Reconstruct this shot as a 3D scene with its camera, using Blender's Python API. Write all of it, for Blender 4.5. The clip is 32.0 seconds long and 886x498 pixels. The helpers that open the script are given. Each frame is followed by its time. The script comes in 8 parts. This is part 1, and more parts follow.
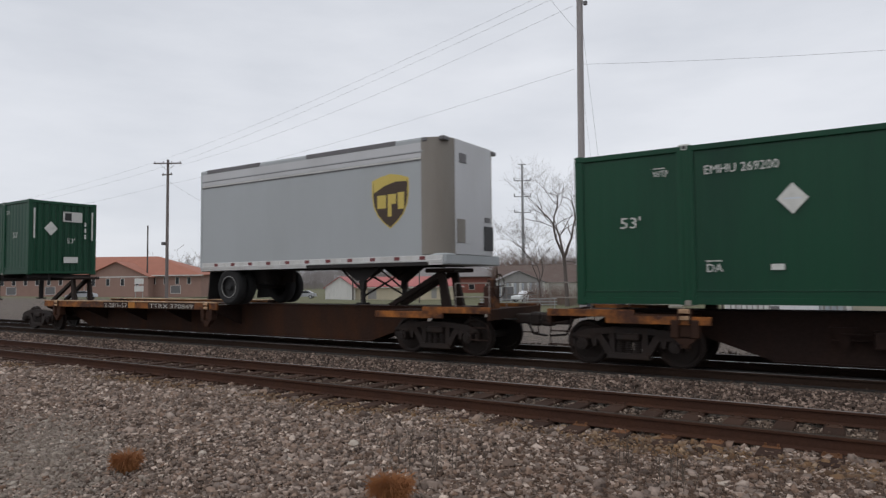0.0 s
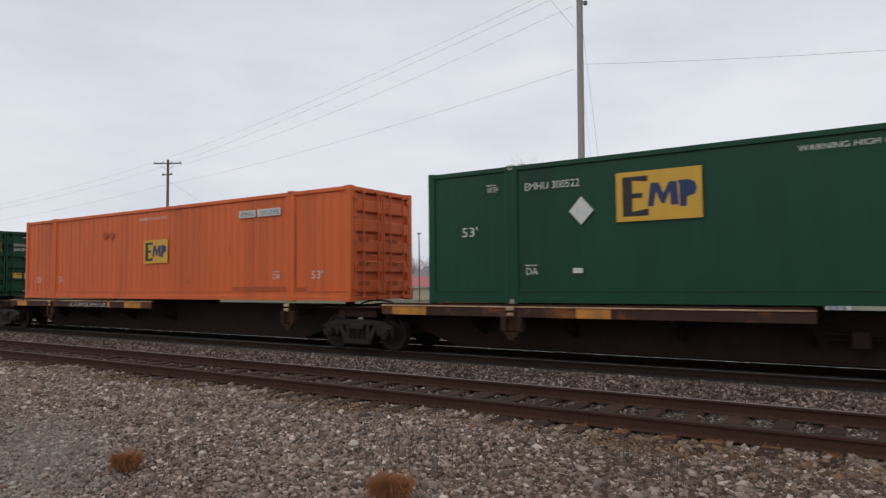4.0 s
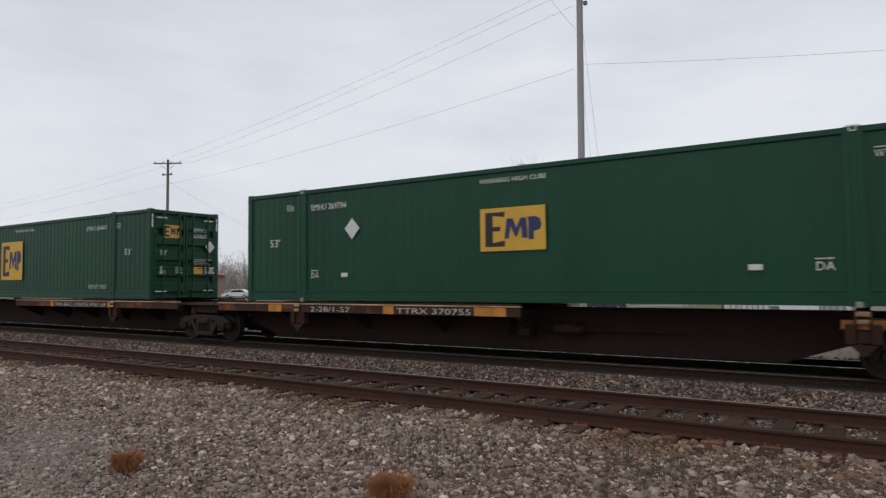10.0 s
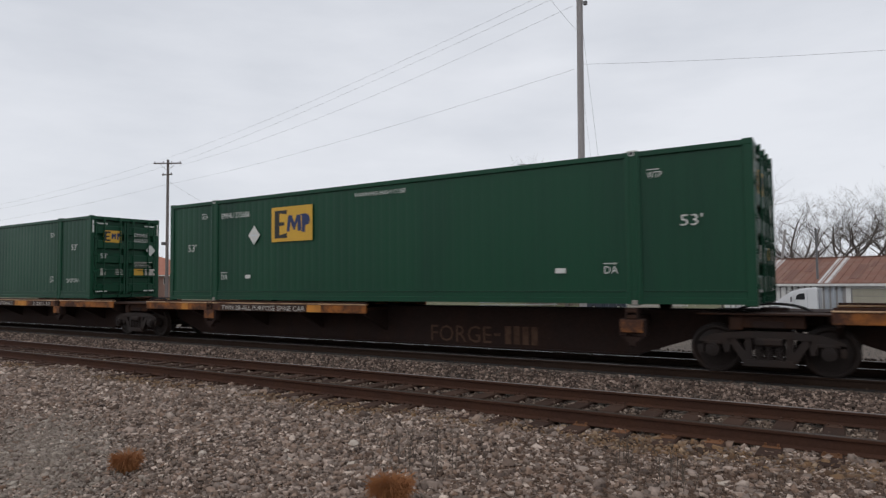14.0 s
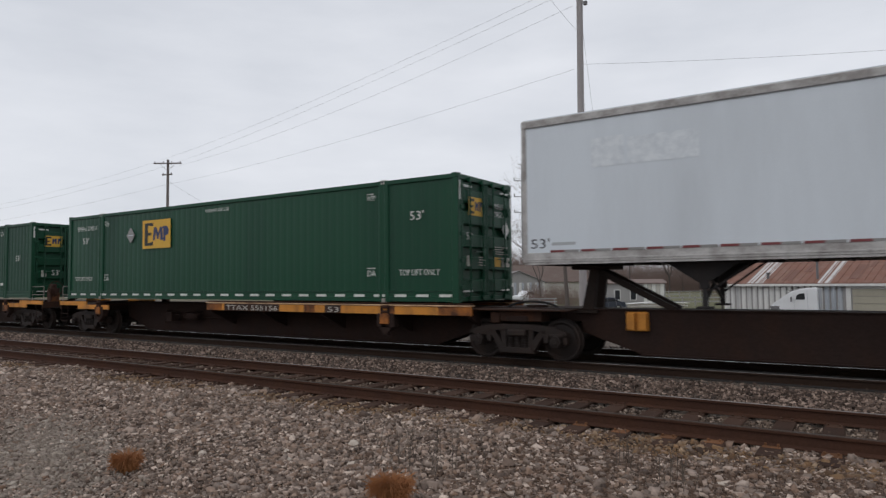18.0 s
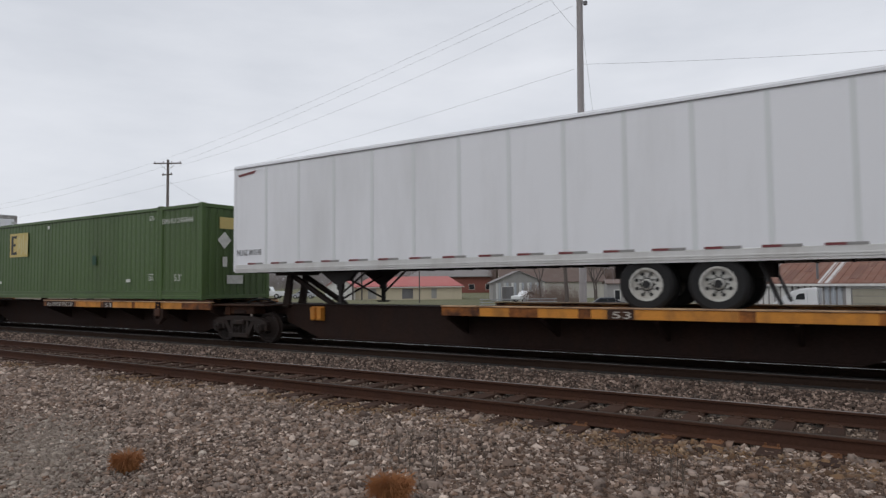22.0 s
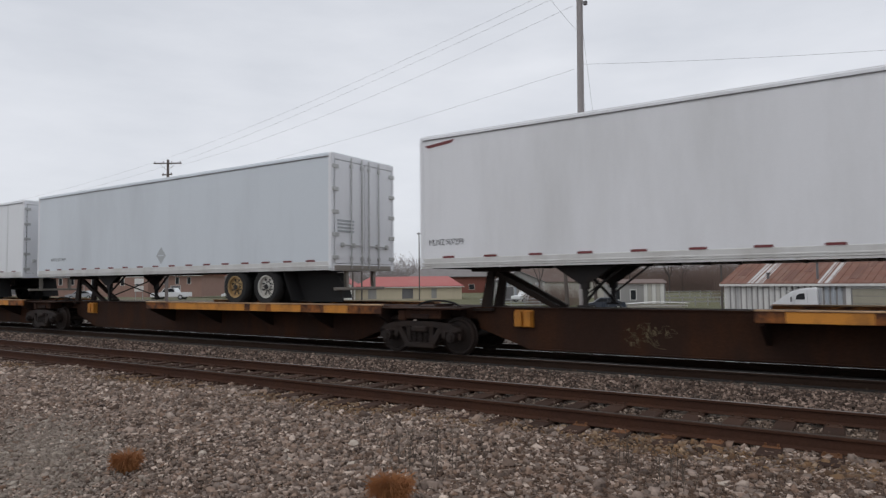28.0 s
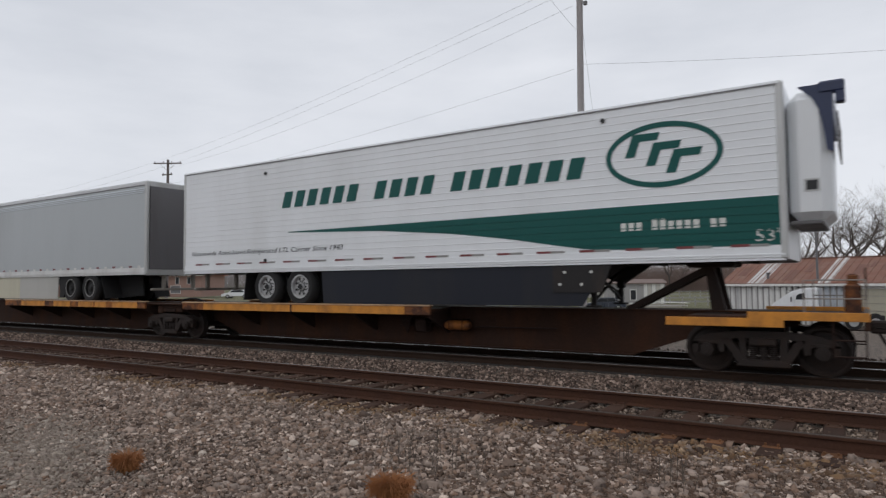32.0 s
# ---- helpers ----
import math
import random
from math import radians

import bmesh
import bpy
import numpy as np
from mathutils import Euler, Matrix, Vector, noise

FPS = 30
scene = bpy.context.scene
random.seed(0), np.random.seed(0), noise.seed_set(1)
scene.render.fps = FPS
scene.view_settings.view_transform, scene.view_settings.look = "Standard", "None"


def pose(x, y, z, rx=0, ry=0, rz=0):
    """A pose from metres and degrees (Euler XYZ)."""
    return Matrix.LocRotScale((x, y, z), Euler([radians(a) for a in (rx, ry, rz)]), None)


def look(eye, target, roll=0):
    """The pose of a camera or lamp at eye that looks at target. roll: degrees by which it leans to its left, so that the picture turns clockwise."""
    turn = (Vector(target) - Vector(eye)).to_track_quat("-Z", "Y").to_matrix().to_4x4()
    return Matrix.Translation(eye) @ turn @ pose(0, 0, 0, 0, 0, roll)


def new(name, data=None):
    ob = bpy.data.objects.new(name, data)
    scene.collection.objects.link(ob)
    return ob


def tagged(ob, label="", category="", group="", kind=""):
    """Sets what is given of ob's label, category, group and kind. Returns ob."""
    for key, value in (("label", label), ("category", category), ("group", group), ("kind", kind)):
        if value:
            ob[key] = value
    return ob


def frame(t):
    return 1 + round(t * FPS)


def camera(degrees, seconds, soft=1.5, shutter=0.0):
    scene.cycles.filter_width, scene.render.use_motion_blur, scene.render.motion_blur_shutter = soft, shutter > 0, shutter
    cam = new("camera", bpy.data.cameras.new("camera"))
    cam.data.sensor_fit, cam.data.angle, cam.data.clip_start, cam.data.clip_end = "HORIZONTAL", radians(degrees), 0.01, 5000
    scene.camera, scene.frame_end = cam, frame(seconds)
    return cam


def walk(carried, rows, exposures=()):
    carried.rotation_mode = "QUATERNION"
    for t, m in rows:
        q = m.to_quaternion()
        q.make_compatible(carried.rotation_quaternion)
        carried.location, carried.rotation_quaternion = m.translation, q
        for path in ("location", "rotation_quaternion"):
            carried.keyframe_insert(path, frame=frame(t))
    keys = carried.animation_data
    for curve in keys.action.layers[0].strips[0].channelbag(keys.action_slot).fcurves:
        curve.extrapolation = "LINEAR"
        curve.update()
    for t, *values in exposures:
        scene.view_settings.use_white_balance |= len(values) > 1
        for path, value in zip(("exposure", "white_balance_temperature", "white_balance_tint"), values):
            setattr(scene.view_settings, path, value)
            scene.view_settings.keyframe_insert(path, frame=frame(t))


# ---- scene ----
# Plan: x runs along the tracks (the train goes towards -x), y away from the camera, z up; rail tops at z = 0.
TRACK_NEAR, TRACK_FAR = 8.545, 13.374   # centre lines
SIDE = 12.0785                          # near side of all loads
WIDTH = 2.591

cam = camera(68.72, 32.0, soft=1.35, shutter=0.14)
EYE = Vector((0, 0, 1.659))
AIM = Vector((math.sin(-0.5743) * math.cos(0.0503), math.cos(-0.5743) * math.cos(0.0503), math.sin(0.0503)))
VIEW = look(EYE, EYE + AIM, -0.573)
walk(cam, [(0, VIEW), (32, VIEW)])


def advance(t):
    """Metres that the train has run by t seconds."""
    u = t / 16
    return 0.10 * math.exp(-t / 0.6) + 16 * u * (10.85571 + u * (-0.54283 + u * (0.81154 + u * (-0.50675 + u * (0.15981 - 0.02064 * u)))))


# ---- light ----
world = bpy.data.worlds.new("overcast_sky")
scene.world = world
world.use_nodes = True
wn, wl = world.node_tree.nodes, world.node_tree.links
wn.clear()
w_out, w_bg = wn.new("ShaderNodeOutputWorld"), wn.new("ShaderNodeBackground")
sky = wn.new("ShaderNodeTexSky")
sky.sky_type, sky.sun_disc = "NISHITA", False
sky.sun_elevation, sky.sun_rotation = radians(52.7), radians(203)
sky_lift = wn.new("ShaderNodeMix")
sky_lift.data_type = "RGBA"
tc = wn.new("ShaderNodeTexCoord")
squash = wn.new("ShaderNodeMapping")
squash.inputs["Scale"].default_value = (1.0, 1.0, 3.6)
cloud, cloud2 = wn.new("ShaderNodeTexNoise"), wn.new("ShaderNodeTexNoise")
cloud.inputs["Scale"].default_value, cloud.inputs["Detail"].default_value, cloud.inputs["Roughness"].default_value = 1.7, 7, 0.55
cloud2.inputs["Scale"].default_value, cloud2.inputs["Detail"].default_value = 4.5, 5
cloud_mix = wn.new("ShaderNodeMath")
cloud_mix.operation = "MULTIPLY_ADD"
cloud_mix.inputs[1].default_value = 0.35
ramp = wn.new("ShaderNodeValToRGB")
ramp.color_ramp.elements[0].position, ramp.color_ramp.elements[1].position = 0.50, 0.86
ramp.color_ramp.elements[0].color = (6.58, 6.84, 7.42, 1)
ramp.color_ramp.elements[1].color = (8.06, 8.26, 8.78, 1)
wl.new(tc.outputs["Generated"], squash.inputs["Vector"])
wl.new(squash.outputs["Vector"], cloud.inputs["Vector"])
wl.new(squash.outputs["Vector"], cloud2.inputs["Vector"])
wl.new(cloud2.outputs["Fac"], cloud_mix.inputs[0])
wl.new(cloud.outputs["Fac"], cloud_mix.inputs[2])
wl.new(cloud_mix.outputs["Value"], ramp.inputs["Fac"])
sky_lift.inputs["Factor"].default_value = 0.94
wl.new(sky.outputs["Color"], sky_lift.inputs["A"])
wl.new(ramp.outputs["Color"], sky_lift.inputs["B"])
wl.new(sky_lift.outputs["Result"], w_bg.inputs["Color"])
w_bg.inputs["Strength"].default_value = 0.1
wl.new(w_bg.outputs["Background"], w_out.inputs["Surface"])

sun = new("sun", bpy.data.lights.new("sun", "SUN"))
sun.data.energy, sun.data.angle, sun.data.color = 0.5, radians(40), (1.0, 0.97, 0.93)
sun.matrix_world = look((-15, -35, 50), (0, 0, 0))
scene.view_settings.exposure = 0.0


# ---- materials ----
def node_mat(name):
    m = bpy.data.materials.new(name)
    m.use_nodes = True
    return m, m.node_tree.nodes, m.node_tree.links, m.node_tree.nodes["Principled BSDF"]


def paint(name, colour, rough=0.5, dirt=(0.05, 0.035, 0.025), amount=0.25, scale=1.2, streak=1.0, bump=0.06, metal=0.0, grain=60.0, vary=0.0, fine=0.35, cover=(0.45, 0.80), gloss=0.5):
    """A surface of one colour with large stains, upright streaks, fine grain and relief, all at real size."""
    m, n, l, b = node_mat(name)
    co = n.new("ShaderNodeTexCoord")
    mp = n.new("ShaderNodeMapping")
    mp.inputs["Scale"].default_value = (1.0, 1.0, 1.0 / (1.0 + 5.0 * streak))
    big, small = n.new("ShaderNodeTexNoise"), n.new("ShaderNodeTexNoise")
    big.inputs["Scale"].default_value, big.inputs["Detail"].default_value, big.inputs["Roughness"].default_value = scale, 8, 0.65
    small.inputs["Scale"].default_value, small.inputs["Detail"].default_value = grain, 4
    l.new(co.outputs["Object"], mp.inputs["Vector"])
    l.new(mp.outputs["Vector"], big.inputs["Vector"])
    l.new(co.outputs["Object"], small.inputs["Vector"])
    rp = n.new("ShaderNodeMapRange")
    rp.inputs["From Min"].default_value, rp.inputs["From Max"].default_value = cover
    rp.inputs["To Max"].default_value = amount
    l.new(big.outputs["Fac"], rp.inputs["Value"])
    mx = n.new("ShaderNodeMix")
    mx.data_type = "RGBA"
    mx.inputs["A"].default_value, mx.inputs["B"].default_value = (*colour, 1), (*dirt, 1)
    l.new(rp.outputs["Result"], mx.inputs["Factor"])
    hsv = n.new("ShaderNodeHueSaturation")
    l.new(mx.outputs["Result"], hsv.inputs["Color"])
    vr = n.new("ShaderNodeMapRange")
    vr.inputs["To Min"].default_value, vr.inputs["To Max"].default_value = 1 - fine, 1 + fine
    l.new(small.outputs["Fac"], vr.inputs["Value"])
    if vary:
        ob, ad = n.new("ShaderNodeObjectInfo"), n.new("ShaderNodeMath")
        ad.operation = "MULTIPLY_ADD"
        ad.inputs[1].default_value = vary
        l.new(ob.outputs["Random"], ad.inputs[0])
        l.new(vr.outputs["Result"], ad.inputs[2])
        sb = n.new("ShaderNodeMath")
        sb.operation = "SUBTRACT"
        sb.inputs[1].default_value = vary / 2
        l.new(ad.outputs["Value"], sb.inputs[0])
        l.new(sb.outputs["Value"], hsv.inputs["Value"])
    else:
        l.new(vr.outputs["Result"], hsv.inputs["Value"])
    l.new(hsv.outputs["Color"], b.inputs["Base Color"])
    rr = n.new("ShaderNodeMapRange")
    rr.inputs["To Min"].default_value, rr.inputs["To Max"].default_value = max(rough - 0.12, 0.05), min(rough + 0.2, 1)
    l.new(big.outputs["Fac"], rr.inputs["Value"])
    l.new(rr.outputs["Result"], b.inputs["Roughness"])
    b.inputs["Metallic"].default_value = metal
    b.inputs["Specular IOR Level"].default_value = gloss
    bp = n.new("ShaderNodeBump")
    bp.inputs["Strength"].default_value, bp.inputs["Distance"].default_value = bump, 0.01
    l.new(small.outputs["Fac"], bp.inputs["Height"])
    l.new(bp.outputs["Normal"], b.inputs["Normal"])
    return m


def rubble(name, colours, rough=0.9, scale=40.0, bump=0.6):
    """Loose stuff: each piece has a shade of its own between the given colours."""
    m, n, l, b = node_mat(name)
    g = n.new("ShaderNodeNewGeometry")
    rp = n.new("ShaderNodeValToRGB")
    el = rp.color_ramp.elements
    while len(el) < len(colours):
        el.new(0.5)
    for i, c in enumerate(colours):
        el[i].position, el[i].color = i / (len(colours) - 1), (*c, 1)
    l.new(g.outputs["Random Per Island"], rp.inputs["Fac"])
    co, ns = n.new("ShaderNodeTexCoord"), n.new("ShaderNodeTexNoise")
    ns.inputs["Scale"].default_value, ns.inputs["Detail"].default_value = scale, 4
    l.new(co.outputs["Object"], ns.inputs["Vector"])
    hs, mr = n.new("ShaderNodeHueSaturation"), n.new("ShaderNodeMapRange")
    mr.inputs["To Min"].default_value, mr.inputs["To Max"].default_value = 0.6, 1.4
    l.new(ns.outputs["Fac"], mr.inputs["Value"])
    l.new(mr.outputs["Result"], hs.inputs["Value"])
    l.new(rp.outputs["Color"], hs.inputs["Color"])
    l.new(hs.outputs["Color"], b.inputs["Base Color"])
    b.inputs["Roughness"].default_value = rough
    bp = n.new("ShaderNodeBump")
    bp.inputs["Strength"].default_value, bp.inputs["Distance"].default_value = bump, 0.01
    l.new(ns.outputs["Fac"], bp.inputs["Height"])
    l.new(bp.outputs["Normal"], b.inputs["Normal"])
    return m


GREEN = paint("green_container_paint", (0.0028, 0.053, 0.0235), 0.40, (0.004, 0.028, 0.018), 0.75, 0.6, 1.0, 0.05, fine=0.12, gloss=0.32)
GREEN_OLD = paint("faded_green_paint", (0.005, 0.052, 0.024), 0.45, (0.028, 0.046, 0.042), 0.75, 0.6, 1.4, 0.05, fine=0.15, gloss=0.32)
OLIVE = paint("olive_green_paint", (0.058, 0.105, 0.024), 0.42, (0.035, 0.045, 0.02), 0.5, 0.8, 1.2, 0.05, fine=0.15)
ORANGE = paint("orange_paint", (0.68, 0.128, 0.022), 0.5, (0.30, 0.062, 0.016), 0.65, 0.9, 1.6, 0.05, fine=0.12)
CREAM = paint("cream_paint", (0.80, 0.69, 0.54), 0.45, (0.42, 0.27, 0.13), 0.45, 0.9, 1.8, 0.05, fine=0.08)
WHITE = paint("white_trailer_skin", (0.79, 0.795, 0.815), 0.34, (0.42, 0.42, 0.40), 0.4, 0.5, 0.8, 0.03, fine=0.05)
WHITE_COOL = paint("cool_white_trailer_skin", (0.64, 0.685, 0.725), 0.34, (0.38, 0.40, 0.42), 0.4, 0.5, 0.8, 0.03, fine=0.05)
WHITE_PURE = paint("reefer_white_skin", (0.76, 0.775, 0.79), 0.33, (0.45, 0.45, 0.43), 0.35, 0.5, 0.8, 0.03, fine=0.05)
GREY = paint("grey_trailer_skin", (0.40, 0.422, 0.432), 0.38, (0.32, 0.33, 0.325), 0.4, 0.5, 0.6, 0.03, fine=0.05)
PALE_GREY = paint("pale_grey_panel_skin", (0.56, 0.56, 0.57), 0.4, (0.38, 0.37, 0.36), 0.4, 0.7, 0.8, fine=0.06)
SHIELD_GOLD = paint("pale_gold_vinyl", (0.60, 0.46, 0.11), 0.5, (0.42, 0.3, 0.06), 0.4, 2.0, 0.3, fine=0.1)
GREY_DARK = paint("dark_grey_panel", (0.15, 0.145, 0.15), 0.55, (0.08, 0.07, 0.06), 0.5, 0.8, 1.0, fine=0.1)
BROWN_GREY = paint("stained_grey_corner", (0.26, 0.235, 0.205), 0.55, (0.16, 0.13, 0.1), 0.5, 1.0, 1.0, fine=0.1)
RAIL_PALE = paint("pale_scuffed_rail", (0.62, 0.615, 0.60), 0.45, (0.33, 0.30, 0.26), 0.6, 1.2, 0.3, 0.05, fine=0.1)
RAIL_DIRTY = paint("dirt_speckled_rail", (0.46, 0.445, 0.43), 0.55, (0.17, 0.15, 0.135), 0.85, 2.2, 0.0, 0.08, grain=22, fine=0.25, cover=(0.40, 0.66))
ALU = paint("dull_aluminium", (0.50, 0.50, 0.49), 0.45, (0.22, 0.2, 0.17), 0.5, 1.2, 0.6, 0.05, metal=0.35, fine=0.1)
YELLOW = paint("orange_yellow_railcar_paint", (0.40, 0.135, 0.022), 0.6, (0.062, 0.024, 0.013), 1.0, 1.7, 0.0, 0.12, grain=26, fine=0.35, cover=(0.34, 0.58), gloss=0.3)
YELLOW_WORN = paint("rusted_orange_railcar_paint", (0.34, 0.11, 0.02), 0.65, (0.045, 0.019, 0.012), 1.0, 1.3, 0.0, 0.12, grain=26, fine=0.35, cover=(0.26, 0.50), gloss=0.3)
RAIL_MID = paint("half_polished_rail_head", (0.20, 0.18, 0.17), 0.4, (0.08, 0.05, 0.04), 0.5, 2.0, 0.0, 0.03, metal=0.6, fine=0.2)
YELLOW_FRESH = paint("bright_yellow_paint", (0.58, 0.23, 0.025), 0.55, (0.12, 0.05, 0.02), 0.9, 2.2, 0.2, 0.1, grain=30, fine=0.2)
RUSTY = paint("grimy_brown_steel", (0.036, 0.0175, 0.0115), 0.8, (0.085, 0.032, 0.013), 0.75, 1.5, 0.4, 0.2, grain=30, fine=0.4, gloss=0.2)
GRIME = paint("black_grime_steel", (0.029, 0.0175, 0.0145), 0.8, (0.048, 0.024, 0.016), 0.6, 2.0, 0.2, 0.2, grain=30, fine=0.4, gloss=0.15)
CAST = paint("greasy_cast_steel", (0.023, 0.017, 0.015), 0.6, (0.045, 0.024, 0.015), 0.6, 3.0, 0.2, 0.2, grain=40, fine=0.35, gloss=0.22)
RAIL_TOP = paint("polished_rail_head", (0.55, 0.55, 0.56), 0.22, (0.25, 0.2, 0.17), 0.3, 2.0, 0.0, 0.02, metal=0.95, fine=0.1)
RAIL_DULL = paint("dull_rail_head", (0.05, 0.035, 0.027), 0.5, (0.07, 0.035, 0.02), 0.5, 2.0, 0.0, 0.05, metal=0.4, fine=0.25, gloss=0.25)
RAIL_RUST = paint("rusty_rail_web", (0.056, 0.027, 0.018), 0.85, (0.085, 0.038, 0.021), 0.7, 1.4, 0.1, 0.2, grain=35, fine=0.35, gloss=0.15)
RAIL_DARK = paint("dark_rail_web", (0.030, 0.018, 0.0125), 0.9, (0.03, 0.016, 0.011), 0.6, 1.4, 0.1, 0.2, grain=35, fine=0.35, gloss=0.15)
TIE = paint("weathered_timber_tie", (0.052, 0.028, 0.019), 0.9, (0.024, 0.014, 0.010), 0.7, 3.0, 0.0, 0.35, grain=25, vary=0.5, fine=0.4, gloss=0.2)
PLATE_DULL = paint("dull_rust_tie_plate", (0.060, 0.032, 0.021), 0.85, (0.02, 0.012, 0.009), 0.6, 5.0, 0.0, 0.25, vary=0.5, fine=0.3, gloss=0.2)
PLATE_RUST = paint("bright_rust_tie_plate", (0.15, 0.070, 0.034), 0.85, (0.06, 0.03, 0.018), 0.8, 5.0, 0.0, 0.25, vary=0.7, fine=0.3, gloss=0.2)
TYRE = paint("black_tyre_rubber", (0.0125, 0.012, 0.0125), 0.85, (0.022, 0.02, 0.019), 0.5, 3.0, 0.0, 0.1, fine=0.3)
RIM_WHITE = paint("white_wheel_rim", (0.55, 0.54, 0.50), 0.5, (0.22, 0.17, 0.12), 0.6, 4.0, 0.0, fine=0.2)
RIM_STEEL = paint("bare_steel_rim", (0.5, 0.5, 0.5), 0.3, (0.12, 0.1, 0.08), 0.5, 4.0, 0.0, metal=0.7, fine=0.2)
RIM_DARK = paint("dark_dirty_rim", (0.011, 0.0105, 0.011), 0.6, (0.022, 0.02, 0.018), 0.5, 4.0, 0.0, fine=0.3)
RIM_RUST = paint("rusty_yellow_rim", (0.40, 0.27, 0.12), 0.7, (0.2, 0.09, 0.04), 0.6, 4.0, 0.0, fine=0.3)
UNDER = paint("dark_underbody_steel", (0.024, 0.022, 0.022), 0.7, (0.07, 0.05, 0.04), 0.5, 2.0, 0.2, 0.15, fine=0.3, gloss=0.25)
LETTER = paint("white_lettering", (0.66, 0.66, 0.62), 0.6, (0.25, 0.25, 0.22), 0.35, 6.0, 0.0, fine=0.15)
LETTER_WORN = paint("worn_white_lettering", (0.54, 0.51, 0.46), 0.7, (0.14, 0.09, 0.06), 0.9, 7.0, 0.0, fine=0.25, cover=(0.48, 0.70))
LETTER_BLACK = paint("black_lettering", (0.03, 0.03, 0.035), 0.6, (0.1, 0.1, 0.1), 0.3, 6.0, 0.0)
GOLD = paint("golden_yellow_vinyl", (0.66, 0.38, 0.035), 0.5, (0.35, 0.2, 0.04), 0.35, 2.0, 0.5, fine=0.1)
PALE_GOLD = paint("faded_yellow_vinyl", (0.56, 0.44, 0.16), 0.6, (0.4, 0.3, 0.12), 0.4, 2.0, 0.5, fine=0.1)
GHOST = paint("bleached_yellow_vinyl", (0.60, 0.54, 0.30), 0.6, (0.50, 0.40, 0.16), 0.7, 3.0, 0.5, fine=0.1)
NAVY = paint("dark_blue_vinyl", (0.014, 0.028, 0.105), 0.5, amount=0.1)
INK = paint("black_vinyl", (0.014, 0.015, 0.016), 0.5, amount=0.1)
SHIELD_BROWN = paint("dark_brown_vinyl", (0.052, 0.03, 0.016), 0.5, amount=0.15)
FOREST = paint("dark_teal_green_vinyl", (0.002, 0.078, 0.068), 0.4, (0.006, 0.07, 0.06), 0.3, fine=0.06, gloss=0.3)
RED_REF = paint("red_reflector", (0.17, 0.030, 0.032), 0.4, amount=0.2)
WHITE_REF = paint("white_reflector", (0.62, 0.61, 0.58), 0.4, amount=0.3)
DIM_REF = paint("dull_grey_reflector", (0.27, 0.26, 0.25), 0.4, (0.12, 0.11, 0.1), 0.4, 3.0, fine=0.15)
BLUE_DARK = paint("dark_navy_plastic", (0.02, 0.03, 0.075), 0.4, amount=0.2)
DARK_SKIRT = paint("dark_blue_grey_skirt", (0.011, 0.013, 0.021), 0.5, (0.03, 0.028, 0.026), 0.5, 1.0, fine=0.15, gloss=0.3)
PALE_SKIRT = paint("pale_skirt_panel", (0.50, 0.47, 0.36), 0.5, (0.3, 0.27, 0.2), 0.4, 0.8, fine=0.06)
GREY_SKIRT = paint("grey_skirt_panel", (0.42, 0.41, 0.38), 0.5, (0.25, 0.24, 0.2), 0.4, 0.8, fine=0.06)


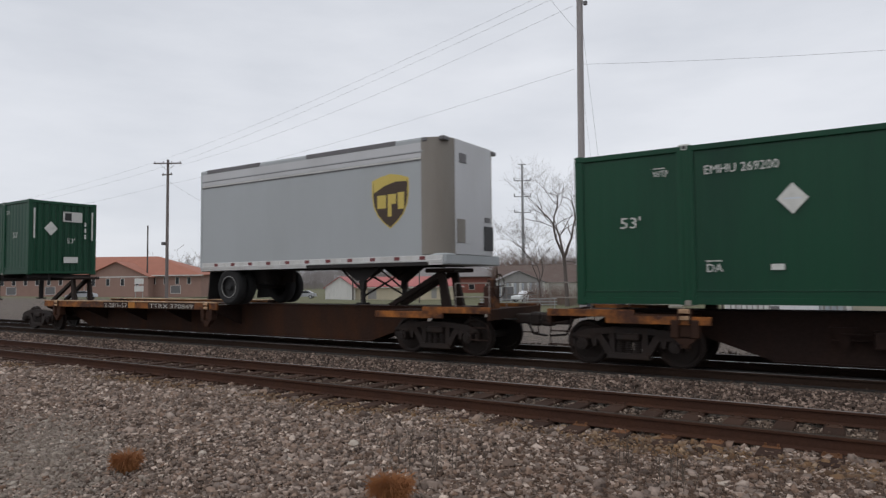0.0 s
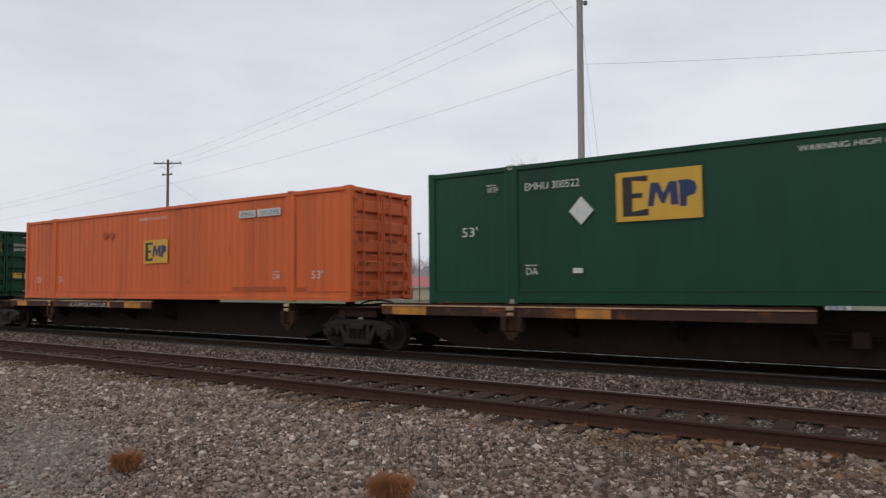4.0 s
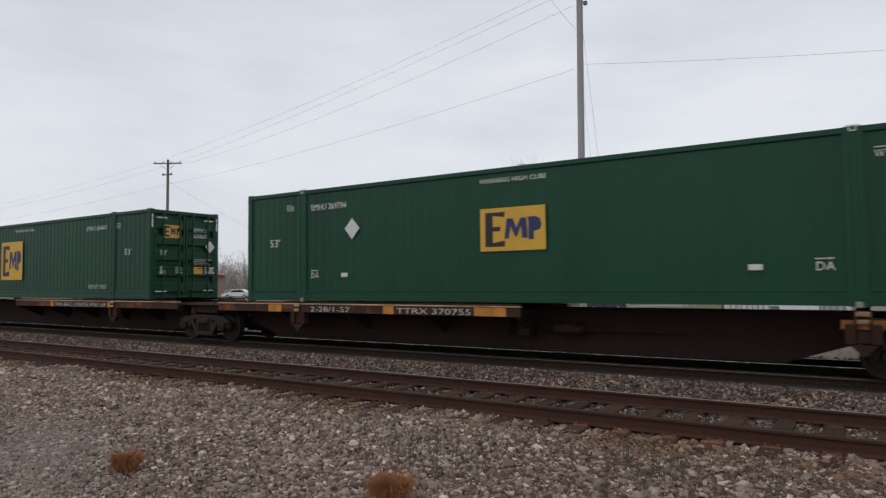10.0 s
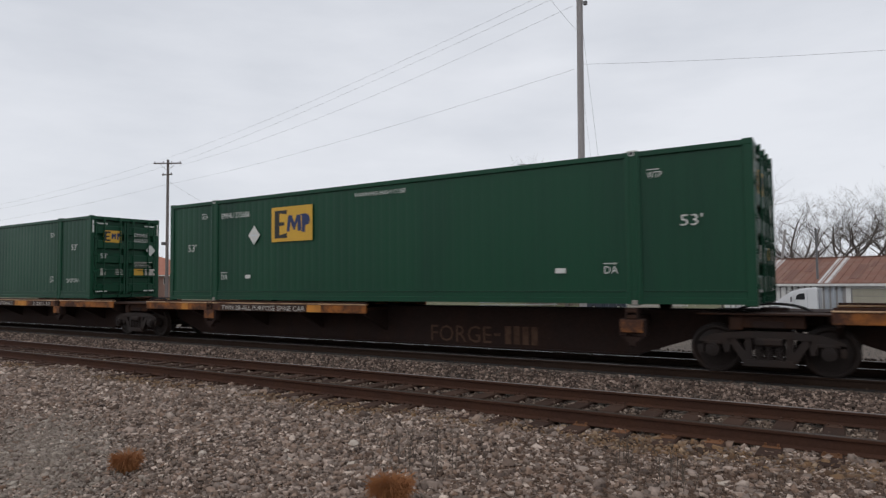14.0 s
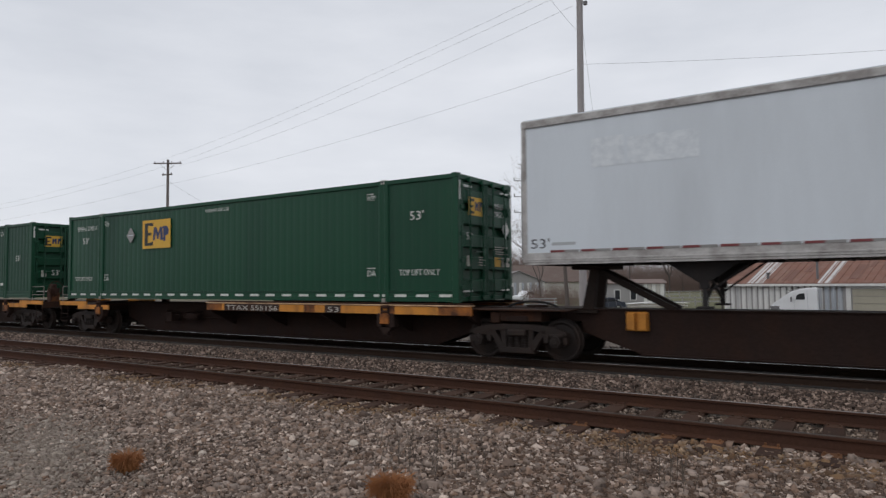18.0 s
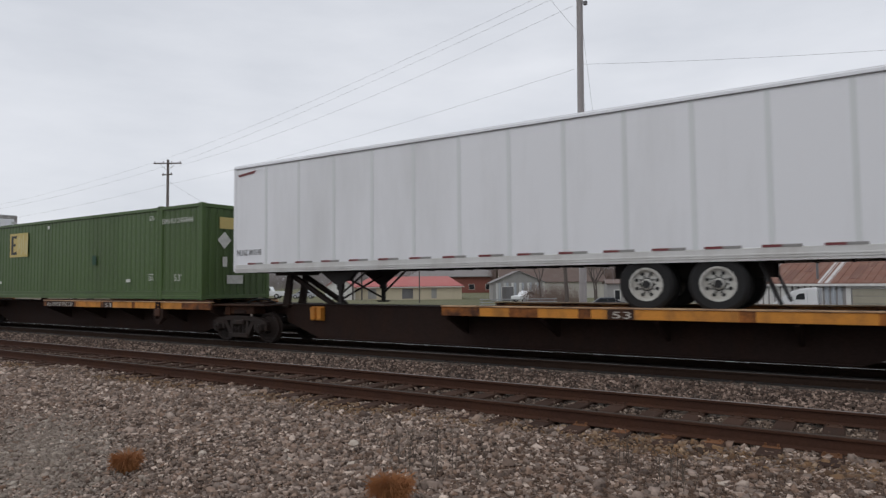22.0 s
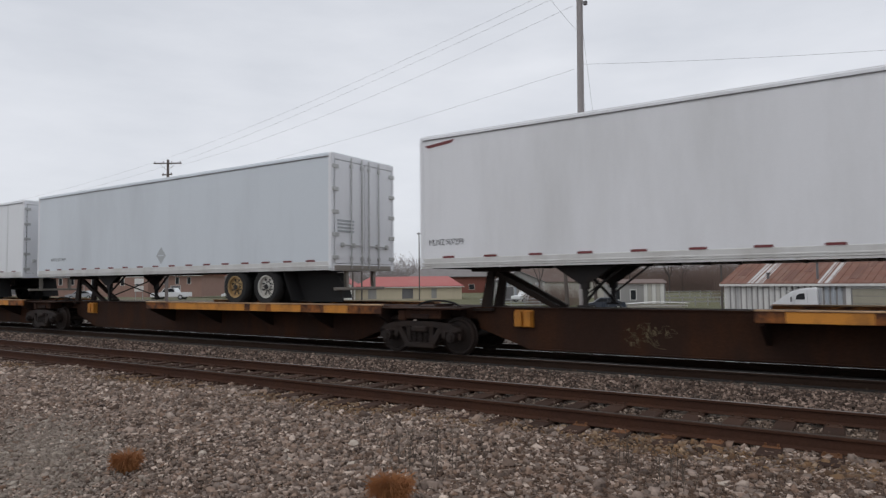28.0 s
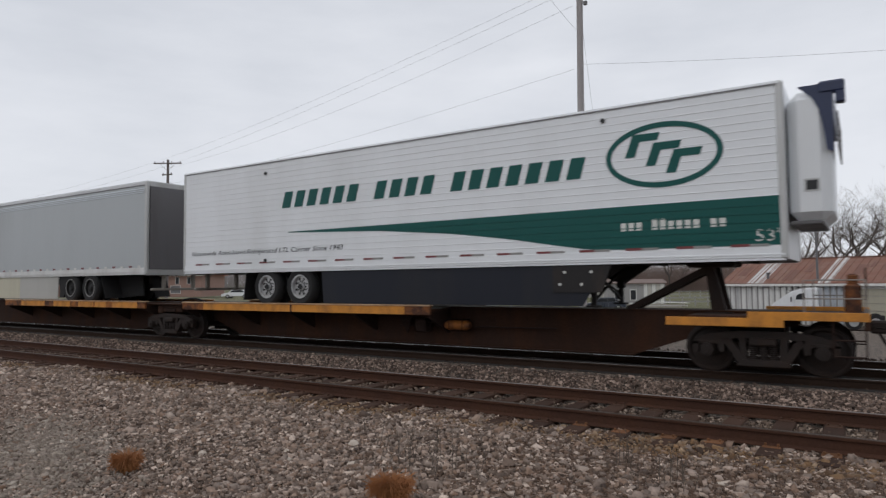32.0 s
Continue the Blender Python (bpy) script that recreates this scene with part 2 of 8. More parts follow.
# ---- building blocks ----
class Shape:
    """Collects boxes, prisms, tubes and beams into one mesh."""

    def __init__(self):
        self.v, self.f = [], []

    def add(self, verts, faces):
        k = len(self.v)
        self.v.extend(verts)
        self.f.extend([tuple(i + k for i in f) for f in faces])
        return self

    def box(self, x0, x1, y0, y1, z0, z1, c=0.0):
        """A box; c chamfers its edges."""
        if c <= 0:
            v = [(x, y, z) for x in (x0, x1) for y in (y0, y1) for z in (z0, z1)]
            return self.add(v, [(0, 1, 3, 2), (4, 6, 7, 5), (0, 4, 5, 1), (2, 3, 7, 6), (0, 2, 6, 4), (1, 5, 7, 3)])
        c = min(c, (x1 - x0) / 2.01, (y1 - y0) / 2.01, (z1 - z0) / 2.01)
        bm = bmesh.new()
        pts = []
        for x, sx in ((x0, 1), (x1, -1)):
            for y, sy in ((y0, 1), (y1, -1)):
                for z, sz in ((z0, 1), (z1, -1)):
                    pts += [(x, y + sy * c, z + sz * c), (x + sx * c, y, z + sz * c), (x + sx * c, y + sy * c, z)]
        vs = [bm.verts.new(p) for p in pts]
        bmesh.ops.convex_hull(bm, input=vs)
        bmesh.ops.dissolve_limit(bm, angle_limit=0.02, verts=bm.verts[:], edges=bm.edges[:])
        bm.verts.index_update()
        self.add([tuple(q.co) for q in bm.verts], [tuple(q.index for q in f.verts) for f in bm.faces])
        bm.free()
        return self

    def prism(self, poly, axis, lo, hi):
        """A polygon pushed along an axis. The polygon's two numbers are the other two axes in order."""
        n = len(poly)
        put = {"x": lambda a, b, h: (h, a, b), "y": lambda a, b, h: (a, h, b), "z": lambda a, b, h: (a, b, h)}[axis]
        v = [put(a, b, lo) for a, b in poly] + [put(a, b, hi) for a, b in poly]
        f = [tuple(range(n)), tuple(range(2 * n - 1, n - 1, -1))] + [(i, (i + 1) % n, n + (i + 1) % n, n + i) for i in range(n)]
        return self.add(v, f)

    def tube(self, axis, a, b, lo, hi, r, n=12, r2=None, inner=0.0):
        """A round bar along an axis at (a, b); r2 tapers it; inner makes a ring."""
        r2 = r if r2 is None else r2
        ring = [(math.cos(2 * math.pi * i / n), math.sin(2 * math.pi * i / n)) for i in range(n)]
        put = {"x": lambda p, q, h: (h, p, q), "y": lambda p, q, h: (p, h, q), "z": lambda p, q, h: (p, q, h)}[axis]
        v = [put(a + r * c, b + r * s, lo) for c, s in ring] + [put(a + r2 * c, b + r2 * s, hi) for c, s in ring]
        f = [(i, (i + 1) % n, n + (i + 1) % n, n + i) for i in range(n)]
        if inner > 0:
            v += [put(a + inner * c, b + inner * s, lo) for c, s in ring] + [put(a + inner * c, b + inner * s, hi) for c, s in ring]
            for i in range(n):
                j = (i + 1) % n
                f += [(2 * n + i, 3 * n + i, 3 * n + j, 2 * n + j), (i, 2 * n + i, 2 * n + j, j), (n + i, n + j, 3 * n + j, 3 * n + i)]
        else:
            f += [tuple(range(n - 1, -1, -1)), tuple(range(n, 2 * n))]
        return self.add(v, f)

    def beam(self, p, q, w, h=None, n=4):
        """A bar from p to q: square (n = 4, w by h) or round (n sides, w across)."""
        p, q = Vector(p), Vector(q)
        d = (q - p).normalized()
        side = d.cross(Vector((0, 0, 1)) if abs(d.z) < 0.95 else Vector((0, 1, 0))).normalized()
        up = side.cross(d)
        h = w if h is None else h
        if n == 4:
            ring = [side * (sx * w / 2) + up * (sy * h / 2) for sx, sy in ((-1, -1), (1, -1), (1, 1), (-1, 1))]
        else:
            ring = [side * (math.cos(2 * math.pi * i / n) * w / 2) + up * (math.sin(2 * math.pi * i / n) * w / 2) for i in range(n)]
        v = [tuple(p + r) for r in ring] + [tuple(q + r) for r in ring]
        f = [(i, (i + 1) % n, n + (i + 1) % n, n + i) for i in range(n)] + [tuple(range(n - 1, -1, -1)), tuple(range(n, 2 * n))]
        return self.add(v, f)

    def sweep(self, pts, r, n=6, r_end=None):
        """One connected round bar along a row of points."""
        pts = [Vector(p) for p in pts]
        k = len(self.v)
        m = len(pts)
        for i, p in enumerate(pts):
            d = (pts[min(i + 1, m - 1)] - pts[max(i - 1, 0)]).normalized()
            s = d.cross(Vector((0, 0, 1)) if abs(d.z) < 0.9 else Vector((0, 1, 0))).normalized()
            u = s.cross(d)
            q = r if r_end is None else r + (r_end - r) * i / (m - 1)
            self.v.extend(tuple(p + (s * math.cos(2 * math.pi * j / n) + u * math.sin(2 * math.pi * j / n)) * q) for j in range(n))
        self.f.extend((k + i * n + j, k + i * n + (j + 1) % n, k + (i + 1) * n + (j + 1) % n, k + (i + 1) * n + j) for i in range(m - 1) for j in range(n))
        self.f.extend([tuple(k + j for j in range(n - 1, -1, -1)), tuple(k + (m - 1) * n + j for j in range(n))])
        return self

    def path(self, pts, w, n=6):
        for p, q in zip(pts, pts[1:]):
            self.beam(p, q, w, None, n)
        return self

    def mesh(self, name, mat, smooth=False):
        me = bpy.data.meshes.new(name)
        me.from_pydata(self.v, [], self.f)
        bm = bmesh.new()
        bm.from_mesh(me)
        bmesh.ops.recalc_face_normals(bm, faces=bm.faces[:])
        bm.to_mesh(me)
        bm.free()
        if smooth:
            me.polygons.foreach_set("use_smooth", [True] * len(me.polygons))
            me.set_sharp_from_angle(angle=radians(35))
        me.materials.append(mat)
        return me


def S():
    return Shape()


def put(name, me, parent=None, m=None, label=""):
    ob = new(name, me)
    if parent is not None:
        ob.parent = parent
    if m is not None:
        ob.matrix_basis = m
    if label:
        ob["label"] = label
    return ob


def part(name, shape, mat, parent, label="", smooth=False, m=None):
    """One mesh object under a thing or part."""
    return put(name, shape.mesh(name, mat, smooth), parent, m, label)


def thing(name, label, category, at, group="", kind=""):
    ob = new(name)
    ob.empty_display_size = 0.3
    ob.matrix_basis = at if isinstance(at, Matrix) else Matrix.Translation(at)
    return tagged(ob, label, category, group, kind)


_glyphs = {}


def words_mesh(text, mat, depth=0.004, shear=0.0):
    """Letters 1 m high, from x = 0, in the xz plane facing -y."""
    key = (text, mat.name, shear)
    if key not in _glyphs:
        cu = bpy.data.curves.new("letters", "FONT")
        cu.body, cu.size, cu.extrude, cu.resolution_u, cu.shear = text, 1.38, 0.0, 2, shear
        ob = bpy.data.objects.new("letters", cu)
        scene.collection.objects.link(ob)
        bpy.context.view_layer.update()
        me = bpy.data.meshes.new_from_object(ob)
        bpy.data.objects.remove(ob)
        bpy.data.curves.remove(cu)
        me.transform(Euler((radians(90), 0, 0)).to_matrix().to_4x4())
        me.materials.clear()
        me.materials.append(mat)
        _glyphs[key] = me
    return _glyphs[key]


def words(text, parent, x, y, z, height, mat, width=None, facing="side", name="lettering", shear=0.0):
    """Writing on a thing's near side (facing -y), its lower left at (x, y, z); 'end' faces +x and runs along +y."""
    me = words_mesh(text, mat, shear=shear)
    xs = [q.co.x for q in me.vertices]
    sx = height if width is None else width / (max(xs) - min(xs))
    turn = Matrix.Identity(4) if facing == "side" else Matrix.Rotation(radians(90), 4, "Z")
    return put(name, me, parent, Matrix.Translation((x, y, z)) @ turn @ Matrix.Diagonal((sx, 1, height, 1)))


def plate(parent, x0, x1, z0, z1, y, mat, name="decal", label="", t=0.004):
    return part(name, S().box(x0, x1, y - t, y, z0, z1), mat, parent, label)


def sheet(parent, poly, y, mat, name="decal", label="", t=0.004):
    return part(name, S().prism(poly, "y", y - t, y), mat, parent, label)


SEAM = paint("seam_strip_skin", (0.68, 0.70, 0.70), 0.4, (0.6, 0.6, 0.59), 0.4, 0.8, 1.0, fine=0.05)


# ---- containers ----
def ribs(x0, x1, pitch, depth, flat=0.5):
    """Profile of a corrugated sheet: (x, y) with y = 0 at the outer crests and depth inwards."""
    n = max(1, round((x1 - x0) / pitch))
    p = (x1 - x0) / n
    s = p * (1 - flat) / 4
    out = [(x0, 0.0)]
    for i in range(n):
        a = x0 + i * p
        out += [(a + p * flat / 2, 0.0), (a + p * flat / 2 + s, depth), (a + p - p * flat / 2 - s, depth), (a + p - p * flat / 2, 0.0)]
    out.append((x1, 0.0))
    return out


def rib_wall(profile, y, sign, z0, z1):
    sh = S()
    n = len(profile)
    v = [(x, y + sign * d, z0) for x, d in profile] + [(x, y + sign * d, z1) for x, d in profile]
    v += [(x, y + sign * (d + 0.012), z0) for x, d in profile] + [(x, y + sign * (d + 0.012), z1) for x, d in profile]
    f = [(i, i + 1, n + i + 1, n + i) for i in range(n - 1)] + [(2 * n + i, 3 * n + i, 3 * n + i + 1, 2 * n + i + 1) for i in range(n - 1)]
    f += [(i, 2 * n + i, 2 * n + i + 1, i + 1) for i in range(n - 1)] + [(n + i, n + i + 1, 3 * n + i + 1, 3 * n + i) for i in range(n - 1)]
    return sh.add(v, f)


BOX_L, BOX_H, POST = 16.26, 2.896, 2.08
_box_cache = {}


def box_shell(mat, pitch, depth):
    """The shared meshes of a 53 ft box in one colour."""
    key = mat.name
    if key in _box_cache:
        return _box_cache[key]
    L, H, W = BOX_L, BOX_H, WIDTH
    o = 0.036
    d = {}
    walls = []
    for a, b in ((0.17, POST - 0.15), (POST + 0.15, L - POST - 0.15), (L - POST + 0.15, L - 0.17)):
        walls.append((rib_wall(ribs(a, b, pitch, depth), o, 1, 0.27, H - 0.12).mesh("side_panel", mat), rib_wall(ribs(a, b, pitch, depth), W - o, -1, 0.27, H - 0.12).mesh("side_panel", mat)))
    d["walls"] = walls
    d["bottom_rail"] = S().prism([(0.004, 0.03), (0.11, 0.03), (0.11, 0.14), (0.06, 0.15), (0.06, 0.286), (0.004, 0.286), (0.002, 0.262), (0.018, 0.258), (0.018, 0.148), (0.004, 0.138)], "x", 0.16, L - 0.16).mesh("bottom_rail", mat)
    d["top_rail"] = S().box(0.16, L - 0.16, 0.0, 0.09, H - 0.125, H - 0.02, 0.012).mesh("top_rail", mat)
    d["post"] = S().box(0.0, 0.17, 0.0, 0.15, 0.1, H - 0.1, 0.014).mesh("corner_post", mat)
    d["lift"] = S().prism([(-0.15, 0.10), (-0.15, 0.012), (-0.125, 0.0), (-0.105, -0.010), (-0.055, -0.010), (-0.04, 0.004), (0.04, 0.004), (0.055, -0.010), (0.105, -0.010), (0.125, 0.0), (0.15, 0.012), (0.15, 0.10)], "z", 0.02, H - 0.02).mesh("lift_post", mat)
    d["corner"] = S().box(0.0, 0.178, -0.003, 0.162, 0.0, 0.118, 0.015).mesh("corner_casting", mat)
    sh = S()
    n = 46
    for i in range(n):
        a, b = 0.1 + (L - 0.2) * i / n, 0.1 + (L - 0.2) * (i + 1) / n
        sh.box(a, b - 0.06, 0.06, W - 0.06, H - 0.05, H - 0.022)
    sh.box(0.1, L - 0.1, 0.06, W - 0.06, H - 0.07, H - 0.045)
    d["roof"] = sh.mesh("roof", mat)
    d["floor"] = S().box(0.1, L - 0.1, 0.08, W - 0.08, 0.10, 0.17).mesh("floor", UNDER)
    sh = S()
    for i in range(26):
        sh.box(0.4 + i * 0.6, 0.46 + i * 0.6, 0.1, W - 0.1, 0.03, 0.10)
    d["bearers"] = sh.mesh("cross_members", UNDER)
    d["front"] = rib_wall(ribs(0.15, W - 0.15, 0.25, 0.04), 0.0, 1, 0.1, H - 0.1).mesh("front_wall", mat)
    d["header"] = S().box(L - 0.1, L - 0.005, 0.1, W - 0.1, H - 0.14, H - 0.02, 0.012).mesh("end_header", mat)
    d["sill"] = S().box(L - 0.1, L - 0.005, 0.1, W - 0.1, 0.03, 0.14, 0.012).mesh("end_sill", mat)
    leaf = S()
    for k in range(5):
        z0 = 0.20 + k * 0.51
        leaf.box(-0.11, 0.004, 0.065, 1.05, z0 + 0.02, z0 + 0.33, 0.03)
    leaf.box(-0.125, -0.10, 0.0, 1.115, 0.15, H - 0.16)
    leaf.box(-0.11, 0.0, 0.0, 0.07, 0.15, H - 0.16, 0.01).box(-0.11, 0.0, 1.045, 1.115, 0.15, H - 0.16, 0.01)
    d["leaf"] = leaf.mesh("door", mat)
    d["rod"] = S().tube("z", 0.045, 0.0, 0.04, H - 0.05, 0.021, 8).box(0.0, 0.06, -0.05, 0.05, 0.06, 0.16, 0.01).box(0.0, 0.06, -0.05, 0.05, H - 0.18, H - 0.08, 0.01).mesh("lock_rod", mat, True)
    d["handle"] = S().beam((0.06, 0.0, 0.0), (0.07, 0.42, 0.0), 0.03, None, 6).box(0.03, 0.08, -0.04, 0.04, -0.07, 0.07, 0.01).mesh("handle", mat)
    d["hinge"] = S().box(-0.01, 0.03, 0.0, 0.14, 0.0, 0.09, 0.01).mesh("hinge", mat)
    _box_cache[key] = d
    return d


def container(x, mat, label, pitch=0.27, depth=0.030, z=1.18, doors=True, lift_tops=True, worn=None, name="shipping_container"):
    """A 53 ft container; its left end at x when the clip begins."""
    L, H, W = BOX_L, BOX_H, WIDTH
    c = thing(name, label, "container", (x, SIDE, z), "containers on the train")
    d = box_shell(mat, pitch, depth)
    for near, far in d["walls"]:
        put("side_panel", near, c)
        put("side_panel", far, c)
    mir = Matrix.Translation((0, W, 0)) @ Matrix.Diagonal((1, -1, 1, 1))
    for k in ("bottom_rail", "top_rail"):
        put(k, d[k], c)
        put(k, d[k], c, mir)
    for xx, fx in ((0, 1), (L, -1)):
        for yy, fy in ((0, 1), (W, -1)):
            put("corner_post", d["post"], c, Matrix.Translation((xx, yy, 0)) @ Matrix.Diagonal((fx, fy, 1, 1)))
            put("corner_casting", d["corner"], c, Matrix.Translation((xx, yy, 0)) @ Matrix.Diagonal((fx, fy, 1, 1)))
            put("corner_casting", d["corner"], c, Matrix.Translation((xx, yy, H)) @ Matrix.Diagonal((fx, fy, -1, 1)))
    for xx in (POST, L - POST):
        for yy, fy in ((0, 1), (W, -1)):
            lp = put("lift_post", d["lift"], c, Matrix.Translation((xx, yy, 0)) @ Matrix.Diagonal((1, fy, 1, 1)))
            cm = worn if worn else (LETTER if lift_tops else mat)
            part("lift_casting", S().box(-0.10, 0.10, -0.006, 0.16, H - 0.10, H + 0.012, 0.012), cm, lp)
            if yy == 0:
                part("casting_hole", S().box(-0.035, 0.035, -0.010, -0.004, H - 0.075, H - 0.015, 0.008), INK, lp)
                part("foot_casting", S().box(-0.09, 0.09, -0.008, 0.14, 0.0, 0.10, 0.012), BROWN_GREY if lift_tops else mat, lp)
    for k in ("roof", "floor", "bearers", "header", "sill"):
        put({"bearers": "cross_members", "header": "end_header", "sill": "end_sill"}.get(k, k), d[k], c)
    put("front_wall", d["front"], c, Matrix.Translation((0.03, 0, 0)) @ Matrix.Rotation(radians(90), 4, "Z") @ Matrix.Diagonal((1, -1, 1, 1)))
    if doors:
        for k, (y0, fy) in enumerate(((0.165, 1), (W - 0.165, -1))):
            lf = put("door", d["leaf"], c, Matrix.Translation((L, y0, 0)) @ Matrix.Diagonal((1, fy, 1, 1)))
            for ry in (0.30, 0.88):
                put("lock_rod", d["rod"], lf, Matrix.Translation((0, ry, 0)))
                put("handle", d["handle"], lf, Matrix.Translation((0, ry, 1.0 if ry < 0.5 else 1.15)) @ Matrix.Diagonal((1, 1 if ry < 0.5 else -1, 1, 1)))
            for hz in (0.3, 0.9, 1.5, 2.1, 2.55):
                put("hinge", d["hinge"], lf, Matrix.Translation((0, -0.07, hz)))
    else:
        put("front_wall", d["front"], c, Matrix.Translation((L - 0.03, 0, 0)) @ Matrix.Rotation(radians(90), 4, "Z"))
    return c


def emblem(c, x0, x1, z0, z1, y=-0.002, back=None, faded=False):
    """A yellow panel with a black block and blue blocks."""
    back = back or GOLD
    w, h = x1 - x0, z1 - z0
    e = plate(c, x0, x1, z0, z1, y, back, "emblem_panel", "yellow panel with dark blocks")
    q = y - 0.003
    def cut(pts, mat):
        sheet(e, [(x0 + u * w, z0 + v * h) for u, v in pts], q, mat, "emblem_block")
    cut(((0.08, 0.10), (0.39, 0.10), (0.39, 0.24), (0.20, 0.19), (0.20, 0.46), (0.32, 0.46), (0.32, 0.56), (0.20, 0.56), (0.20, 0.82), (0.38, 0.78), (0.39, 0.90), (0.08, 0.90)), INK)
    if not faded:
        cut(((0.38, 0.28), (0.45, 0.28), (0.48, 0.56), (0.545, 0.32), (0.58, 0.32), (0.64, 0.56), (0.65, 0.28), (0.74, 0.28), (0.72, 0.74), (0.63, 0.74), (0.57, 0.52), (0.51, 0.74), (0.42, 0.74)), NAVY)
        cut(((0.75, 0.24), (0.83, 0.24), (0.83, 0.42), (0.92, 0.46), (0.945, 0.58), (0.92, 0.70), (0.86, 0.755), (0.73, 0.755), (0.74, 0.69), (0.75, 0.69)), NAVY)
    else:
        for u, v0, v1, k in ((0.44, 0.2, 0.86, 0.05), (0.53, 0.34, 0.92, 0.04), (0.62, 0.08, 0.8, 0.07), (0.73, 0.2, 0.94, 0.05), (0.84, 0.1, 0.7, 0.05), (0.93, 0.06, 0.95, 0.05)):
            cut(((u, v0), (u + k, v0 + 0.05), (u + k * 0.8, v1), (u + k * 0.1, v1 - 0.06)), GHOST)
    return e


def diamond(c, x, z, r, y=-0.002, mat=None, name="placard"):
    p = sheet(c, [(x - r, z), (x, z - r * 1.12), (x + r, z), (x, z + r * 1.12)], y, mat or LETTER, name, "pale diamond placard")
    part("placard_bar", S().box(x - r * 0.55, x + r * 0.55, y - 0.007, y - 0.004, z - 0.012, z + 0.012), WHITE_COOL, p)
    return p


def arrow_mark(c, text, x, z, h, right, y=-0.003):
    words(text, c, x, y, z, h, LETTER, width=h * 1.75 if len(text) == 2 else h * 2.2)
    sh = S().box(x, x + h * 1.75, y - 0.003, y, z + h * 1.22, z + h * 1.34)
    tip = x + h * 1.85 if right else x - h * 0.1
    s = -1 if right else 1
    sh.prism([(tip, z + h * 1.28), (tip + s * h * 0.5, z + h * 1.12), (tip + s * h * 0.5, z + h * 1.44)], "y", y - 0.003, y)
    part("arrow", sh, LETTER, c)


def end_marks(c, number, gold=True, low=False, plain=False):
    """Decals on the right-hand end of a container (faces +x)."""
    L = BOX_L
    x = L + 0.004

    def epl(y0, y1, z0, z1, mat, name="decal"):
        return part(name, S().box(x, x + 0.006, y0, y1, z0, z1), mat, c)
    if plain:
        return epl
    p = epl(0.46, 1.10, 1.98, 2.40, GOLD if gold else PALE_GOLD, "emblem_panel")
    part("emblem_block", S().box(x + 0.006, x + 0.010, 0.50, 0.56, 2.02, 2.36).box(x + 0.006, x + 0.010, 0.56, 0.70, 2.02, 2.08).box(x + 0.006, x + 0.010, 0.56, 0.66, 2.16, 2.21).box(x + 0.006, x + 0.010, 0.56, 0.70, 2.30, 2.36), INK, p)
    part("emblem_block", S().box(x + 0.006, x + 0.010, 0.74, 0.80, 2.10, 2.30).box(x + 0.006, x + 0.010, 0.84, 0.90, 2.10, 2.30).box(x + 0.006, x + 0.010, 0.80, 0.84, 2.18, 2.26).box(x + 0.006, x + 0.010, 0.94, 0.99, 2.08, 2.31).box(x + 0.006, x + 0.010, 0.99, 1.05, 2.20, 2.31), NAVY, p)
    words("53'", c, x + 0.006, 0.72 if low else 0.34, 0.88 if low else 1.42, 0.21 if low else 0.17, LETTER, facing="end")
    words(number[:4], c, x + 0.006, 1.58, 2.22, 0.14, LETTER, facing="end")
    words(number[4:].strip(), c, x + 0.006, 1.58, 2.02, 0.14, LETTER, facing="end")
    sheet_d = S().prism([(2.05, 1.74), (2.24, 1.53), (2.43, 1.74), (2.24, 1.95)], "x", x, x + 0.008)
    part("placard", sheet_d, LETTER, c)
    epl(1.58, 1.95, 0.82, 1.05, GOLD, "notice")
    epl(2.03, 2.42, 0.82, 1.05, LETTER_WORN, "notice")
    epl(0.36, 0.54, 0.82, 1.06, LETTER_WORN, "notice")
    for k in range(0 if low else 4):
        epl(0.90, 1.18 - 0.05 * (k % 2), 0.84 + k * 0.06, 0.865 + k * 0.06, LETTER_WORN, "notice")
        epl(1.60, 2.30 - 0.11 * (k % 3), 1.12 + k * 0.055, 1.14 + k * 0.055, LETTER_WORN, "notice")
    for y0 in (0.2, 1.98):
        epl(y0, y0 + 0.40, 2.60, 2.65, LETTER, "reflector")
        epl(y0, y0 + 0.40, 0.24, 0.28, LETTER, "reflector")
    for y0 in (0.06, 2.48):
        epl(y0, y0 + 0.05, 2.30, 2.72, LETTER, "reflector")
    return epl


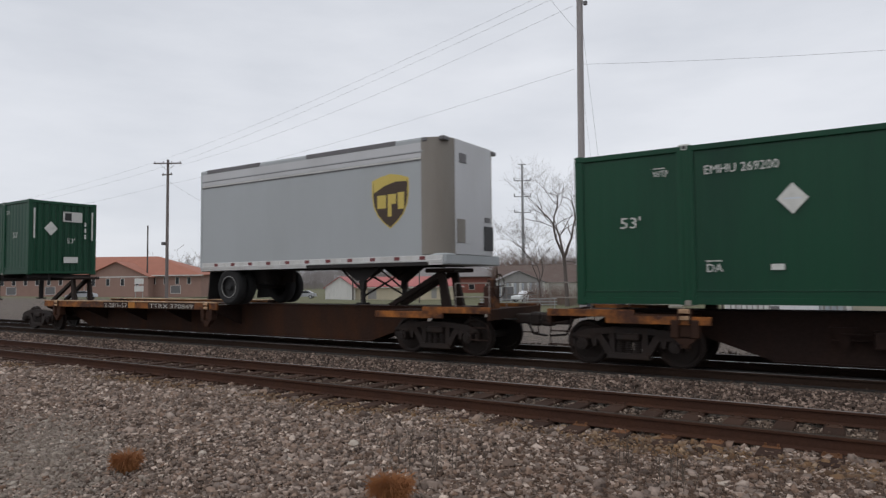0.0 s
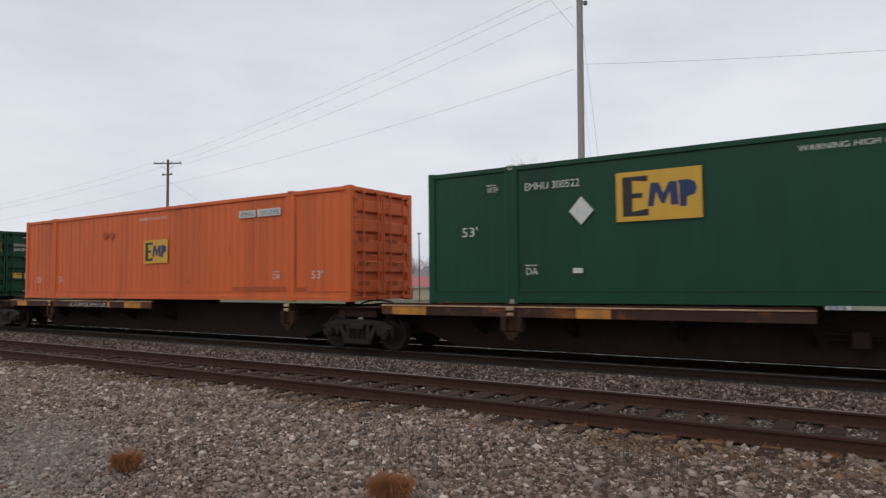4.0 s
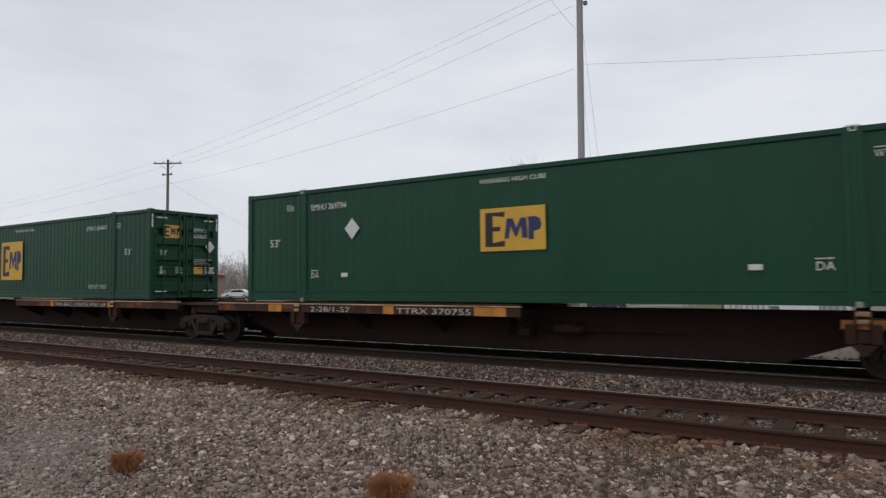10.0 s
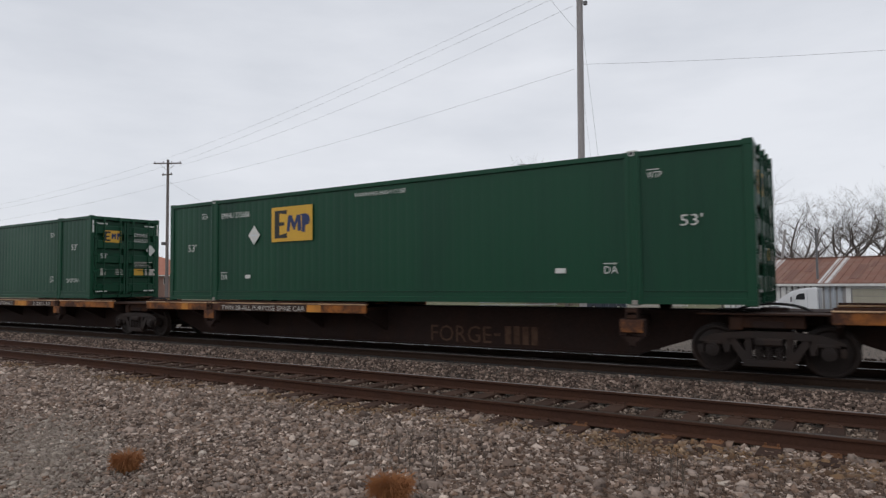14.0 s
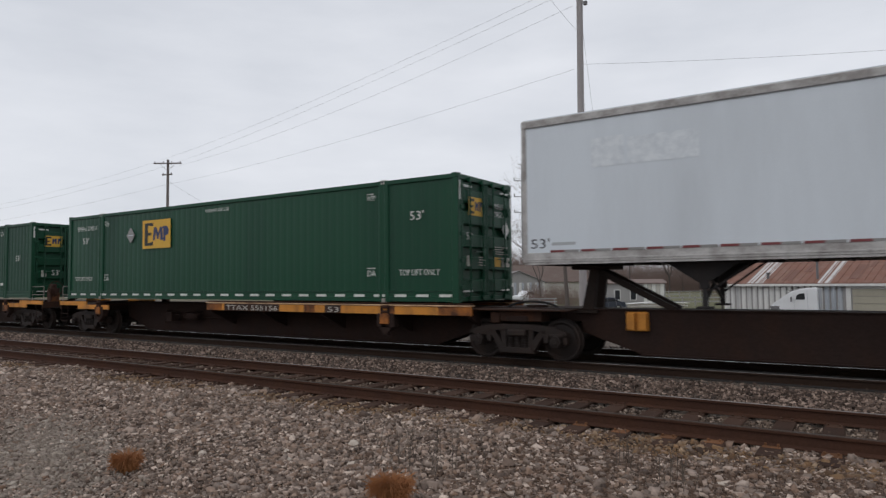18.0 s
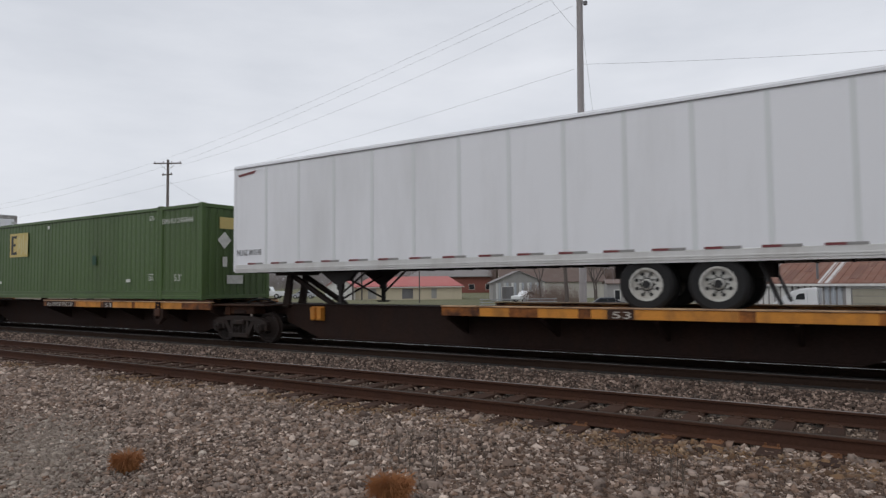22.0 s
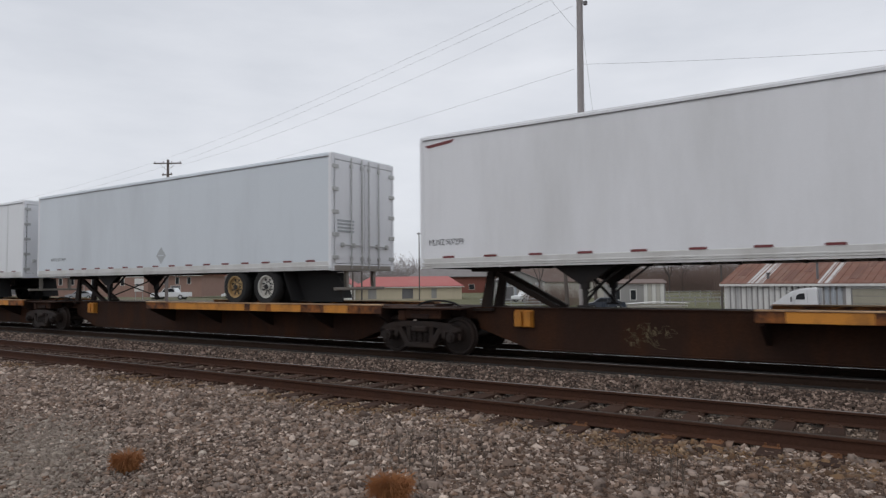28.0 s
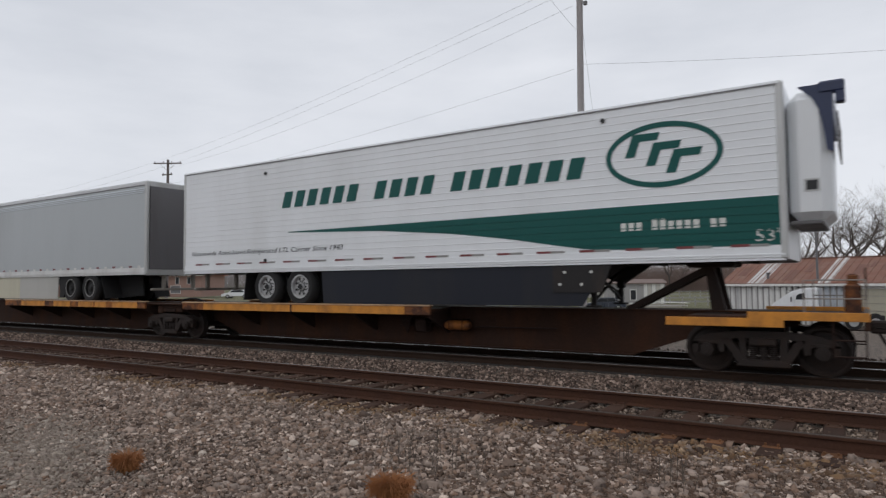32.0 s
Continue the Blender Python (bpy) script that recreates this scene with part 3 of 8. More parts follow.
def side_marks(c, number, emb=(7.39, 8.90, 1.11, 2.02), dia=(3.78, 1.80, 0.235), n53=(0.88, 1.44), wtp=(1.52, 2.35), da=(2.40, 0.60), num=(2.40, 2.33, 1.18), warning=(7.38, 2.56, 1.55), lift_only=None, small=(3.43, 0.62), placard=None):
    """Lettering of a container's near side, mirrored towards the right end where it is paired."""
    L = BOX_L
    y = -0.006
    words(number, c, num[0], y, num[1], 0.16, LETTER, width=num[2])
    if n53:
        for xx in (n53[0], L - n53[0] - 0.36):
            words("53'", c, xx, y, n53[1], 0.21, LETTER, width=0.38)
    if dia:
        diamond(c, dia[0], dia[1], dia[2], y + 0.004, placard)
    if emb:
        emblem(c, *emb, y=y + 0.004)
    if wtp:
        arrow_mark(c, "WTP", wtp[0], wtp[1], 0.125, False)
        arrow_mark(c, "WTP", L - wtp[0] - 0.28, wtp[1], 0.125, True)
    if da:
        arrow_mark(c, "DA", da[0], da[1], 0.15, False)
        arrow_mark(c, "DA", L - da[0] - 0.26, da[1], 0.15, True)
    if warning:
        words("WARNING HIGH CUBE", c, warning[0], y, warning[1], 0.10, LETTER, width=warning[2])
    if small:
        plate(c, small[0], small[0] + 0.20, small[1], small[1] + 0.10, y + 0.004, LETTER, "notice")
        plate(c, L - small[0] - 0.22, L - small[0], small[1], small[1] + 0.10, y + 0.004, LETTER, "notice")
    if lift_only:
        x0, z0, w = lift_only
        words("TOP LIFT ONLY", c, x0, y, z0, 0.14, LETTER, width=w)
        words("TOP LIFT ONLY", c, L - x0 - w, y, z0, 0.14, LETTER, width=w)


# ---- road wheels and trailers ----
_wheel_cache = {}


def road_wheel(parent, x, z, rim, y_out=0.06, r=0.51):
    """A dual wheel: outer tyre, rim with hub; axis along y, outer face at y_out."""
    k = rim.name
    if k not in _wheel_cache:
        def tyre(y0):
            sh = S()
            n, prof = 28, [(0.30, 0.0), (0.44, -0.012), (0.485, 0.02), (r, 0.06), (r, 0.20), (0.485, 0.245), (0.44, 0.27), (0.30, 0.26)]
            v = [(q * math.cos(2 * math.pi * i / n), y0 + h, q * math.sin(2 * math.pi * i / n)) for i in range(n) for q, h in prof]
            m = len(prof)
            f = [(i * m + j, i * m + j + 1, ((i + 1) % n) * m + j + 1, ((i + 1) % n) * m + j) for i in range(n) for j in range(m - 1)]
            return sh.add(v, f)
        rm = S().tube("y", 0, 0, 0.005, 0.25, 0.305, 24, inner=0.27).tube("y", 0, 0, 0.075, 0.10, 0.272, 24).tube("y", 0, 0, 0.02, 0.09, 0.085, 12, r2=0.12)
        holes = S().tube("y", 0, 0, 0.005, 0.07, 0.075, 12).tube("y", 0, 0, 0.064, 0.074, 0.125, 16)
        for i in range(10):
            a = 2 * math.pi * i / 10
            holes.tube("y", 0.15 * math.cos(a), 0.15 * math.sin(a), 0.055, 0.09, 0.018, 6)
        for i in range(8):
            a = 2 * math.pi * (i + 0.5) / 8
            holes.tube("y", 0.205 * math.cos(a), 0.205 * math.sin(a), 0.068, 0.0745, 0.036, 8)
        lip = S().tube("y", 0, 0, -0.004, 0.012, 0.310, 28, inner=0.290)
        _wheel_cache[k] = (tyre(0.0).mesh("tyre", TYRE, True), tyre(0.33).mesh("tyre", TYRE, True), rm.mesh("rim", rim, True), holes.mesh("hub", RIM_DARK), lip.mesh("rim_lip", DIM_REF if rim is RIM_DARK else rim, True))
    a, b, c, h, lp = _wheel_cache[k]
    w = put("wheel", a, parent, Matrix.Translation((x, y_out, z)))
    put("rim", c, w)
    put("hub", h, w)
    put("rim_lip", lp, w)
    put("inner_tyre", b, w)
    far = put("wheel", a, parent, Matrix.Translation((x, WIDTH - y_out, z)) @ Matrix.Diagonal((1, -1, 1, 1)))
    put("rim", c, far)
    put("hub", h, far)
    put("inner_tyre", b, far)


def trailer(x, length, skin, label, nose_left=True, seams=0, z0=2.03, z1=4.95, deck=1.06, rim=RIM_WHITE, axles=2, wheel_at=None, leg_at=None, rail_h=0.20, top_mat=None, bottom_mat=None, reflect=None, roof_band=0.10, corner=None, name="semi_trailer", ribbed=False, nose_posts=True, rims=None, bumper_mat=None, flap=None):
    """A box trailer, local x from its left end, z from the rail tops."""
    W = WIDTH
    t = thing(name, label, "trailer", (x, SIDE, 0), "trailers on the train")
    L = length
    top_mat, bottom_mat, corner = top_mat or skin, bottom_mat or RAIL_PALE, corner or ALU
    body0, body1 = z0 + rail_h, z1 - roof_band
    edge = L - 0.1 if nose_posts else L - 0.60   # a rounded nose starts earlier
    # skin
    if ribbed:
        for yy, fy in ((0.012, 1), (W - 0.012, -1)):
            sh = S()
            n = 19
            p = (body1 - body0) / n
            prof = []
            for i in range(n):
                a = body0 + i * p
                prof += [(a, 0.0), (a + p * 0.84, 0.0), (a + p * 0.88, -0.006), (a + p * 0.94, -0.006), (a + p * 0.98, 0.0)]
            prof.append((body1, 0.0))
            m = len(prof)
            v = [(xx, yy + fy * d, zz) for xx in (0.10, L - 0.10) for zz, d in prof] + [(xx, yy + fy * 0.05, zz) for xx in (0.10, L - 0.10) for zz, d in prof]
            sh.add(v, [(i, i + 1, m + i + 1, m + i) for i in range(m - 1)] + [(2 * m + i, 3 * m + i, 3 * m + i + 1, 2 * m + i + 1) for i in range(m - 1)])
            part("side_wall", sh, skin, t)
    elif seams:
        step = (L - 0.2) / seams
        for i in range(seams):
            a = 0.1 + i * step
            sh = S().box(a + 0.006, a + step - 0.006, 0.016, 0.05, body0 - 0.01, body1 + 0.01, 0.003)
            pn = sh.mesh("side_panel", skin)
            put("side_panel", pn, t)
            put("side_panel", pn, t, Matrix.Translation((0, W, 0)) @ Matrix.Diagonal((1, -1, 1, 1)))
            if i:
                part("seam_strip", S().box(a - 0.045, a + 0.045, 0.006, 0.02, body0, body1, 0.003), SEAM, t)
        part("side_lining", S().box(0.1, L - 0.1, 0.05, 0.06, body0, body1).box(0.1, L - 0.1, W - 0.06, W - 0.05, body0, body1), GREY_DARK, t)
    else:
        for yy in (0.012, W - 0.05):
            part("side_wall", S().box(0.1, edge, yy, yy + 0.038, body0 - 0.01, body1 + 0.01, 0.004), skin, t)
    for yy, fy in ((0, 1), (W, -1)):
        m = Matrix.Translation((0, yy, 0)) @ Matrix.Diagonal((1, fy, 1, 1))
        part("bottom_rail", S().prism([(0.012, z0 - 0.02), (0.10, z0 - 0.02), (0.10, z0 + 0.03), (0.07, z0 + 0.03), (0.07, body0), (0.004, body0), (0.0, body0 - 0.01), (0.0, z0 + 0.10), (-0.008, z0 + 0.095), (-0.008, z0 + 0.07), (0.0, z0 + 0.065), (0.0, z0 + 0.03), (0.012, z0 + 0.02)], "x", 0.05, L - 0.05), bottom_mat, t, m=m)
        part("top_rail", S().prism([(0.0, body1), (0.07, body1), (0.07, z1 - 0.02), (0.02, z1 - 0.02), (0.0, z1 - 0.04), (0.0, body1 + 0.03), (-0.006, body1 + 0.028), (-0.006, body1 + 0.01)], "x", 0.05, edge + 0.05), top_mat, t, m=m)
        for xx, fx in ((0, 1), (L, -1)) if nose_posts else ((0, 1),):
            part("corner_post", S().box(0.0, 0.13, -0.004, 0.12, z0 + 0.0, z1 - 0.005, 0.03), corner, t, m=Matrix.Translation((xx, yy, 0)) @ Matrix.Diagonal((fx, fy, 1, 1)))
    part("roof_seam", S().box(0.1, edge, -0.0065, 0.01, body1 - 0.012, body1 + 0.004), GREY_DARK, t)
    part("roof", S().prism([(0.03, 0.03), (edge + 0.07, 0.03), (L - 0.03, 0.03 if nose_posts else 0.5), (L - 0.03, W - (0.03 if nose_posts else 0.5)), (edge + 0.07, W - 0.03), (0.03, W - 0.03)], "z", z1 - 0.03, z1), skin, t)
    fl = S().box(0.05, L - 0.05, 0.06, W - 0.06, z0 + 0.04, z0 + 0.12)
    for i in range(int(L / 0.6)):
        fl.box(0.3 + i * 0.6, 0.36 + i * 0.6, 0.08, W - 0.08, z0 - 0.03, z0 + 0.04)
    part("floor", fl, UNDER, t)
    nx, rx = (0.0, L) if nose_left else (L, 0.0)
    s = 1 if nose_left else -1            # from the nose towards the rear
    part("front_wall", S().box(*sorted((nx + s * 0.01, nx + s * 0.05)), 0.1 if nose_posts else 0.5, W - (0.1 if nose_posts else 0.5), z0, z1 - 0.03), skin, t)
    # rear
    part("rear_header", S().box(*sorted((rx - s * 0.12, rx + s * 0.004)), 0.1, W - 0.1, z1 - 0.17, z1 - 0.02, 0.01), corner, t)
    part("rear_sill", S().box(*sorted((rx - s * 0.12, rx + s * 0.01)), 0.05, W - 0.05, z0 - 0.04, z0 + 0.14, 0.01), corner, t)
    # suspension and wheels
    wheel_at = wheel_at if wheel_at is not None else L - 3.35
    gap = 1.25
    xs = [wheel_at + gap * i for i in range(axles)]
    fr = S()
    lo, hi = (min(xs) - 0.8, max(xs) + 0.8)
    for yy in (0.78, W - 0.78):
        fr.box(lo, hi, yy - 0.05, yy + 0.05, deck + 0.62, z0 - 0.02)
    for q in xs:
        fr.tube("y", q, deck + 0.51, 0.35, W - 0.35, 0.07, 10)
        for yy in (0.78, W - 0.78):
            fr.box(q - 0.45, q + 0.1, yy - 0.06, yy + 0.06, deck + 0.46, deck + 0.66, 0.02)
            fr.tube("z", q + 0.25, yy, deck + 0.55, deck + 0.8, 0.12, 10)
    part("bogie_frame", fr, UNDER, t)
    for i, q in enumerate(xs):
        road_wheel(t, q, deck + 0.51, rims[i] if rims else rim)
    # landing legs
    leg = leg_at if leg_at is not None else (3.0 if nose_left else L - 3.0)
    for yy in (0.42, W - 0.42):
        lg = S().box(leg - 0.085, leg + 0.085, yy - 0.065, yy + 0.065, deck + 0.42, z0 + 0.0, 0.01).box(leg - 0.045, leg + 0.045, yy - 0.045, yy + 0.045, deck + 0.1, deck + 0.42)
        lg.box(leg - 0.14, leg + 0.14, yy - 0.12, yy + 0.12, deck + 0.06, deck + 0.10, 0.01)
        part("landing_leg", lg, UNDER, t)
        part("leg_gusset", S().prism([(leg - 0.72, z0 + 0.02), (leg + 0.72, z0 + 0.02), (leg + 0.14, z0 - 0.36), (leg - 0.14, z0 - 0.36)], "y", yy - 0.085, yy - 0.067), UNDER, t)
    br = S()
    for a, b in (((leg, 0.45, z0 - 0.75), (leg, W - 0.45, z0 - 0.12)), ((leg, 0.45, z0 - 0.12), (leg, W - 0.45, z0 - 0.75)), ((leg, 0.42, z0 - 0.62), (leg + s * 0.85, 0.5, z0)), ((leg, W - 0.42, z0 - 0.62), (leg + s * 0.85, W - 0.5, z0)), ((leg, 0.42, z0 - 0.45), (leg - s * 0.7, 0.5, z0)), ((leg, W - 0.42, z0 - 0.45), (leg - s * 0.7, W - 0.5, z0))):
        br.beam(a, b, 0.06, 0.03)
    br.prism([(leg - 0.55, z0), (leg + 0.55, z0), (leg + 0.25, z0 - 0.28), (leg - 0.25, z0 - 0.28)], "y", 0.5, 0.55)
    part("leg_brace", br, UNDER, t)
    # bumper guard and mud flaps
    bg = S()
    bx = rx - s * 0.12
    for yy in (0.75, W - 0.75):
        bg.box(*sorted((bx, bx - s * 0.1)), yy - 0.05, yy + 0.05, deck + 0.42, z0)
    bg.box(*sorted((bx - s * 0.1, bx + s * 0.0)), 0.30, W - 0.30, deck + 0.40, deck + 0.48, 0.015)
    part("bumper_guard", bg, bumper_mat or BROWN_GREY, t)
    mf = max(xs) + 0.75 if nose_left else min(xs) - 0.75
    for yy in (0.08, W - 0.68):
        if flap:
            f = part("mud_flap", S().box(flap - 0.012, flap + 0.012, yy - 0.03, yy + 0.57, deck + 0.12, z0 - 0.12, 0.004), RAIL_PALE, t, "white plastic mud flap")
            part("flap_mark", S().box(flap + 0.012, flap + 0.016, yy + 0.08, yy + 0.46, deck + 0.22, deck + 0.27), GREY_DARK, f)
            part("flap_bracket", S().box(flap - 0.03, flap + 0.03, yy - 0.04, yy + 0.60, z0 - 0.14, z0 - 0.02, 0.008), UNDER, f)
            continue
        part("mud_flap", S().prism([(mf - 0.10, z0 - 0.05), (mf - 0.085, z0 - 0.05), (mf + s * 0.20 + 0.008, deck + 0.15), (mf + s * 0.20 - 0.008, deck + 0.15)], "y", yy, yy + 0.6), TYRE, t)
    # reflective strips
    if reflect:
        n, pair = reflect
        for i in range(n):
            a = 0.62 + (L - 1.5) * i / (n - 1)
            r = part("reflector", S().box(a, a + 0.30, -0.006, 0.004, body0 + 0.0, body0 + 0.045), RED_REF, t)
            if pair:
                part("reflector_white", S().box(a + 0.30, a + 0.60, -0.006, 0.004, body0, body0 + 0.045), DIM_REF, r)
    return t


def rear_doors(t, L, z0, z1, mat, rods=2, ribs_=False, hinges=True, rod_mat=None):
    """Swing doors with lock rods on a trailer's right end."""
    rod_mat = rod_mat or ALU
    for k, (y0, fy) in enumerate(((0.13, 1), (WIDTH - 0.13, -1))):
        m = Matrix.Translation((L, y0, 0)) @ Matrix.Diagonal((1, fy, 1, 1))
        d = part("door", S().box(-0.03, 0.0, 0.0, 1.155, z0 + 0.15, z1 - 0.18, 0.008), mat, t, m=m)
        for j in range(rods):
            ry = 1.02 - 0.42 * j
            part("lock_rod", S().tube("z", 0.03, ry, z0 + 0.02, z1 - 0.06, 0.018, 8).box(0.0, 0.05, ry - 0.04, ry + 0.04, z0 + 0.22, z0 + 0.32, 0.006).box(0.0, 0.05, ry - 0.04, ry + 0.04, z1 - 0.34, z1 - 0.24, 0.006), rod_mat, d)
            part("handle", S().beam((0.05, ry, z0 + 0.62), (0.06, ry - 0.36, z0 + 0.62), 0.03, None, 6).box(0.0, 0.06, ry - 0.40, ry - 0.30, z0 + 0.56, z0 + 0.68, 0.01), rod_mat, d)
        if hinges:
            for i in range(5):
                hz = z0 + 0.3 + i * (z1 - z0 - 0.65) / 4
                part("hinge", S().box(-0.01, 0.03, -0.11, 0.12, hz - 0.05, hz + 0.05, 0.008), ALU, d)


def shield(t, x, z, h):
    """A brown shield with a golden rim, arc and blocks."""
    w = h * 0.42
    out = [(-1, 0.80), (-0.5, 0.93), (0, 1.0), (0.5, 0.93), (1, 0.80), (1, 0.20), (0.92, -0.15), (0.7, -0.5), (0.4, -0.75), (0, -1.0), (-0.4, -0.75), (-0.7, -0.5), (-0.92, -0.15), (-1, 0.20)]
    e = sheet(t, [(x + u * w, z + v * h / 2) for u, v in out], 0.010, SHIELD_GOLD, "shield_emblem", "gold-rimmed brown shield emblem")
    sheet(e, [(x + u * w * 0.92, z - 0.01 + v * h / 2 * 0.93) for u, v in out], 0.006, SHIELD_BROWN, "shield_field")
    arc = [(-0.9, 0.78), (-0.4, 0.90), (0.1, 0.94), (0.9, 0.76), (0.9, 0.68), (0.3, 0.70), (-0.3, 0.58), (-0.9, 0.34)]
    sheet(e, [(x + u * w, z + v * h / 2) for u, v in arc], 0.0025, SHIELD_GOLD, "shield_arc")
    for a, b, c, d in ((-0.70, -0.22, -0.24, 0.24), (-0.12, 0.32, -0.10, 0.26), (-0.12, 0.08, -0.55, -0.10), (0.42, 0.76, -0.30, 0.30)):
        part("shield_block", S().box(x + a * w, x + b * w, -0.0015, 0.0015, z + c * h / 2, z + d * h / 2), SHIELD_GOLD, e)


# ---- railcars ----
HITCH = paint("dark_brown_hitch_steel", (0.022, 0.014, 0.011), 0.7, (0.05, 0.026, 0.016), 0.6, 2.0, 0.2, 0.2, grain=30, fine=0.35, gloss=0.3)
# Scuffed tan; sky light on the flange top is painted into it.
CAP = paint("scuffed_sill_cap", (0.52, 0.33, 0.19), 0.6, (0.13, 0.06, 0.032), 1.0, 1.1, 0.0, 0.1, grain=26, fine=0.25, cover=(0.46, 0.72))
RAILING = paint("pale_grey_handrail_paint", (0.26, 0.235, 0.21), 0.6, (0.14, 0.09, 0.06), 0.8, 6.0, 0.0, fine=0.2)
FIELD = paint("dark_rust_letter_field", (0.030, 0.014, 0.0095), 0.8, (0.09, 0.036, 0.014), 0.8, 2.2, 0.0, 0.1, grain=30, fine=0.4)
def side_frame():
    """A cast truck side frame in the plane y = 0 (0.12 thick), centred, z from the rail top."""
    sh = S()
    y0, y1 = -0.07, 0.07
    sh.prism([(-1.14, 0.50), (-1.12, 0.60), (-0.85, 0.70), (-0.35, 0.75), (0.35, 0.75), (0.85, 0.70), (1.12, 0.60), (1.14, 0.50), (0.95, 0.53), (0.62, 0.60), (0.30, 0.635), (-0.30, 0.635), (-0.62, 0.60), (-0.95, 0.53)], "y", y0, y1)
    for s in (-1, 1):
        sh.prism([(s * 0.66, 0.62), (s * 0.52, 0.62), (s * 0.24, 0.22), (s * 0.40, 0.20)], "y", y0, y1)
        sh.prism([(s * 0.38, 0.64), (s * 0.27, 0.64), (s * 0.25, 0.24), (s * 0.36, 0.24)], "y", y0 + 0.02, y1 - 0.02)
        sh.prism([(s * 0.60, 0.60), (s * 0.74, 0.58), (s * 0.70, 0.38), (s * 0.62, 0.38)], "y", y0, y1)
        sh.prism([(s * 1.04, 0.56), (s * 1.14, 0.54), (s * 1.12, 0.36), (s * 1.05, 0.36)], "y", y0, y1)
        sh.box(s * 0.89 - 0.16, s * 0.89 + 0.16, y0 - 0.01, y1 + 0.01, 0.50, 0.58, 0.02)
    sh.prism([(-0.42, 0.16), (0.42, 0.16), (0.36, 0.27), (-0.36, 0.27)], "y", y0 - 0.03, y1 + 0.03)
    return sh


_truck_meshes = {}


def truck(car, x):
    """A two-axle truck under a car; returns its wheelsets, which turn."""
    if not _truck_meshes:
        _truck_meshes["frame"] = side_frame().mesh("side_frame", CAST)
        prof = []
        for k in range(7):
            prof += [(0.052, 0.265 + k * 0.034), (0.076, 0.273 + k * 0.034), (0.076, 0.290 + k * 0.034), (0.052, 0.298 + k * 0.034)]
        m, n = len(prof), 10
        v = [(q * math.cos(2 * math.pi * i / n), q * math.sin(2 * math.pi * i / n), z) for i in range(n) for q, z in prof]
        _truck_meshes["spring"] = S().add(v, [(i * m + j, i * m + j + 1, ((i + 1) % n) * m + j + 1, ((i + 1) % n) * m + j) for i in range(n) for j in range(m - 1)]).mesh("spring", CAST)
        _truck_meshes["bolster"] = S().box(-0.22, 0.22, -1.12, 1.12, 0.50, 0.64, 0.03).box(-0.30, 0.30, -0.35, 0.35, 0.62, 0.80, 0.03).mesh("bolster", CAST)
        bc = S().tube("y", 0, 0.42, -0.15, 0.02, 0.115, 14, r2=0.125).tube("y", 0, 0.42, -0.175, -0.149, 0.07, 10)
        for k in range(3):
            a = 2 * math.pi * k / 3 + 0.5
            bc.tube("y", 0.045 * math.cos(a), 0.42 + 0.045 * math.sin(a), -0.19, -0.17, 0.016, 6)
        _truck_meshes["bearing"] = bc.mesh("axle_bearing", CAST, True)
        bb = S().beam((0.40, -0.85, 0.40), (0.40, 0.85, 0.40), 0.09, 0.12)
        for yy in (-0.75, 0.75):
            bb.box(0.38, 0.48, yy - 0.08, yy + 0.08, 0.30, 0.56, 0.01)
        _truck_meshes["brake"] = bb.mesh("brake_beam", GRIME)
        n = 32
        for nm, mat, prof in (("wheel_disc", CAST, [(0.09, -0.86), (0.14, -0.86), (0.14, -0.80), (0.33, -0.765), (0.365, -0.80), (0.405, -0.80), (0.418, -0.795), (0.422, -0.70), (0.448, -0.690), (0.448, -0.665), (0.36, -0.665), (0.33, -0.735), (0.14, -0.72), (0.09, -0.70)]),):
            sh = S()
            for s in (-1, 1):
                m = len(prof)
                v = [(q * math.cos(2 * math.pi * i / n), s * h, q * math.sin(2 * math.pi * i / n)) for i in range(n) for q, h in prof]
                sh.add(v, [(i * m + j, i * m + j + 1, ((i + 1) % n) * m + j + 1, ((i + 1) % n) * m + j) for i in range(n) for j in range(m - 1)])
            sh.tube("y", 0, 0, -0.98, 0.98, 0.085, 12)
            _truck_meshes["wheelset"] = sh.mesh("wheelset", mat, True)
    tr = put("truck", _truck_meshes["bolster"], car, Matrix.Translation((x, 0, 0)))
    for s in (-1, 1):
        put("side_frame", _truck_meshes["frame"], tr, Matrix.Translation((0, s * 1.0, 0)))
        for q in (-0.16, 0.0, 0.16):
            put("spring", _truck_meshes["spring"], tr, Matrix.Translation((q, s * 1.0, 0)))
        for q in (-0.89, 0.89):
            put("axle_bearing", _truck_meshes["bearing"], tr, Matrix.Translation((q, s * 1.0, 0)) @ Matrix.Diagonal((1, -s, 1, 1)))
    sets = []
    for s in (-1, 1):
        put("brake_beam", _truck_meshes["brake"], tr, Matrix.Diagonal((s, 1, 1, 1)))
        w = put("wheelset", _truck_meshes["wheelset"], tr, Matrix.Translation((s * 0.89, 0, 0.42)))
        sets.append((w, s * 0.89))
    return sets


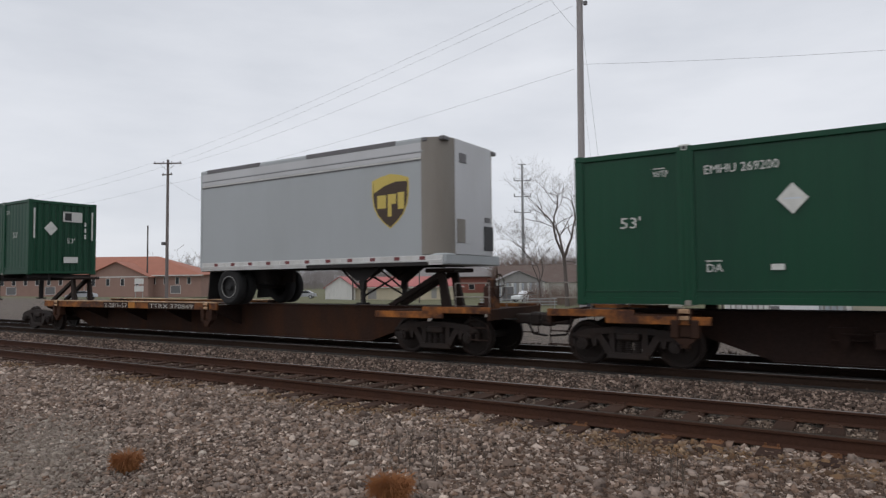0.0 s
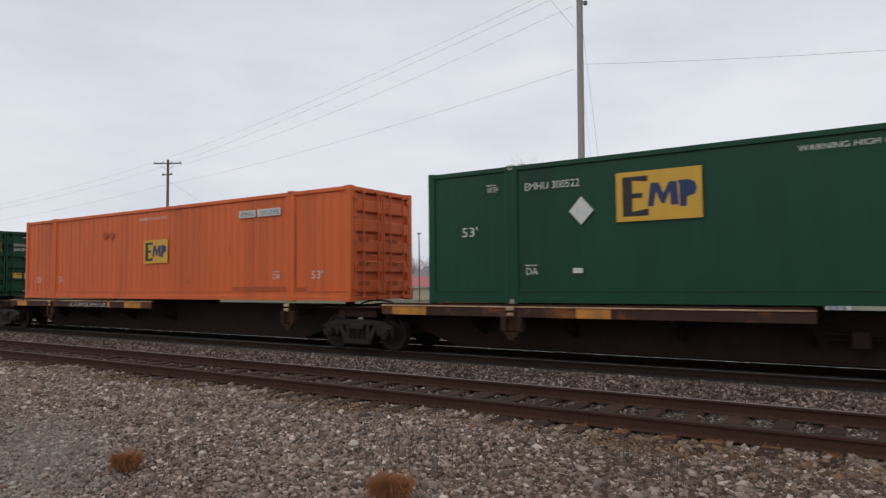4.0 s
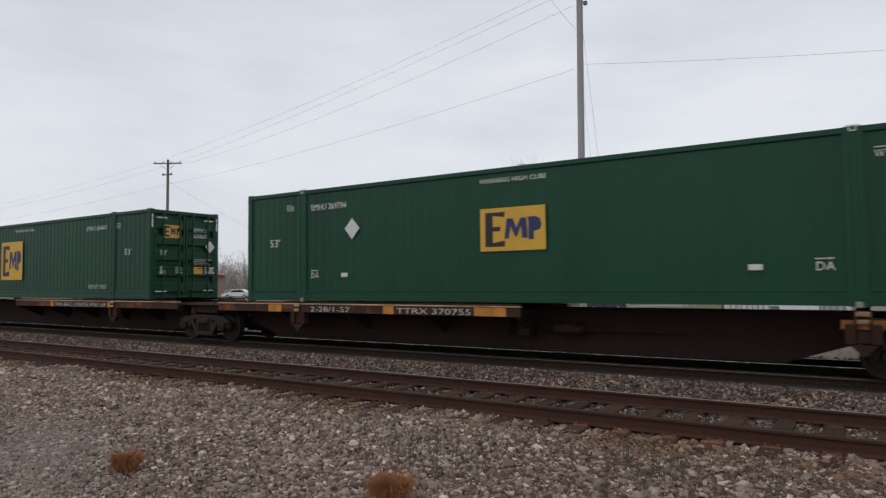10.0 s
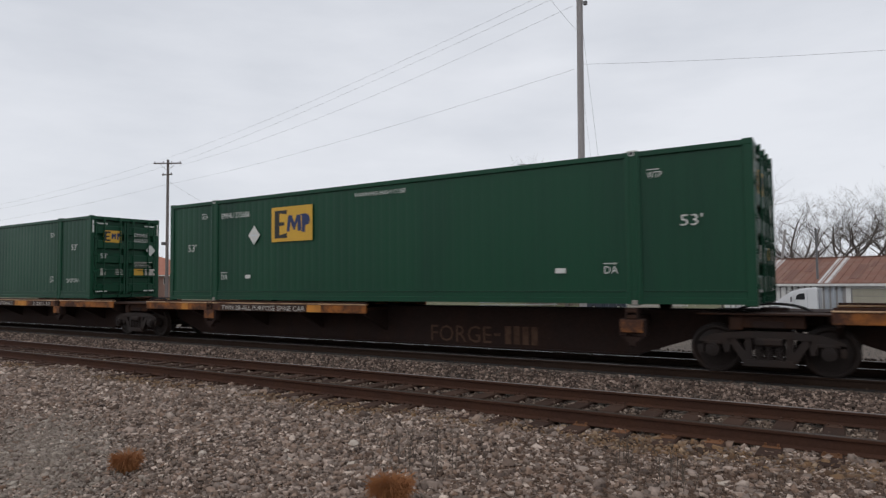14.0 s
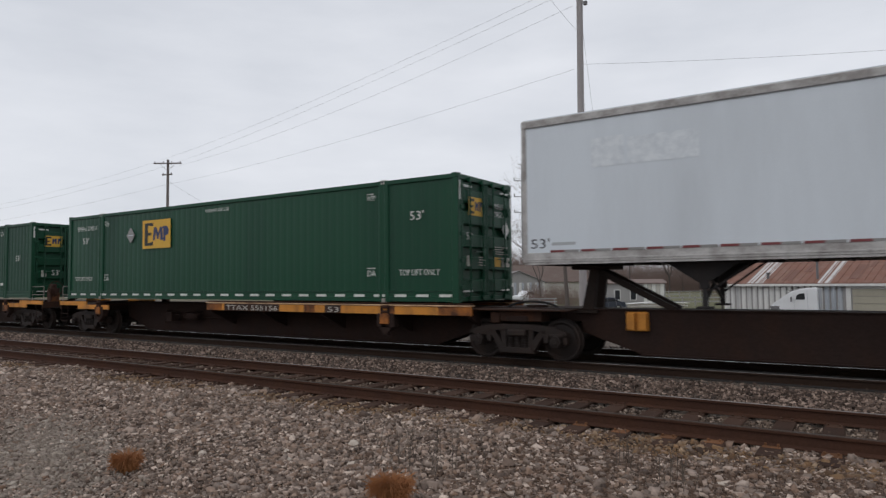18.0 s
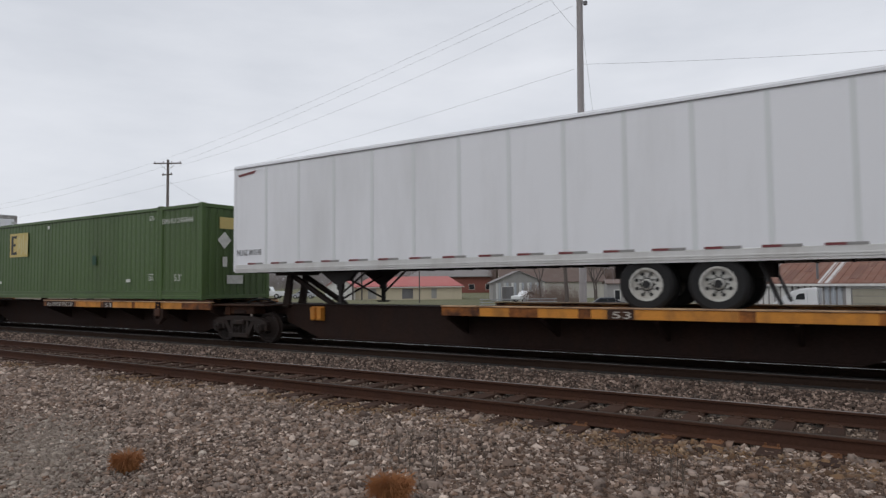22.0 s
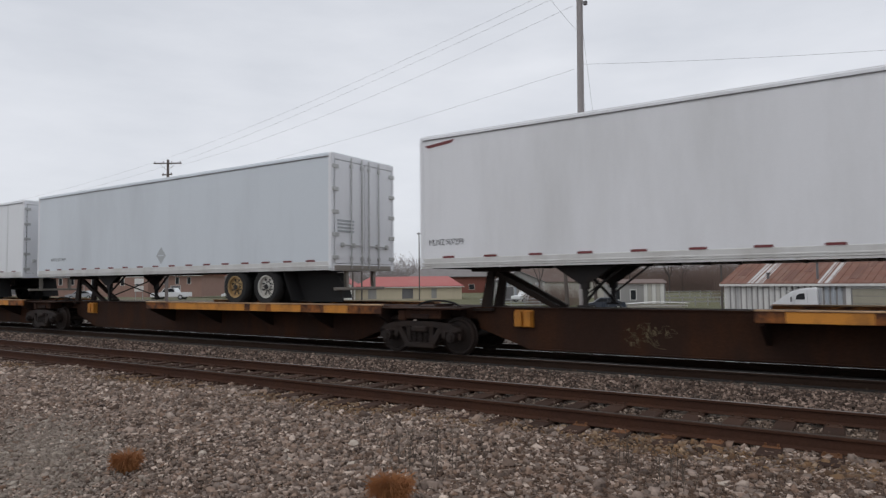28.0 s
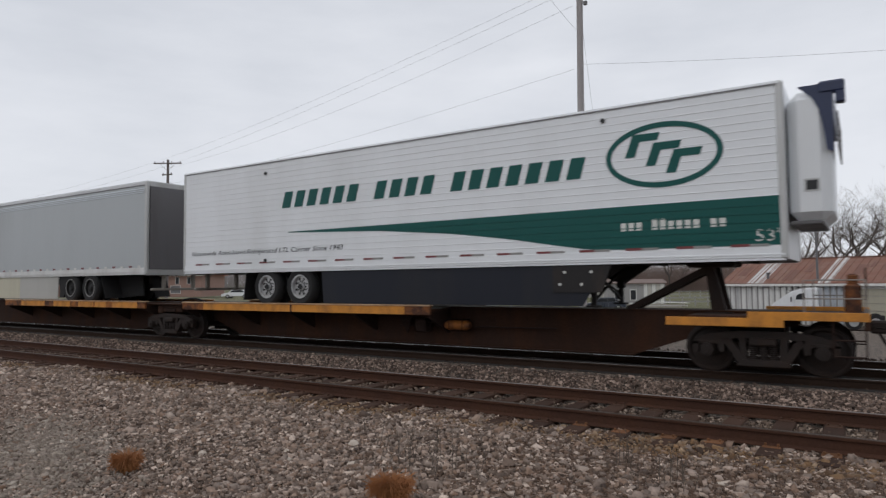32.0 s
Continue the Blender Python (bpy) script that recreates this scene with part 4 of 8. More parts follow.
def hitch(car, x, s, top=1.98, mat=None):
    """A trailer hitch: two raked legs and a fifth-wheel plate; it leans on a strut towards s."""
    h = S()
    for yy in (-0.30, 0.30):
        h.prism([(x - 0.13, 1.0), (x + 0.13, 1.0), (x + 0.08 + s * 0.16, top - 0.06), (x - 0.08 + s * 0.16, top - 0.06)], "y", yy - 0.05, yy + 0.05)
        h.beam((x + s * 1.75, yy * 0.8, 1.06), (x + s * 0.2, yy * 0.8, top - 0.12), 0.11, 0.12)
    h.box(x - 0.42 + s * 0.12, x + 0.42 + s * 0.12, -0.48, 0.48, top - 0.10, top, 0.03)
    h.box(x - 0.25, x + 0.25, -0.5, 0.5, 0.98, 1.04, 0.01)
    part("trailer_hitch", h, mat or HITCH, car, "dark raked trailer hitch")


def spine_unit(car, x0, x1, sill_right, left_coupler=False, right_coupler=False, sill_mat=None, rust=None, sill_len=0.56, taper=2.40, gap_fill=False):
    """One platform between truck centres x0 and x1 (car space). sill_right: the wheel runway lies towards x1."""
    sill_mat, rust = sill_mat or YELLOW, rust or GRIME
    L = x1 - x0
    zt = 1.05
    # fish-bellied centre beam
    sp = S()
    for yy in (-0.34, 0.34):
        sp.prism([(x0 - 0.5, zt), (x1 + 0.5, zt), (x1 + 0.5, 0.80), (x1 - 1.15, 0.80), (x1 - 1.20, 0.58), (x1 - taper, 0.18), (x0 + taper, 0.18), (x0 + 1.20, 0.58), (x0 + 1.15, 0.80), (x0 - 0.5, 0.80)], "y", yy - 0.012, yy + 0.012)
    sp.box(x0 - 0.5, x1 + 0.5, -0.40, 0.40, zt, zt + 0.02)
    sp.box(x0 + taper, x1 - taper, -0.40, 0.40, 0.16, 0.182)
    part("centre_beam", sp, rust, car)
    # runway and its outer sill
    a, b = (x1 - L * sill_len - 0.6, x1 - 0.95) if sill_right else (x0 + 0.95, x0 + L * sill_len + 0.6)
    for s in (-1, 1):
        y_out, y_in = s * 1.295, s * 0.42
        part("wheel_runway", S().box(a + 0.01, b - 0.01, *sorted((s * 1.236, y_in)), 0.985, 1.045), RUSTY, car)
        sl = S().box(a, b, *sorted((y_out, s * 1.235)), 0.908, 1.105, 0.008)
        part("side_sill", sl, sill_mat, car)
        # The pale cap colour includes the sky's sheen along the sill.
        part("sill_cap", S().box(a, b, *sorted((s * 1.318, s * 1.16)), 1.105, 1.135, 0.006), CAP, car)
        # Added dark strip that shuts out the bright slit under a container.
        if gap_fill:
            part("runway_curb", S().box(a + 0.02, b - 0.02, *sorted((s * 1.27, s * 1.20)), 1.135, 1.178, 0.004), RUSTY, car)
        n = max(2, round((b - a) / 2.2))
        br = S().prism([(s * 0.352, 0.45), (s * 1.23, 0.86), (s * 1.23, 0.98), (s * 0.352, 0.98)], "x", -0.04, 0.04).mesh("cross_bearer", GRIME)
        for i in range(n + 1):
            put("cross_bearer", br, car, Matrix.Translation((a + 0.1 + (b - a - 0.2) * i / n, 0, 0)))
    return a, b


def guide(car, x, mat=None, face=None, half=0.13):
    """A container guide and pedestal bracket on the near side."""
    g = S().box(x - 0.25, x - 0.10, -1.315, -1.10, 0.60, 0.93, 0.02).box(x + 0.10, x + 0.25, -1.315, -1.10, 0.60, 0.93, 0.02)
    g.box(x - 0.12, x - 0.07, -1.335, -1.10, 0.86, 1.13, 0.012).box(x + 0.07, x + 0.12, -1.335, -1.10, 0.86, 1.13, 0.012)
    g.box(x - 0.10, x + 0.10, -1.26, -1.10, 0.62, 1.04, 0.01).prism([(x - 0.20, 0.60), (x + 0.20, 0.60), (x + 0.09, 0.50), (x - 0.09, 0.50)], "y", -1.30, -1.16)
    g.box(x - 0.075, x + 0.075, -1.30, -1.18, 0.42, 0.51, 0.015)
    part("container_guide", g, mat or RUSTY, car)
    part("guide_cap", S().box(x - 0.10, x + 0.10, -1.345, -1.12, 1.045, 1.125, 0.012).box(x - 0.085, x + 0.085, -1.345, -1.2, 0.93, 1.0, 0.012), RUSTY if face else CAP, car, "" if face else "scuffed tan guide cap")
    if face:
        part("guide_face", S().box(x - half, x + half, -1.345, -1.312, 0.68, 0.92, 0.008), face, car, "orange guide face")
    g = S().box(x - 0.12, x + 0.12, 1.10, 1.30, 0.62, 1.13, 0.02)
    part("container_guide", g, mat or RUSTY, car)
    part("cross_tie", S().box(x - 0.1, x + 0.1, -1.2, 1.2, 0.80, 0.98), GRIME, car)


def coupler_end(car, x, s, wheel=False, bright=False):
    """End platform beyond a truck at x; s is the way it faces."""
    ym = YELLOW_FRESH if bright else YELLOW
    e = x + s * 1.55
    part("end_platform", S().box(*sorted((x - s * 1.2, e)), -1.24, 1.24, 0.96, 1.02, 0.008), RUSTY, car)
    for yy in (-1.295, 1.25):
        part("end_sill", S().box(*sorted((x - s * 1.55, x + s * 0.35)), yy, yy + 0.045, 0.84, 0.99, 0.006), ym, car)
        part("end_sill", S().box(*sorted((x - s * 0.2, e)), yy, yy + 0.045, 0.96, 1.10, 0.006), ym, car)
    part("end_beam", S().box(*sorted((e - s * 0.08, e)), -1.28, 1.28, 0.82, 1.06, 0.01), RUSTY, car)
    dr = S().box(*sorted((e, e + s * 0.42)), -0.11, 0.11, 0.70, 0.92, 0.03).box(*sorted((e + s * 0.36, e + s * 0.66)), -0.17, 0.15, 0.66, 0.96, 0.05)
    dr.beam((e + s * 0.1, -0.2, 0.8), (e + s * 0.25, -1.15, 0.86), 0.03, None, 6).path([(e + s * 0.05, 0.3, 0.85), (e + s * 0.25, 0.32, 0.45), (e + s * 0.62, 0.25, 0.42)], 0.05)
    part("coupler", dr, CAST, car)
    for yy in (-1.26, 1.26):
        st = S()
        for q in (e - s * 0.06, e - s * 0.50):
            st.beam((q, yy, 0.96), (q, yy, 0.38), 0.025, None, 6)
        for zz in (0.40, 0.66):
            st.beam((e - s * 0.06, yy, zz), (e - s * 0.50, yy, zz), 0.03, None, 6)
        part("sill_step", st, GRIME, car)
    for yy in (-1.22, 1.22):
        hr = S()
        hr.path([(e - s * 0.05, yy, 1.0), (e - s * 0.05, yy, 1.62), (e - s * 0.9, yy, 1.62), (e - s * 0.9, yy, 1.0)], 0.024)
        hr.beam((e - s * 0.05, yy, 1.32), (e - s * 0.9, yy, 1.32), 0.025, None, 6)
        part("handrail", hr, RAILING, car, "pale grey end handrail")
    if wheel:
        bw = S().box(*sorted((e - s * 0.10, e - s * 0.34)), -0.98, -0.62, 1.0, 1.55, 0.03).box(*sorted((e - s * 0.14, e - s * 0.30)), -0.90, -0.70, 1.5, 1.72, 0.03)
        part("brake_housing", bw, YELLOW_WORN, car, "worn orange handbrake housing")
        w = S()
        n = 20
        for i in range(n):
            p, q = 2 * math.pi * i / n, 2 * math.pi * (i + 1) / n
            w.beam((e - s * 0.04, -0.80 + 0.26 * math.cos(p), 1.55 + 0.26 * math.sin(p)), (e - s * 0.04, -0.80 + 0.26 * math.cos(q), 1.55 + 0.26 * math.sin(q)), 0.03, None, 6)
        for i in range(4):
            p = math.pi * i / 2
            w.beam((e - s * 0.04, -0.80, 1.55), (e - s * 0.04, -0.80 + 0.26 * math.cos(p), 1.55 + 0.26 * math.sin(p)), 0.025, None, 5)
        part("brake_wheel", w, RUSTY, car)


def joint(car, x):
    """The articulated joint over a shared truck, with its bridge plate."""
    part("joint_casting", S().box(x - 0.85, x + 0.85, -0.55, 0.55, 0.84, 1.06, 0.05).tube("z", x, 0, 0.78, 1.12, 0.24, 16).box(x - 0.25, x + 0.25, -1.05, 1.05, 0.80, 0.92, 0.02), GRIME, car)
    part("joint_cover", S().box(x - 0.56, x + 0.56, -1.02, -0.58, 0.80, 1.025, 0.02).box(x - 0.62, x - 0.40, -1.06, -0.6, 0.76, 1.0, 0.02), RUSTY, car)
    part("bridge_plate", S().box(x - 1.15, x + 1.15, -1.15, -0.50, 1.03, 1.06, 0.008).box(x - 1.15, x + 1.15, 0.50, 1.15, 1.03, 1.06, 0.008), RUSTY, car)
    pts = [(x + 0.62 * math.cos(math.pi * i / 12), -0.25, 1.02 + 0.18 * math.sin(math.pi * i / 12)) for i in range(13)]
    hs = S().sweep(pts, 0.025, 8)
    part("air_hose", hs, TYRE, car)


def under_gear(car, x, mat=None):
    """Brake reservoir, rod and a rusty triangular lever bracket on the beam's near face."""
    g = S().tube("x", -0.60, 0.655, x - 0.26, x + 0.26, 0.115, 16).tube("x", -0.60, 0.655, x - 0.34, x - 0.255, 0.07, 12, r2=0.11).tube("x", -0.60, 0.655, x + 0.255, x + 0.34, 0.11, 12, r2=0.07)
    part("brake_reservoir", g, mat or GRIME, car, "rust-streaked yellow air reservoir" if mat else "", smooth=True)
    h = S()
    for q in (x - 0.18, x + 0.18):
        h.box(q - 0.02, q + 0.02, -0.74, -0.36, 0.77, 0.80).beam((q, -0.72, 0.78), (q, -0.70, 0.55), 0.02, None, 6)
    h.beam((x - 1.7, -0.5, 0.60), (x + 2.4, -0.5, 0.64), 0.035, None, 6).beam((x - 1.6, -0.62, 0.72), (x - 0.3, -0.62, 0.68), 0.025, None, 6)
    h.box(x - 1.1, x - 0.82, -0.75, -0.45, 0.48, 0.78, 0.02).prism([(x - 1.75, 0.82), (x - 1.35, 0.82), (x - 1.5, 0.42)], "y", -0.52, -0.48)
    part("brake_rigging", h, GRIME, car)


CARS = []      # (object, x at the start)
SETS = []      # (wheelset, x in its truck)


def spine_car(trucks, flips, label, sill_mat=None, rust=None, hitches=(), first=True, last=True, bright=False, lens=None, taper=2.40, gap_fills=(), gear=-1):
    x0 = trucks[0]
    car = thing("spine_railcar", label, "railcar", (x0, TRACK_FAR, 0), "railcars of the train")
    CARS.append((car, x0))
    xs = [t - x0 for t in trucks]
    spans = []
    for i, (a, b) in enumerate(zip(xs, xs[1:])):
        spans.append(spine_unit(car, a, b, flips[i], sill_mat=sill_mat, rust=rust, sill_len=(lens[i] if lens else 0.56), taper=taper, gap_fill=i in gap_fills))
        if i in (0, len(xs) - 2) and len(xs) > 2:
            under_gear(car, a + 5.02 if flips[i] else b - 6.4, sill_mat if gear == i else None)
    for i, q in enumerate(xs):
        SETS.extend(truck(car, q))
        if 0 < i < len(xs) - 1:
            joint(car, q)
    if first:
        coupler_end(car, xs[0], -1, wheel=False, bright=bright)
    if last:
        coupler_end(car, xs[-1], 1, wheel=True, bright=bright)
    return car, xs, spans


def sill_words(car, text, x, height=0.17, width=None):
    words(text, car, x, -1.301, 0.932, height, LETTER_WORN, width=width)


# ---- the train, car by car ----
carA, _, spA = spine_car([-26.15, -8.1], [False], "yellow-silled articulated spine railcar carrying a short grey trailer", first=False, rust=RUSTY)
carB, _, spB = spine_car([-3.7, 14.25, 32.55, 50.35], [True, False, False], "three-unit articulated spine railcar with orange-yellow sills", sill_mat=YELLOW_WORN, lens=[0.56, 0.52, 0.52], gap_fills=(0, 1, 2), gear=0)
carC, _, spC = spine_car([54.45, 72.26, 90.9, 108.55], [True, True, False], "three-unit articulated spine railcar with worn orange sills", sill_mat=YELLOW_WORN, gap_fills=(0, 1, 2))
carD, _, spD = spine_car([112.75, 130.55, 149.05, 166.85], [True, False, False], "three-unit articulated spine railcar, yellow sills with white lettering", bright=True, lens=[0.60, 0.50, 0.50], gap_fills=(0, 1, 2))
carE, _, spE = spine_car([171.2, 187.7, 205.0, 222.65, 239.9, 256.75], [True, True, True, True, False], "five-unit articulated spine railcar with yellow runway sills", sill_mat=YELLOW, bright=True, gap_fills=(0, 2, 4), gear=4)
carF, _, spF = spine_car([260.9, 277.4, 294.75, 312.2, 329.4, 346.0], [True, True, True, True, False], "five-unit rusty brown articulated spine railcar under trailers", sill_mat=YELLOW, rust=RUSTY, bright=True, gear=4)
FADED = paint("faded_brown_lettering", (0.105, 0.058, 0.037), 0.85, (0.03, 0.018, 0.013), 0.9, 5.0, 0.0, fine=0.3, gloss=0.15)
GRAFFITO = paint("faded_pale_paint_marks", (0.26, 0.21, 0.12), 0.8, (0.05, 0.03, 0.02), 0.9, 5.0, 0.0, fine=0.3)
rng_ = random.Random(8)
scrawl = S()
for _ in range(26):
    u, v = 38.86 + rng_.gauss(0, 0.20), 0.55 + rng_.gauss(0, 0.09)
    for _ in range(3):
        u2, v2 = u + rng_.uniform(-0.16, 0.16), min(0.80, max(0.30, v + rng_.uniform(-0.13, 0.13)))
        scrawl.beam((u, -0.3535, v), (u2, -0.3535, v2), 0.022, 0.003)
        u, v = u2, v2
part("paint_scrawl", scrawl, GRAFFITO, carF, "pale yellowish paint scrawl")
words("FORGE", carD, 28.86, -0.354, 0.25, 0.40, FADED, width=1.65)
part("faded_letter_bar", S().box(30.62, 30.78, -0.356, -0.352, 0.42, 0.48), FADED, carD, "faded brown lettering bar")
for i in range(4):
    q = 30.90 + i * 0.215
    part("faded_letter_bar", S().box(q, q + 0.15, -0.356, -0.352, 0.25, 0.65), FADED, carD, "faded brown lettering bar")

# ---- loads ----
LOADS = []


def load(ob, x):
    LOADS.append((ob, x))
    return ob


G53 = "dark green corrugated 53-foot container with yellow emblem panel"
L = BOX_L
c = load(container(16.28, ORANGE, "faded orange corrugated 53-foot container with rust streaks", pitch=0.29, depth=0.02, lift_tops=False), 16.28)
emblem(c, 7.65, 8.90, 1.14, 1.87)
for xx in (0.90, 14.94):
    words("53'", c, xx, -0.006, 0.59, 0.21, LETTER, width=0.38)
arrow_mark(c, "DA", 2.49, 0.59, 0.15, False)
arrow_mark(c, "DA", 13.53, 0.59, 0.15, True)
words("WARNING HIGH CUBE", c, 7.36, -0.006, 2.50, 0.10, LETTER, width=1.5)
for a, b, tx in ((12.17, 12.84, "EMHU"), (12.92, 13.82, "201295")):
    plate(c, a, b, 2.30, 2.50, -0.002, WHITE_REF, "number_panel")
    words(tx, c, a + 0.08, -0.008, 2.335, 0.13, LETTER_BLACK, width=b - a - 0.16)
RUST_STAIN = paint("dark_rust_stain", (0.40, 0.085, 0.028), 0.8, (0.58, 0.12, 0.03), 0.8, 4.0, 1.0, fine=0.3)
for x, z in ((5.42, 2.13), (5.80, 2.13)):
    sheet(c, [(x - 0.16, z), (x, z - 0.15), (x + 0.16, z), (x, z + 0.15)], -0.001, RUST_STAIN, "rust_scar", t=0.002)
for x0, x1, z0, z1 in ((11.9, 14.0, 0.30, 0.39), (14.35, 14.75, 0.28, 0.37), (11.75, 11.79, 1.3, 1.55), (9.9, 9.98, 0.5, 0.58), (14.335, 14.355, 0.3, 2.3)):
    plate(c, x0, x1, z0, z1, -0.001, RUST_STAIN, "rust_scar", t=0.002)
ep = end_marks(c, "", plain=True)
for y0 in (0.3, 1.5):
    for z0 in (0.4, 0.9, 1.5):
        ep(y0, y0 + 0.4, z0, z0 + 0.12, RUST_STAIN, "rust_scar")

DIM_TAN = paint("weathered_tan_placard", (0.30, 0.25, 0.17), 0.6, (0.16, 0.13, 0.09), 0.6, 5.0, 0.0, fine=0.2)
STD = dict()
for x, num, mat, kw in (
    (-4.61, "EMHU 269200", GREEN, STD),
    (34.85, "EMHU 300522", GREEN, dict(emb=(4.32, 5.87, 1.57, 2.50), dia=(3.62, 1.84, 0.25))),
    (72.25, "EMHU 634643", GREEN_OLD, dict(emb=(6.36, 8.06, 0.71, 2.19), dia=(5.0, 2.04, 0.225), n53=(1.02, 1.45), num=(12.58, 2.34, 1.24), placard=DIM_TAN, lift_only=(2.39, 0.36, 1.15), wtp=(1.58, 2.34), da=None, small=None, warning=(7.48, 2.54, 1.42))),
    (93.08, "EMHU 269794", GREEN, STD),
    (111.93, "EMHU 606539", GREEN, dict(emb=(4.45, 5.91, 1.40, 2.30), dia=(3.73, 2.20, 0.26), n53=(0.88, 1.72), num=(0.59, 2.14, 1.16), lift_only=(0.66, 0.58, 0.88), wtp=(2.40, 2.22), da=(2.42, 0.60), small=None, warning=(7.33, 2.33, 1.52))),
    (132.68, "EMHU 275686", GREEN, dict(emb=(4.47, 5.97, 1.58, 2.50))),
    (151.25, "EMHU 640470", GREEN_OLD, dict(emb=(4.41, 5.90, 1.57, 2.50), dia=(3.81, 2.20, 0.25), wtp=(2.24, 2.44), da=None, small=(2.2, 0.50))),
    (170.17, "EMHU 274511", GREEN, dict(emb=(4.49, 5.94, 1.61, 2.50), dia=(3.83, 2.07, 0.23), n53=(0.95, 1.90), num=(0.63, 2.35, 1.19), placard=DIM_REF, lift_only=(0.49, 0.63, 1.12), wtp=(2.30, 2.43), da=(2.32, 0.62), small=None, warning=(7.58, 2.56, 1.07))),
    (240.95, "EMHU 261960", GREEN, dict(emb=(7.42, 8.89, 1.09, 1.98))),
):
    c = load(container(x, mat, G53, pitch=0.25, depth=0.005 if mat is GREEN else 0.012, worn=PALE_GOLD if "261960" in num else None, lift_tops=not ("634643" in num or "606539" in num or "640470" in num)), x)
    side_marks(c, num, **kw)
    end_marks(c, num, low="lift_only" not in kw)
    if "300522" in num:
        pale = None
        for dr in c.children:
            for q in dr.children:
                if q.name.startswith("lock_rod"):
                    if pale is None:
                        pale = q.data.copy()
                        pale.materials[0] = WHITE_REF
                    q.data = pale
    if "274511" in num:
        for i in range(26):
            plate(c, 0.25 + i * 0.62, 0.58 + i * 0.62, 0.135, 0.195, 0.004, LETTER, "reflector")

c = load(container(53.70, CREAM, "cream-white corrugated container with rust streaks and stained doors", pitch=0.155, depth=0.030, lift_tops=False, worn=GREY_DARK), 53.70)
words("UPSU 603571", c, 2.53, -0.006, 2.40, 0.13, LETTER_BLACK, width=0.75)
diamond(c, 8.18, 0.53, 0.25, -0.002, BROWN_GREY)
for xx in (1.63, 14.36):
    plate(c, xx, xx + 0.24, 0.37, 0.49, -0.002, GOLD, "notice")
    words("WTP", c, xx, -0.006, 2.31, 0.11, LETTER_BLACK, width=0.25)
    plate(c, xx, xx + 0.24, 2.46, 2.475, -0.003, LETTER_BLACK, "arrow")
words("53", c, 0.36, -0.006, 0.38, 0.14, LETTER_BLACK, width=0.22)
RUST_RUN = paint("rust_run", (0.36, 0.17, 0.06), 0.8, (0.6, 0.45, 0.28), 0.8, 5.0, 1.5, fine=0.3)
for x, z0, z1 in ((2.14, 0.4, 1.4), (14.02, 0.3, 1.5), (4.05, 0.1, 0.6), (0.12, 0.2, 1.0), (13.2, 0.25, 0.4), (2.16, 2.2, 2.6)):
    plate(c, x, x + 0.018, z0, z1, -0.001, RUST_RUN, "rust_run", t=0.002)
for i in range(4):
    plate(c, 0.62 + i * 0.30, 0.84 + i * 0.30, 2.55, 2.68, -0.001, GREY, "faded_mark", t=0.002)
ep = end_marks(c, "", plain=True)
words("UPSU", c, BOX_L + 0.012, 0.40, 2.22, 0.13, LETTER_BLACK, facing="end")
words("603571", c, BOX_L + 0.012, 0.40, 2.03, 0.13, LETTER_BLACK, facing="end")
CREAM_RUST = paint("rust_eaten_cream_paint", (0.74, 0.64, 0.48), 0.6, (0.20, 0.095, 0.04), 0.9, 2.2, 1.2, 0.15, grain=30, fine=0.2, cover=(0.50, 0.76))
rusty = {}
for ch in c.children:
    if ch.name.startswith(("door", "end_header", "end_sill")):
        if ch.data.name not in rusty:
            rusty[ch.data.name] = ch.data.copy()
            rusty[ch.data.name].materials[0] = CREAM_RUST
        ch.data = rusty[ch.data.name]
        for q in ch.children:
            if q.name.startswith("lock_rod"):
                if "rod" not in rusty:
                    rusty["rod"] = q.data.copy()
                    rusty["rod"].materials[0] = BROWN_GREY
                q.data = rusty["rod"]
plate(c, 0.2, L - 0.2, 0.10, 0.13, 0.001, RUST_RUN, "rust_edge", t=0.002)
plate(c, 0.2, L - 0.2, 0.262, 0.285, 0.0015, RUST_RUN, "rust_edge", t=0.002)

c = load(container(205.02, OLIVE, "olive-green corrugated container with half-faded yellow panel", pitch=0.25, depth=0.016, doors=False, lift_tops=False), 205.02)
emblem(c, 4.46, 5.88, 1.59, 2.50, faded=True, back=PALE_GOLD)
words("EMHU 245846", c, 14.32, -0.006, 2.34, 0.16, LETTER, width=1.52)
for xx in (0.89, 14.93):
    words("53'", c, xx, -0.006, 0.58, 0.21, LETTER, width=0.38)
arrow_mark(c, "DA", 2.43, 0.60, 0.15, False)
arrow_mark(c, "DA", L - 2.62, 0.60, 0.15, True)
arrow_mark(c, "WTP", 2.33, 2.46, 0.12, False)
arrow_mark(c, "WTP", L - 2.60, 2.46, 0.12, True)
plate(c, 3.60, 3.82, 0.56, 0.66, -0.002, LETTER, "notice")
plate(c, L - 3.85, L - 3.60, 0.56, 0.66, -0.002, LETTER, "notice")
plate(c, 10.39, 10.62, 1.17, 1.48, -0.002, GREEN, "paint_patch")
plate(c, 7.35, 7.48, 2.55, 2.66, -0.002, LETTER, "notice")
ep = end_marks(c, "", plain=True)
ep(0.62, 1.20, 2.15, 2.50, PALE_GOLD, "emblem_panel")
part("placard", S().prism([(0.55, 1.80), (0.80, 1.54), (1.05, 1.80), (0.80, 2.06)], "x", BOX_L + 0.004, BOX_L + 0.012), LETTER, c)
ep(0.74, 0.90, 1.0, 1.30, LETTER, "notice")
ep(0.9, 1.5, 0.48, 0.74, LETTER, "notice")

